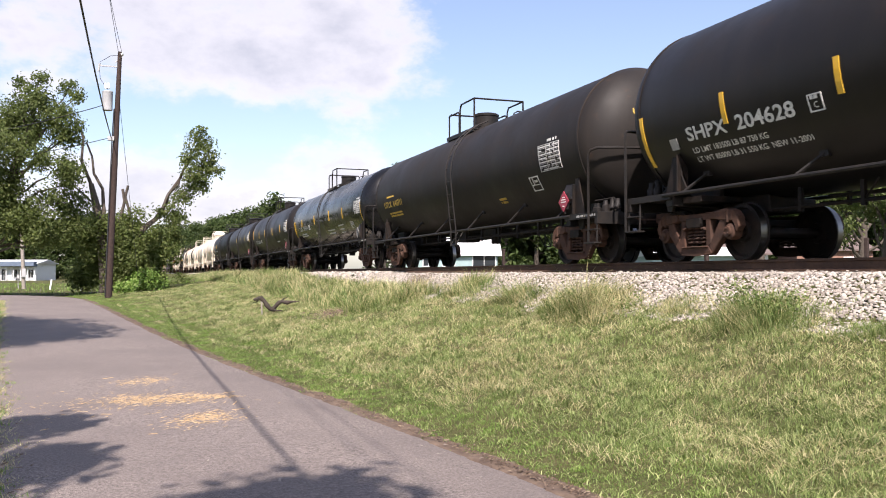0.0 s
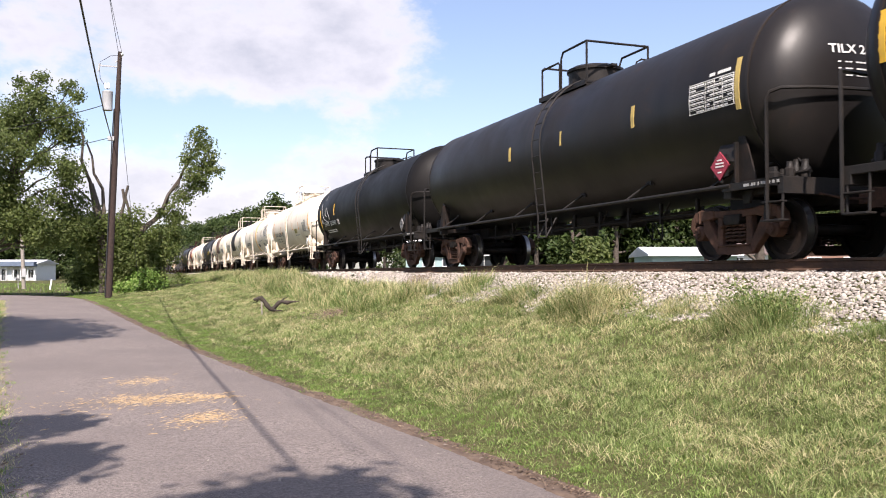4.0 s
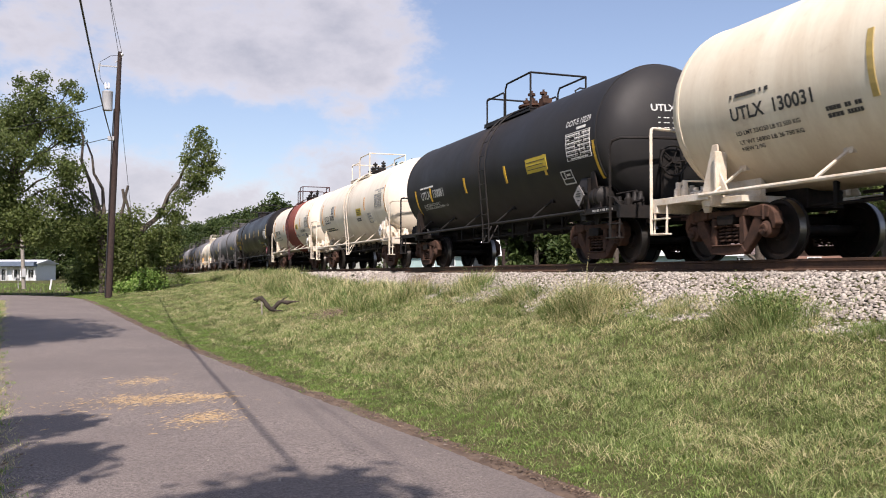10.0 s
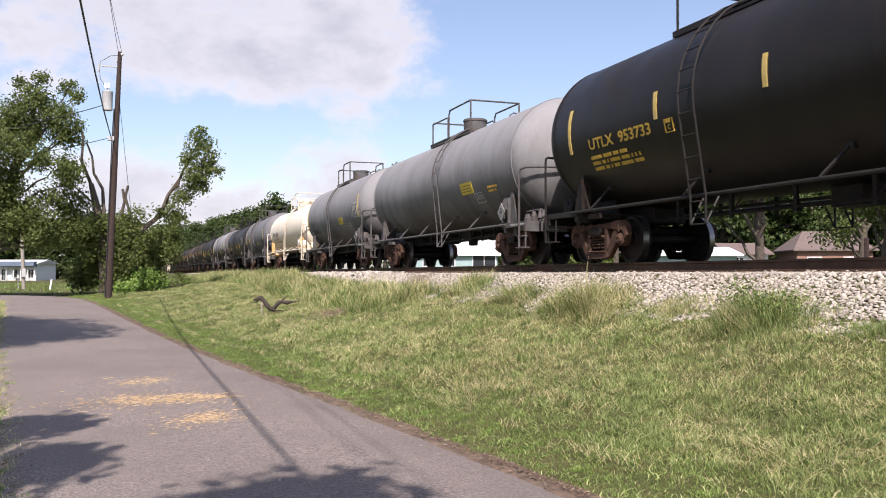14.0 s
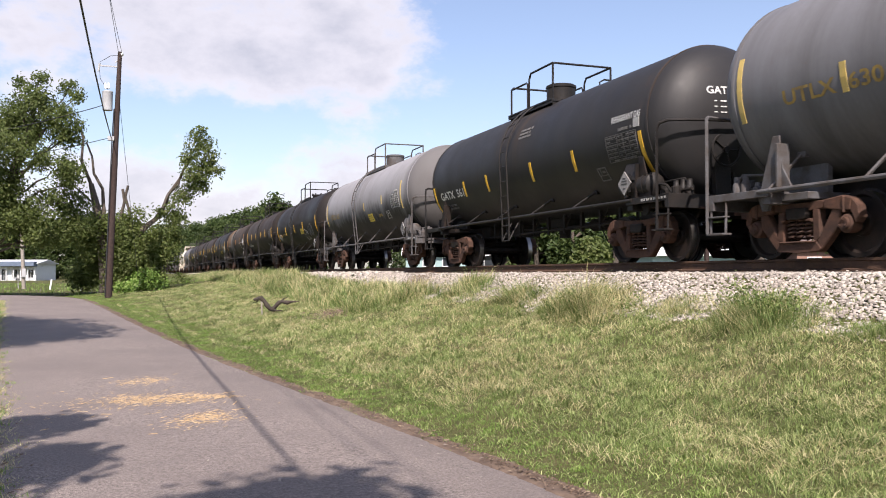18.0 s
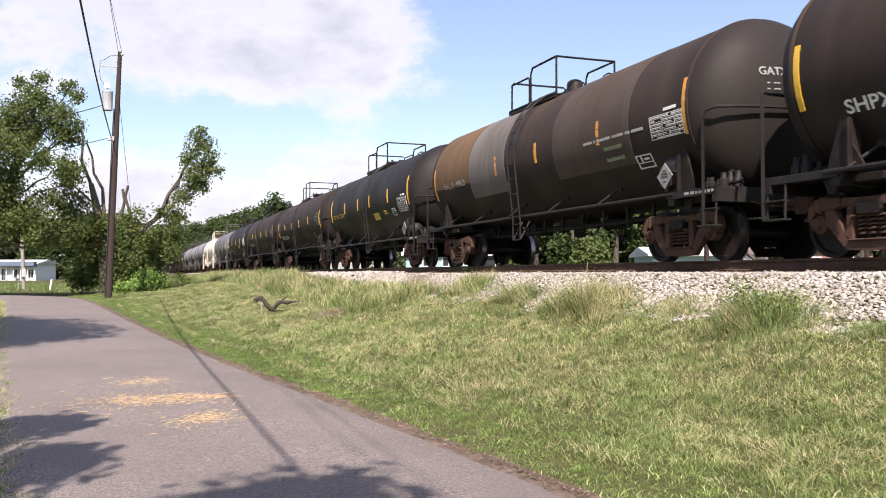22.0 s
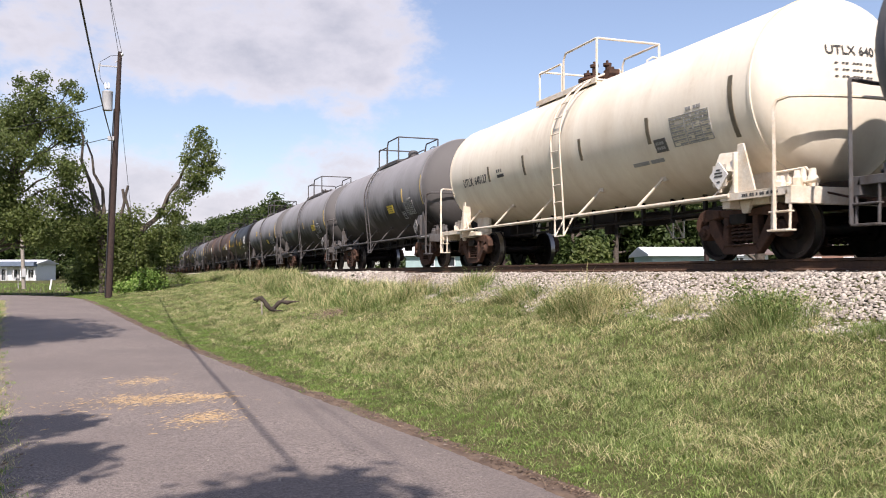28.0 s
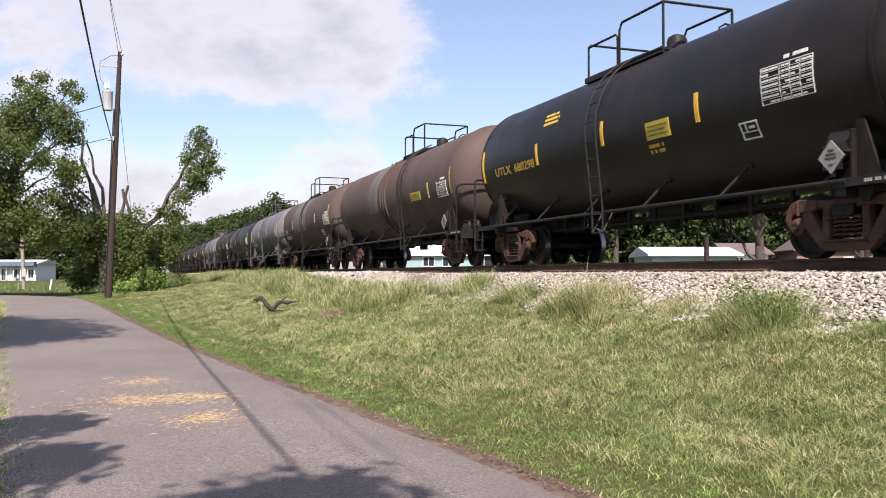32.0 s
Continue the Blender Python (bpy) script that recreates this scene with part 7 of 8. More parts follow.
def build_houses():
    house(-81.9, 165, 0, 12.4, 8, 3.2, 0.7, "siding", "whiteroof", "long white house with a blue-grey porch awning", [(0.2, 0.0, 0.9, 2.1), (2.2, 0.5, 0.9, 1.5), (3.6, 0.5, 1.3, 1.5), (5.2, 0.5, 0.9, 1.5)], porch=(3.5, 2.9), base=0.25)
    house(0.9, 95, 0, 9.6, 9, 3.4, 2.0, "teal", "whiteroof", "pale teal house with a white roof", [(-2.4, 2.2, 1.1, 0.9), (-0.3, 2.2, 1.2, 0.9), (3.4, 2.1, 2.3, 1.2)], base=0.1)
    house(21.7, 78, 0, 7.3, 7, 3.05, 0.75, "teal", "whiteroof", "long low teal building with a white metal roof", [], name="outbuilding", base=0.1)
    house(31.3, 92, 0, 4.0, 7, 3.45, 1.2, "siding", "brownroof", "white house with a pinkish brown roof", [(-1.0, 1.9, 0.9, 1.1), (0.8, 1.9, 0.9, 1.1)], base=0.1)
    house(39.6, 90, -6, 7.3, 7, 3.8, 2.0, "brick", "brownroof", "brick house with a brown hipped roof", [(-2, 1.6, 1.2, 1.4), (1.5, 1.6, 1.2, 1.4)], hip=True, base=0.1)
    # open picnic shelter
    x, y = site(11.0, 110)
    p = tagged(new("picnic_shelter"), "open white picnic shelter with a pyramid roof", "shelter")
    p.matrix_basis = pose(x, y, 0.1, 0, 0, -TURN)
    part("roof", Geo().add([(-1.6, -1.6, 2.5), (1.6, -1.6, 2.5), (1.6, 1.6, 2.5), (-1.6, 1.6, 2.5), (0, 0, 3.2), (-1.6, -1.6, 2.38), (1.6, -1.6, 2.38), (1.6, 1.6, 2.38), (-1.6, 1.6, 2.38)],
         [(0, 1, 4), (1, 2, 4), (2, 3, 4), (3, 0, 4), (0, 5, 6, 1), (1, 6, 7, 2), (2, 7, 8, 3), (3, 8, 5, 0), (5, 8, 7, 6)]).mesh("roof", M["galv"]), p)
    for sx in (-1.4, 1.4):
        for sy in (-1.4, 1.4):
            part("post", Geo().box(-0.07, 0.07, -0.07, 0.07, -0.3, 2.45).mesh("post", M["siding"]), p, m=pose(sx, sy, 0))
    # timber posts of an old fence beyond the track
    post = tagged(new("timber_post", Geo().box(-0.09, 0.09, -0.09, 0.09, -0.3, 3.0).mesh("timber_post", M["polewood"], bevel=0.02)), "tall weathered timber post beyond the track", "post", "timber posts beyond the track")
    for k, (a, d) in enumerate(((12.2, 40), (4.2, 60), (20.1, 41))):
        x, y = site(a, d)
        m = pose(x, y, 0.2, 0, 0, 10 * k)
        if k:
            copy_thing(post, m)
        else:
            post.matrix_basis = m


def blades(name, x, y, height, width, seed, mat, label, lean=0.5, category="grass"):
    """Single grass blades standing at the given places, each a bent strip."""
    rng = np.random.default_rng(seed)
    n = len(x)
    z = ground_z(x, y) - 0.01
    clump = 0.5 + 0.5 * np.sin(x * 9.1 + 2.0 * np.sin(y * 5.3)) * np.sin(y * 8.3 + 2.0 * np.sin(x * 6.1))
    h = height * rng.uniform(0.4, 1.2, n) * (0.55 + 0.9 * clump)
    a = rng.uniform(0, 2 * np.pi, n)
    w = width * rng.uniform(0.6, 1.3, n)
    dx, dy = np.cos(a), np.sin(a)
    b = rng.uniform(0, 2 * np.pi, n)
    l = lean * rng.uniform(0.2, 1.5, n) * h
    lx, ly = np.cos(b) * l, np.sin(b) * l
    p0 = np.stack((x - dx * w / 2, y - dy * w / 2, z), -1)
    p1 = np.stack((x + dx * w / 2, y + dy * w / 2, z), -1)
    p2 = np.stack((x + dx * w * 0.4 + lx * 0.35, y + dy * w * 0.4 + ly * 0.35, z + h * 0.62), -1)
    p3 = np.stack((x - dx * w * 0.4 + lx * 0.35, y - dy * w * 0.4 + ly * 0.35, z + h * 0.62), -1)
    p4 = np.stack((x + lx, y + ly, z + h * rng.uniform(0.75, 1.0, n)), -1)
    v = np.stack((p0, p1, p2, p3, p4), 1).reshape(-1, 3)
    i = np.arange(n)[:, None] * 5
    f = np.concatenate((i + np.array([[0, 1, 2]]), i + np.array([[0, 2, 3]]), i + np.array([[3, 2, 4]])), 1).reshape(-1, 3)
    tagged(new(name, big_mesh(name, v, f, M[mat])), label, category, kind="stuff")


def field(x, y, s=0.5, seed=0):
    """Smooth patchiness from 0 to 1 for sowing."""
    return 0.5 + 0.25 * (np.sin(x * 2.1 * s + seed) * np.sin(y * 1.7 * s + 1.3 * seed) + np.sin(x * 4.3 * s - y * 3.1 * s + seed) * 0.6 + np.sin(y * 5.7 * s + x * 1.1) * 0.4)


def tussocks(name, cx, cy, per, spread, height, width, seed, mat, label, lean=0.9, category="grass"):
    """Tufts of blades that spring from common roots and lean outwards, each tuft with its own height and slant."""
    rng = np.random.default_rng(seed)
    n = len(cx)
    a, q = rng.uniform(0, 2 * np.pi, (n, per)), rng.random((n, per)) ** 0.7
    sp = np.broadcast_to(np.asarray(spread, float), (n,))[:, None]
    ht = (np.broadcast_to(np.asarray(height, float), (n,)) * np.interp(cy, (4, 8, 14), (0.7, 0.9, 1.05)))[:, None]
    ox, oy = np.cos(a) * q * sp, np.sin(a) * q * sp
    x, y = (cx[:, None] + ox).ravel(), (cy[:, None] + oy).ravel()
    h = (ht * rng.uniform(0.6, 1.35, (n, 1)) * rng.uniform(0.45, 1.15, (n, per)) * (1 - 0.45 * q * q)).ravel()
    slant = rng.normal(0, 0.5, (n, 1, 2))
    l = lean * (0.25 + 0.9 * q)
    lx = ((np.cos(a) * l + slant[..., 0]) + rng.normal(0, 0.25, (n, per))).ravel() * h
    ly = ((np.sin(a) * l + slant[..., 1]) + rng.normal(0, 0.25, (n, per))).ravel() * h
    z = ground_z(x, y) - 0.01
    m = n * per
    b = rng.uniform(0, 2 * np.pi, m)
    w = width * rng.uniform(0.6, 1.3, m) * np.interp(y, (4, 7, 14, 30), (0.6, 0.8, 1.15, 1.5))
    dx, dy = np.cos(b) * w / 2, np.sin(b) * w / 2
    droop = rng.uniform(0.7, 1.0, m)
    p = [np.stack((x - dx, y - dy, z), -1), np.stack((x + dx, y + dy, z), -1),
         np.stack((x + dx * 0.8 + lx * 0.4, y + dy * 0.8 + ly * 0.4, z + h * 0.65), -1), np.stack((x - dx * 0.8 + lx * 0.4, y - dy * 0.8 + ly * 0.4, z + h * 0.65), -1),
         np.stack((x + lx, y + ly, z + h * droop), -1)]
    v = np.stack(p, 1).reshape(-1, 3)
    i = np.arange(m)[:, None] * 5
    f = np.concatenate((i + np.array([[0, 1, 2]]), i + np.array([[0, 2, 3]]), i + np.array([[3, 2, 4]])), 1).reshape(-1, 3)
    tagged(new(name, big_mesh(name, v, f, M[mat])), label, category, kind="stuff")


def lying_stems(name, x, y, length, width, seed, mat, label, course=-0.5):
    """Long cut stems lying over the grass, mostly along the mower's course."""
    rng = np.random.default_rng(seed)
    n = len(x)
    a = np.where(rng.random(n) < 0.65, rng.normal(course, 0.35, n), rng.uniform(0, 6.28, n))
    l, w = length * rng.uniform(0.4, 1.5, n), width * rng.uniform(0.6, 1.3, n)
    c, s = np.cos(a), np.sin(a)
    rows = []
    lift = rng.uniform(0.03, 0.10, n)
    bow = rng.normal(0, 0.12, n) * l
    for u, wide in ((-0.5, 0.5), (0.0, 1.0), (0.5, 0.4)):
        px, py = x + u * l * c - (0.25 - u * u) * bow * s, y + u * l * s + (0.25 - u * u) * bow * c
        z = ground_z(px, py) + lift + (0.25 - u * u) * 0.12
        for side in (-1, 1):
            rows.append(np.stack((px - side * w * wide * s / 2, py + side * w * wide * c / 2, z), -1))
    v = np.stack(rows, 1).reshape(-1, 3)
    i = np.arange(n)[:, None] * 6
    f = np.concatenate([i + np.array([q]) for q in ((0, 2, 3, 1), (2, 4, 5, 3))], 1).reshape(-1, 4)
    tagged(new(name, big_mesh(name, v, f, M[mat])), label, "grass", kind="stuff")


def build_grass():
    rng = np.random.default_rng(77)

    def sow(n, y0, y1, power=1.6):
        y = y0 + (y1 - y0) * rng.random(n) ** power
        e = road_edge(y)
        x = e - 0.16 + (7.56 - e) * rng.random(n)
        k = x > e - 0.03 + 0.16 * np.sin(y * 1.9) * np.sin(y * 0.83 + 0.5) + rng.normal(0, 0.04, n)
        return x[k], y[k]
    x, y = sow(23000, 3.2, 55, 2.1)
    t = (x - road_edge(y)) / (7.1 - road_edge(y))
    chance = rng.random(len(x))
    rows = 0.5 + 0.5 * np.sin((x - road_edge(y)) * 5.2 + 0.8 * np.sin(y * 0.7))
    dry = np.clip(0.95 * field(x, y, 0.8, 1.0) - 0.20 + 0.34 * rows + 0.15 * smooth01((t - 0.35) * 2) - 0.22 * smooth01((9 - y) / 4), 0.06, 0.6)
    lawn = chance > 6.0 * (t - 0.10 - 0.07 * field(x, y, 0.9, 4.0))
    limit = np.interp(y, (4, 7, 9, 12, 18, 24, 40), (6.75, 6.85, 6.95, 7.3, 7.5, 7.75, 8.0)) + 0.15 * np.sin(y * 2.1) + 0.12 * np.sin(y * 5.3) + 0.12 + 0.2 * np.sin(y * 0.9) * np.sin(y * 3.7) + rng.normal(0, 0.14, len(x))
    stay = (x < limit) & (field(x * 3, y * 3, 1.3, 2.0) > 0.14)
    on_dry = rng.random(len(x)) < dry
    k = stay & ~on_dry & ~lawn
    tussocks("bank_grass", x[k], y[k], 15, np.interp(y[k], (8, 30), (0.085, 0.17)), 0.075 + 0.06 * field(x[k], y[k], 2.1, 3.0), 0.0085, 1, "grass", "green mown grass on the railway bank", 0.9)
    k = stay & on_dry & ~lawn
    tussocks("dry_bank_grass", x[k], y[k], 15, np.interp(y[k], (8, 30), (0.075, 0.17)), 0.10, 0.006, 2, "drygrass", "dry straw-coloured grass on the railway bank", 1.1)
    k = lawn & (t < 0.5)
    tussocks("verge_grass", x[k], y[k], 24, np.interp(y[k], (8, 30), (0.09, 0.16)), 0.046, 0.006, 3, "lawn", "short bright green grass along the lane", 0.9)
    # thin under-growth that closes the sward
    x, y = sow(130000, 3.2, 50, 1.7)
    k = (x < 6.9) & (x > road_edge(y) + 0.03)
    blades("low_sward", x[k], y[k], 0.05, 0.008, 8, "grass", "low green sward between the tufts", 1.3)
    x, y = sow(5200, 3.6, 30, 1.6)
    k = (x > road_edge(y) + 0.9) & (x < 6.9)
    lying_stems("cut_stems", x[k], y[k], 0.20, 0.0045, 9, "drygrass", "pale cut stems lying over the bank")
    # lines of clippings that the mower left along the bank
    n = 5200
    y = 5 + 32 * rng.random(n) ** 1.5
    lane = rng.integers(0, 4, n)
    x = road_edge(y) + np.array((0.62, 1.35, 2.15, 3.05))[lane] * (1 - 0.012 * (y - 8)) + rng.normal(0, 0.05 + 0.03 * lane, n) + 0.08 * np.sin(y * 0.9 + lane)
    k = (x < 6.6) & (field(x, y, 0.7, 5.0) > 0.42)
    lying_stems("mown_rows", x[k], y[k], 0.16, 0.0045, 19, "drygrass", "pale clippings in rows along the mown bank", np.pi / 2 + 0.13)
    # coarse darker tufts that the mower missed
    x, y = sow(900, 4.2, 40, 1.5)
    k = (x > road_edge(y) + 0.9) & (x < 6.8) & (field(x * 2, y * 2, 0.8, 6.0) > 0.5)
    tussocks("coarse_tufts", x[k], y[k], 34, np.interp(y[k], (6, 30), (0.10, 0.22)), 0.15, 0.006, 21, "weed", "coarse dark green tufts left by the mower", 0.9)
    # long seeding grass at the top of the bank, farther along
    n = 2300
    y = 20 + 75 * rng.random(n) ** 1.4
    x = 5.0 + np.interp(y, (22, 38, 46), (2.0, 2.3, 3.1)) * rng.random(n)
    k = rng.random(n) < 0.34
    tussocks("tall_dry_grass", x[k], y[k], 22, 0.22, 0.46, 0.007, 4, "drygrass", "tall dry seeding grass at the ballast's edge", 0.4)
    tussocks("tall_green_grass", x[~k], y[~k], 22, 0.25, 0.40, 0.009, 10, "weed", "tall green grass at the ballast's edge", 0.5)
    # bushy weeds at the edge of the ballast: x, y, reach, height, share of dry stems
    for c, (wx, wy, reach, high, dryness, n) in enumerate(((6.8, 12.2, 1.35, 0.56, 0.6, 120), (6.85, 8.2, 0.95, 0.46, 0.36, 90), (7.0, 15.2, 0.9, 0.36, 0.4, 40), (6.95, 10.1, 0.8, 0.25, 0.5, 36),
                                                           (7.2, 18.5, 1.3, 0.42, 0.5, 60), (6.8, 6.4, 0.6, 0.22, 0.05, 40))):
        a, q = rng.uniform(0, 2 * np.pi, n), rng.random(n) ** 0.7
        gx, gy = wx + np.cos(a) * q * reach * 0.42, wy + np.sin(a) * q * reach
        tall = high * (1.05 - 0.75 * q ** 1.5) * rng.uniform(0.6, 1.3, n)
        k = rng.random(n) < dryness
        tussocks("weed_clump", gx[~k], gy[~k], 64, 0.22, tall[~k], 0.0065, 50 + c, "weed", "bushy green weeds at the ballast's edge", 1.1, "weeds")
        if k.sum() > 1:
            tussocks("dry_weed_clump", gx[k], gy[k], 50, 0.18, tall[k] * 1.1, 0.0045, 60 + c, "drygrass", "dry seeding stems among the weeds", 0.9, "weeds")
        if c < 2:   # broad leaves among the stems
            z0 = float(ground_z(wx, wy))
            spots = [(wx + rng.normal(0, 0.22), wy + rng.normal(0, reach * 0.45), z0 + rng.uniform(0.08, 0.30), rng.uniform(0.12, 0.2)) for _ in range(11)]
            me = leaf_cloud(spots, 1700 if c else 900, 0.042, 70 + c, M["weed"], "weed_leaves", 14)
            tagged(new("weed_leaves", me), "small leaves of bushy weeds at the ballast's edge", "weeds", kind="stuff")
    # left verge
    n = 4200
    y = 4 + 40 * rng.random(n) ** 1.8
    x = road_edge(y) - 3.42 - 3.0 * rng.random(n) ** 1.9 + 0.08 * np.sin(y * 4.0)
    k = rng.random(n) < 0.7
    tussocks("left_verge_grass", x[~k], y[~k], 14, 0.09, 0.09, 0.009, 6, "lawn", "ragged green grass at the lane's edge", 0.9)
    tussocks("left_verge_straw", x[k], y[k], 14, 0.09, 0.08, 0.008, 11, "drygrass", "ragged yellow grass at the lane's edge", 1.1)
    # far lawn beyond the lane's bend
    n = 9000
    y = 55 + 60 * rng.random(n)
    x = -34 + 40 * rng.random(n)
    blades("far_lawn", x, y, 0.16, 0.05, 7, "lawn", "bright green lawn before the white house", 0.6)


def flat_bits(name, x, y, z, length, width, seed, mat, label, category, thick=0.02):
    """Small thin slivers lying on the lane."""
    rng = np.random.default_rng(seed)
    n = len(x)
    a = rng.normal(0.3, 0.9, n)
    l, w = length * rng.uniform(0.3, 1.4, n), width * rng.uniform(0.5, 1.5, n)
    h = rng.uniform(0.2, 1.0, n) * thick
    c, s = np.cos(a), np.sin(a)
    lift = rng.normal(0, 0.12, n) * l
    v = []
    for u, q, up in ((-1, -1, 0), (1, -1, 0), (1, 1, 0), (-1, 1, 0), (-1, 0, 1), (1, 0, 1)):
        v.append(np.stack((x + u * l / 2 * c - q * w / 2 * s, y + u * l / 2 * s + q * w / 2 * c, z + h * up + 0.004 + np.abs(lift) * (u > 0)), -1))
    v = np.stack(v, 1).reshape(-1, 3)
    i = np.arange(n)[:, None] * 6
    f = np.concatenate([i + np.array([t]) for t in ((0, 1, 5), (0, 5, 4), (2, 3, 4), (2, 4, 5), (0, 4, 3), (1, 2, 5))], 1).reshape(-1, 3)
    tagged(new(name, big_mesh(name, v, f, M[mat])), label, category, kind="stuff")


def build_litter():
    rng = np.random.default_rng(15)
    # straw spilt on the lane: heaps by across, ahead and their spread
    def heap(n, spread=1.0):
        k = rng.choice(5, n, p=(0.50, 0.14, 0.22, 0.07, 0.07))
        a = np.array((-3.25, -4.1, -2.42, -2.75, -3.9))[k] + rng.normal(0, spread, n) * np.array((0.30, 0.16, 0.15, 0.18, 0.5))[k]
        d = np.array((10.1, 11.8, 8.75, 10.35, 9.8))[k] + rng.normal(0, spread, n) * np.array((0.24, 0.25, 0.22, 0.08, 0.5))[k]
        x, y = site(a, d)
        return x, y, 0.032 + 0 * x
    x, y, z = heap(2300)
    flat_bits("spilt_straw", x, y, z, 0.055, 0.007, 1, "straw", "golden straw spilt over the asphalt", "straw", 0.004)
    x, y, z = heap(70, 1.5)
    flat_bits("straw_pieces", x, y, z, 0.11, 0.014, 5, "straw", "larger pale straws and splinters on the asphalt", "straw", 0.006)
    n = 170
    y = 5.2 + 22 * rng.random(n) ** 1.5
    x = road_edge(y) - 3.4 * rng.random(n) - 0.1
    flat_bits("lane_litter", x, y, 0.012 + 0.02 * np.sin(np.pi * (road_edge(y) - x) / 3.7) + 0.28 * smooth01((y - 14) / 34), 0.030, 0.012, 2, "greywood", "small pale chips and leaves on the asphalt", "litter", 0.006)
    n = 240
    y = 5.0 + 16 * rng.random(n) ** 1.4
    x = road_edge(y) - 0.15 - 3.3 * rng.random(n)
    flat_bits("pale_grit", x, y, 0.008 + 0.033 * np.sin(np.pi * (road_edge(y) - x) / 3.7) + 0.28 * smooth01((y - 14) / 34), 0.012, 0.009, 13, "greywood", "tiny pale stones loose on the asphalt", "grit", 0.006)
    # ragged soil hem where the asphalt dips under the turf
    q = np.random.default_rng(7)
    y = np.arange(2.5, 46, 0.06)
    e = road_edge(y)
    base = 0.28 * smooth01((y - 14) / 34.0)
    patchy = 0.010 * np.sin(y * 2.3) * np.sin(y * 0.9 + 1) + 0.006 * np.sin(y * 7.1)
    rows = []
    for off, up in ((-0.17, -0.05), (-0.13, -0.022), (-0.08, -0.012), (-0.02, -0.008), (0.07, -0.008), (0.14, -0.03)):
        rows.append(np.stack((e + off + q.normal(0, 0.015, len(y)), y, base + up + patchy + q.normal(0, 0.005, len(y))), -1))
    v = np.stack(rows, 1).reshape(-1, 3)
    i = np.arange(len(y) * 6).reshape(-1, 6)
    f = np.stack((i[:-1, :-1], i[:-1, 1:], i[1:, 1:], i[1:, :-1]), -1).reshape(-1, 4)
    tagged(new("lane_edge_soil", big_mesh("lane_edge_soil", v, f, M["soil"])), "dark crumbling soil along the lane's edge", "soil", kind="stuff")
    n = 3000
    y = 3.5 + 34 * rng.random(n) ** 1.6
    x = road_edge(y) - 0.03 + rng.normal(0.015, 0.05, n) * (0.4 + 1.2 * field(y * 3, y, 1.0, 2.0))
    flat_bits("edge_debris", x, y, 0.28 * smooth01((y - 14) / 34.0) + 0.0, 0.026, 0.010, 3, "debris", "red-brown soil crumbs and dead leaves along the lane's edge", "debris", 0.008)
    n = 500
    y = 5 + 26 * rng.random(n) ** 1.6
    x = road_edge(y) - 3.6 + rng.normal(0, 0.12, n)
    flat_bits("left_edge_debris", x, y, 0.012 + 0.28 * smooth01((y - 14) / 34), 0.035, 0.012, 4, "debris", "brown leaf litter along the lane", "debris", 0.008)
    n = 1400
    k = rng.integers(0, 2, n)
    x, y = site(np.array((-2.75, -1.0))[k] + rng.normal(0, 0.35, n), np.array((21.5, 24.0))[k] + rng.normal(0, 0.7, n))
    flat_bits("bare_patch", x, y, ground_z(x, y) + 0.03, 0.05, 0.03, 12, "debris", "bare red-brown soil and dead stalks on the bank", "soil", 0.02)
    # fallen branch on the bank
    b = tagged(new("fallen_branch"), "dark forked dead branch lying on the bank", "branch")
    b.matrix_basis = pose(3.77, 24.1, float(ground_z(3.77, 24.1)) + 0.06, 0, 0, -TURN)
    spine = [(-0.62, 0.38, 0.03), (-0.52, 0.42, 0.06), (-0.41, 0.42, 0.085), (-0.33, 0.33, 0.07), (-0.25, 0.22, 0.08), (-0.16, 0.13, 0.06), (-0.09, 0.11, 0.075), (-0.02, 0.2, 0.06), (0.07, 0.31, 0.075), (0.16, 0.33, 0.05), (0.3, 0.30, 0.055), (0.44, 0.33, 0.035), (0.63, 0.33, 0.012)]
    wob = random.Random(8)
    part("stem", Geo().tube([(x, wob.uniform(-0.05, 0.05), z - 0.06) for x, z, _ in spine], [q * wob.uniform(0.8, 1.2) for _, _, q in spine], 8).mesh("stem", M["deadwood"], 60), b)
    part("twig", Geo().tube([(-0.41, 0, 0.34), (-0.40, -0.05, 0.15), (-0.38, -0.1, -0.08)], [0.03, 0.025, 0.02], 6).mesh("twig", M["greywood"], 60), b, "pale barkless stub")
    part("twig", Geo().tube([(0.1, 0, 0.24), (0.2, 0.1, 0.36), (0.28, 0.1, 0.38)], [0.03, 0.015, 0.008], 6).mesh("twig", M["deadwood"], 60), b)
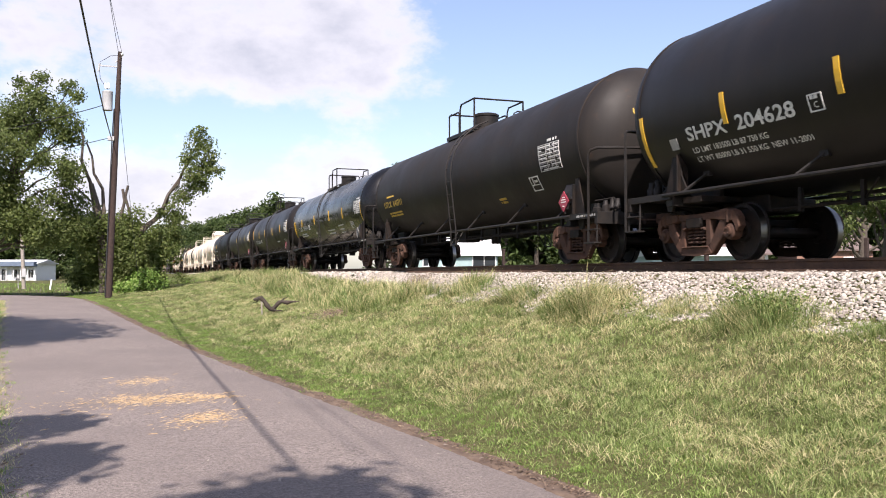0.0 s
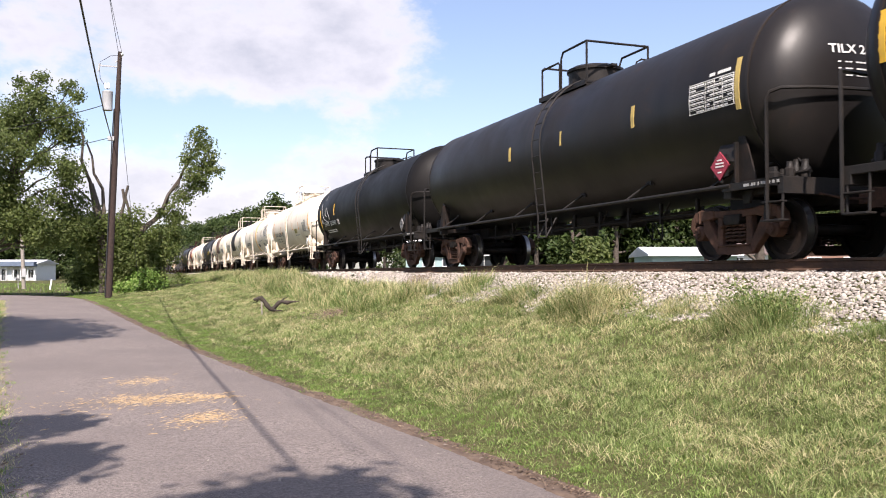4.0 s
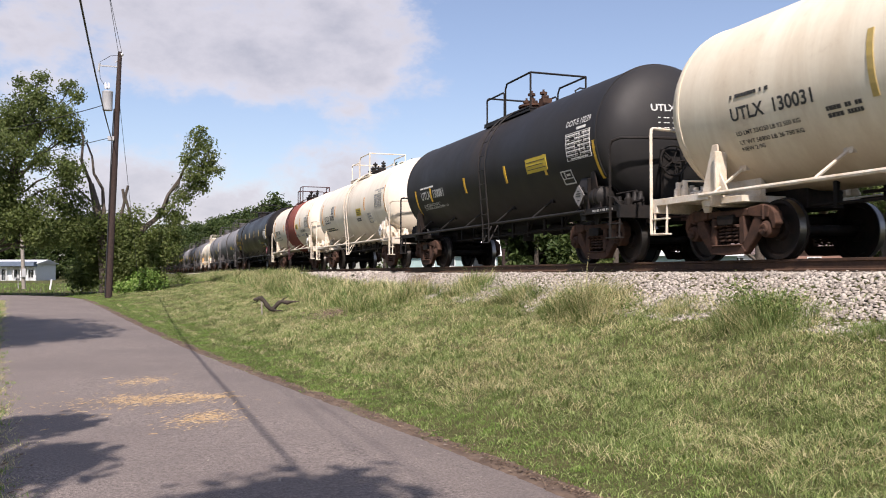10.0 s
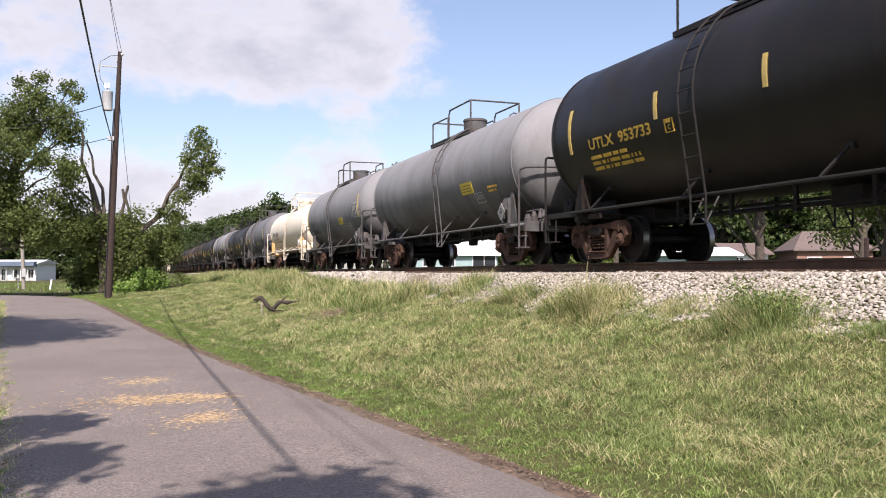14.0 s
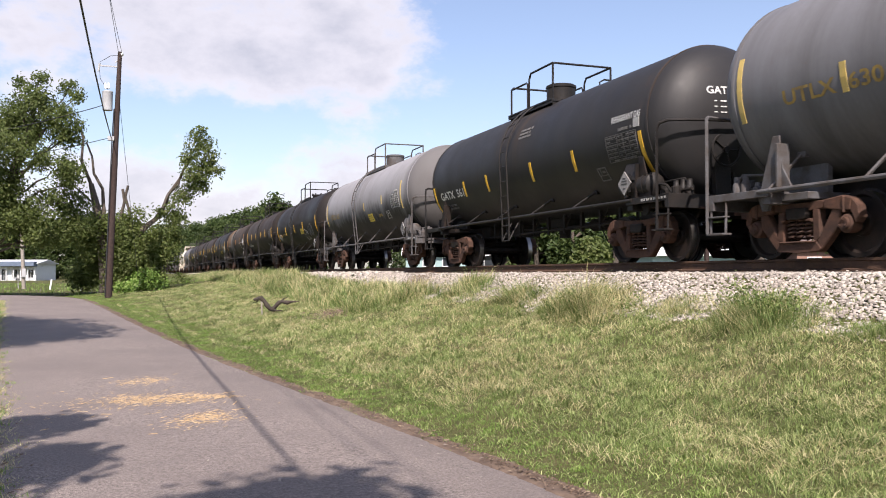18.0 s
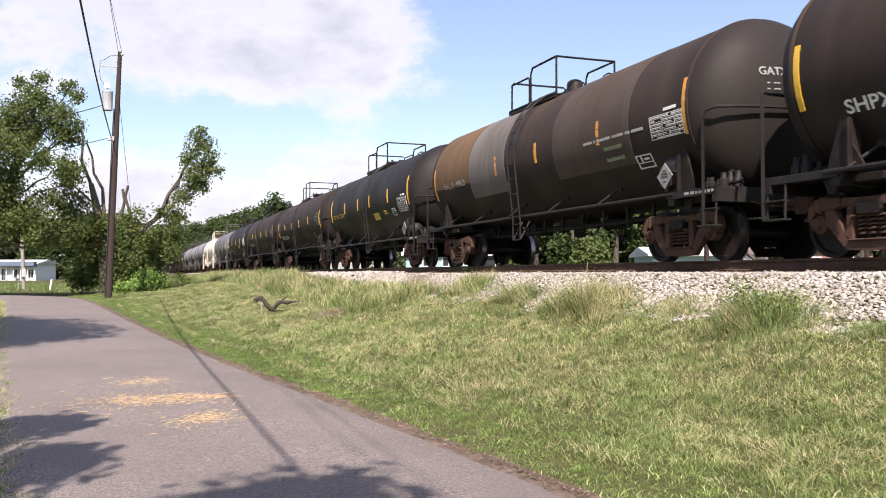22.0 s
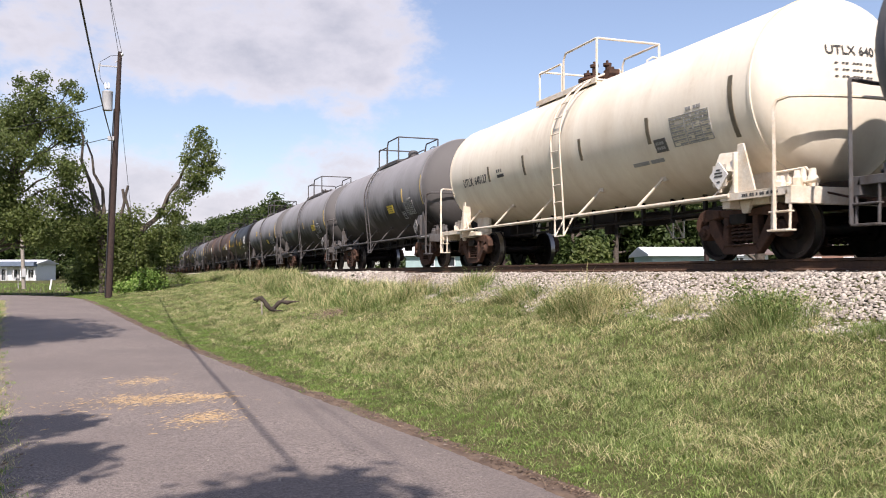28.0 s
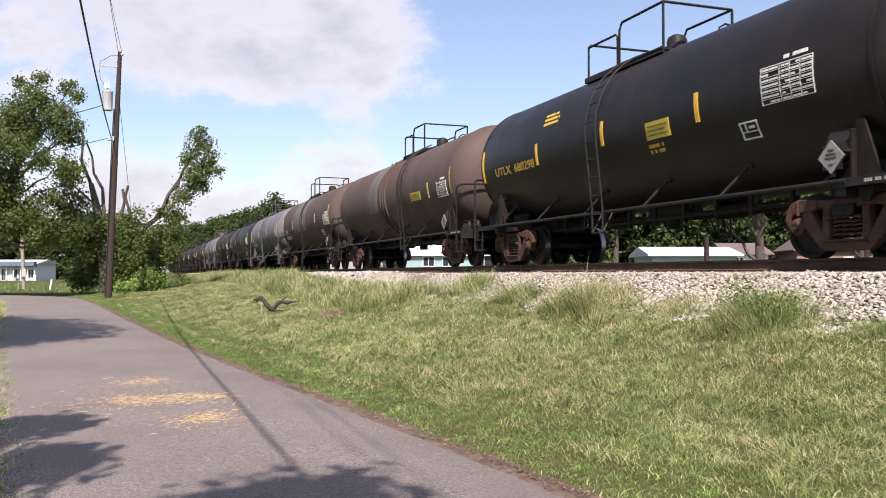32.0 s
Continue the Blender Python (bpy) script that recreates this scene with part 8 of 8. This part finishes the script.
    part("twig", Geo().tube([(-0.5, 0, 0.34), (-0.56, 0.05, 0.26), (-0.66, 0.1, 0.24)], [0.03, 0.02, 0.008], 6).mesh("twig", M["deadwood"], 60), b)
    part("twig", Geo().tube([(-0.1, 0, 0.06), (0.02, -0.1, 0.02), (0.2, -0.15, 0.03)], [0.04, 0.025, 0.01], 6).mesh("twig", M["deadwood"], 60), b)


build_trees()
build_pole()
build_houses()
build_grass()
build_litter()
scatter_stones("track_ballast", 62000, 6.75, 8.75, 2.5, 46, 0.025, 1, "pale broken limestone ballast on the shoulder")
scatter_stones("far_ballast", 6000, 6.9, 13.0, 30, 130, 0.09, 2, "pale ballast farther along the line")
scatter_stones("bed_ballast", 6000, 8.75, 12.2, 2.0, 30, 0.045, 3, "pale ballast between the rails")


# ---- what moves ----
def run(t):
    """Metres that the train has gone at t seconds; it gathers a little speed."""
    ts = np.linspace(0, t, max(2, int(t * 100) + 1))
    v = 15.05 * np.interp(ts, (0, 5, 10, 24, 27, 32), (0.95, 0.985, 1.0, 1.0, 1.02, 1.045))
    return float(np.sum((v[1:] + v[:-1]) / 2 * np.diff(ts))) if t > 0 else 0.0


def motions():
    gone = [(t, run(t)) for t in CAR_TIMES]
    for car, middle in TRAIN:
        walk(car, [(t, pose(TRACK_X, middle - d, RAIL_Z, 0, 0, -90)) for t, d in gone])
    # wheels roll without slipping; those at the same end of their trucks share one set of keys
    dist, step, rows = 0.0, 1 / 30, {-1: [], 1: []}
    for k in range(961):
        t = k * step
        for e in (-1, 1):
            rows[e].append((t, Matrix.Translation((e * 0.89, 0, 0.457)) @ Matrix.Rotation(dist / 0.457, 4, "Y")))
        dist += step * 15.05 * float(np.interp(t + step / 2, (0, 5, 10, 24, 27, 32), (0.95, 0.985, 1.0, 1.0, 1.02, 1.045)))
    for e in (-1, 1):
        first, *rest = WHEELS[e]
        walk(first, rows[e])
        for w in rest:
            w.rotation_mode = "QUATERNION"
            keys = w.animation_data_create()
            keys.action = first.animation_data.action
            keys.action_slot = first.animation_data.action_slot


motions()
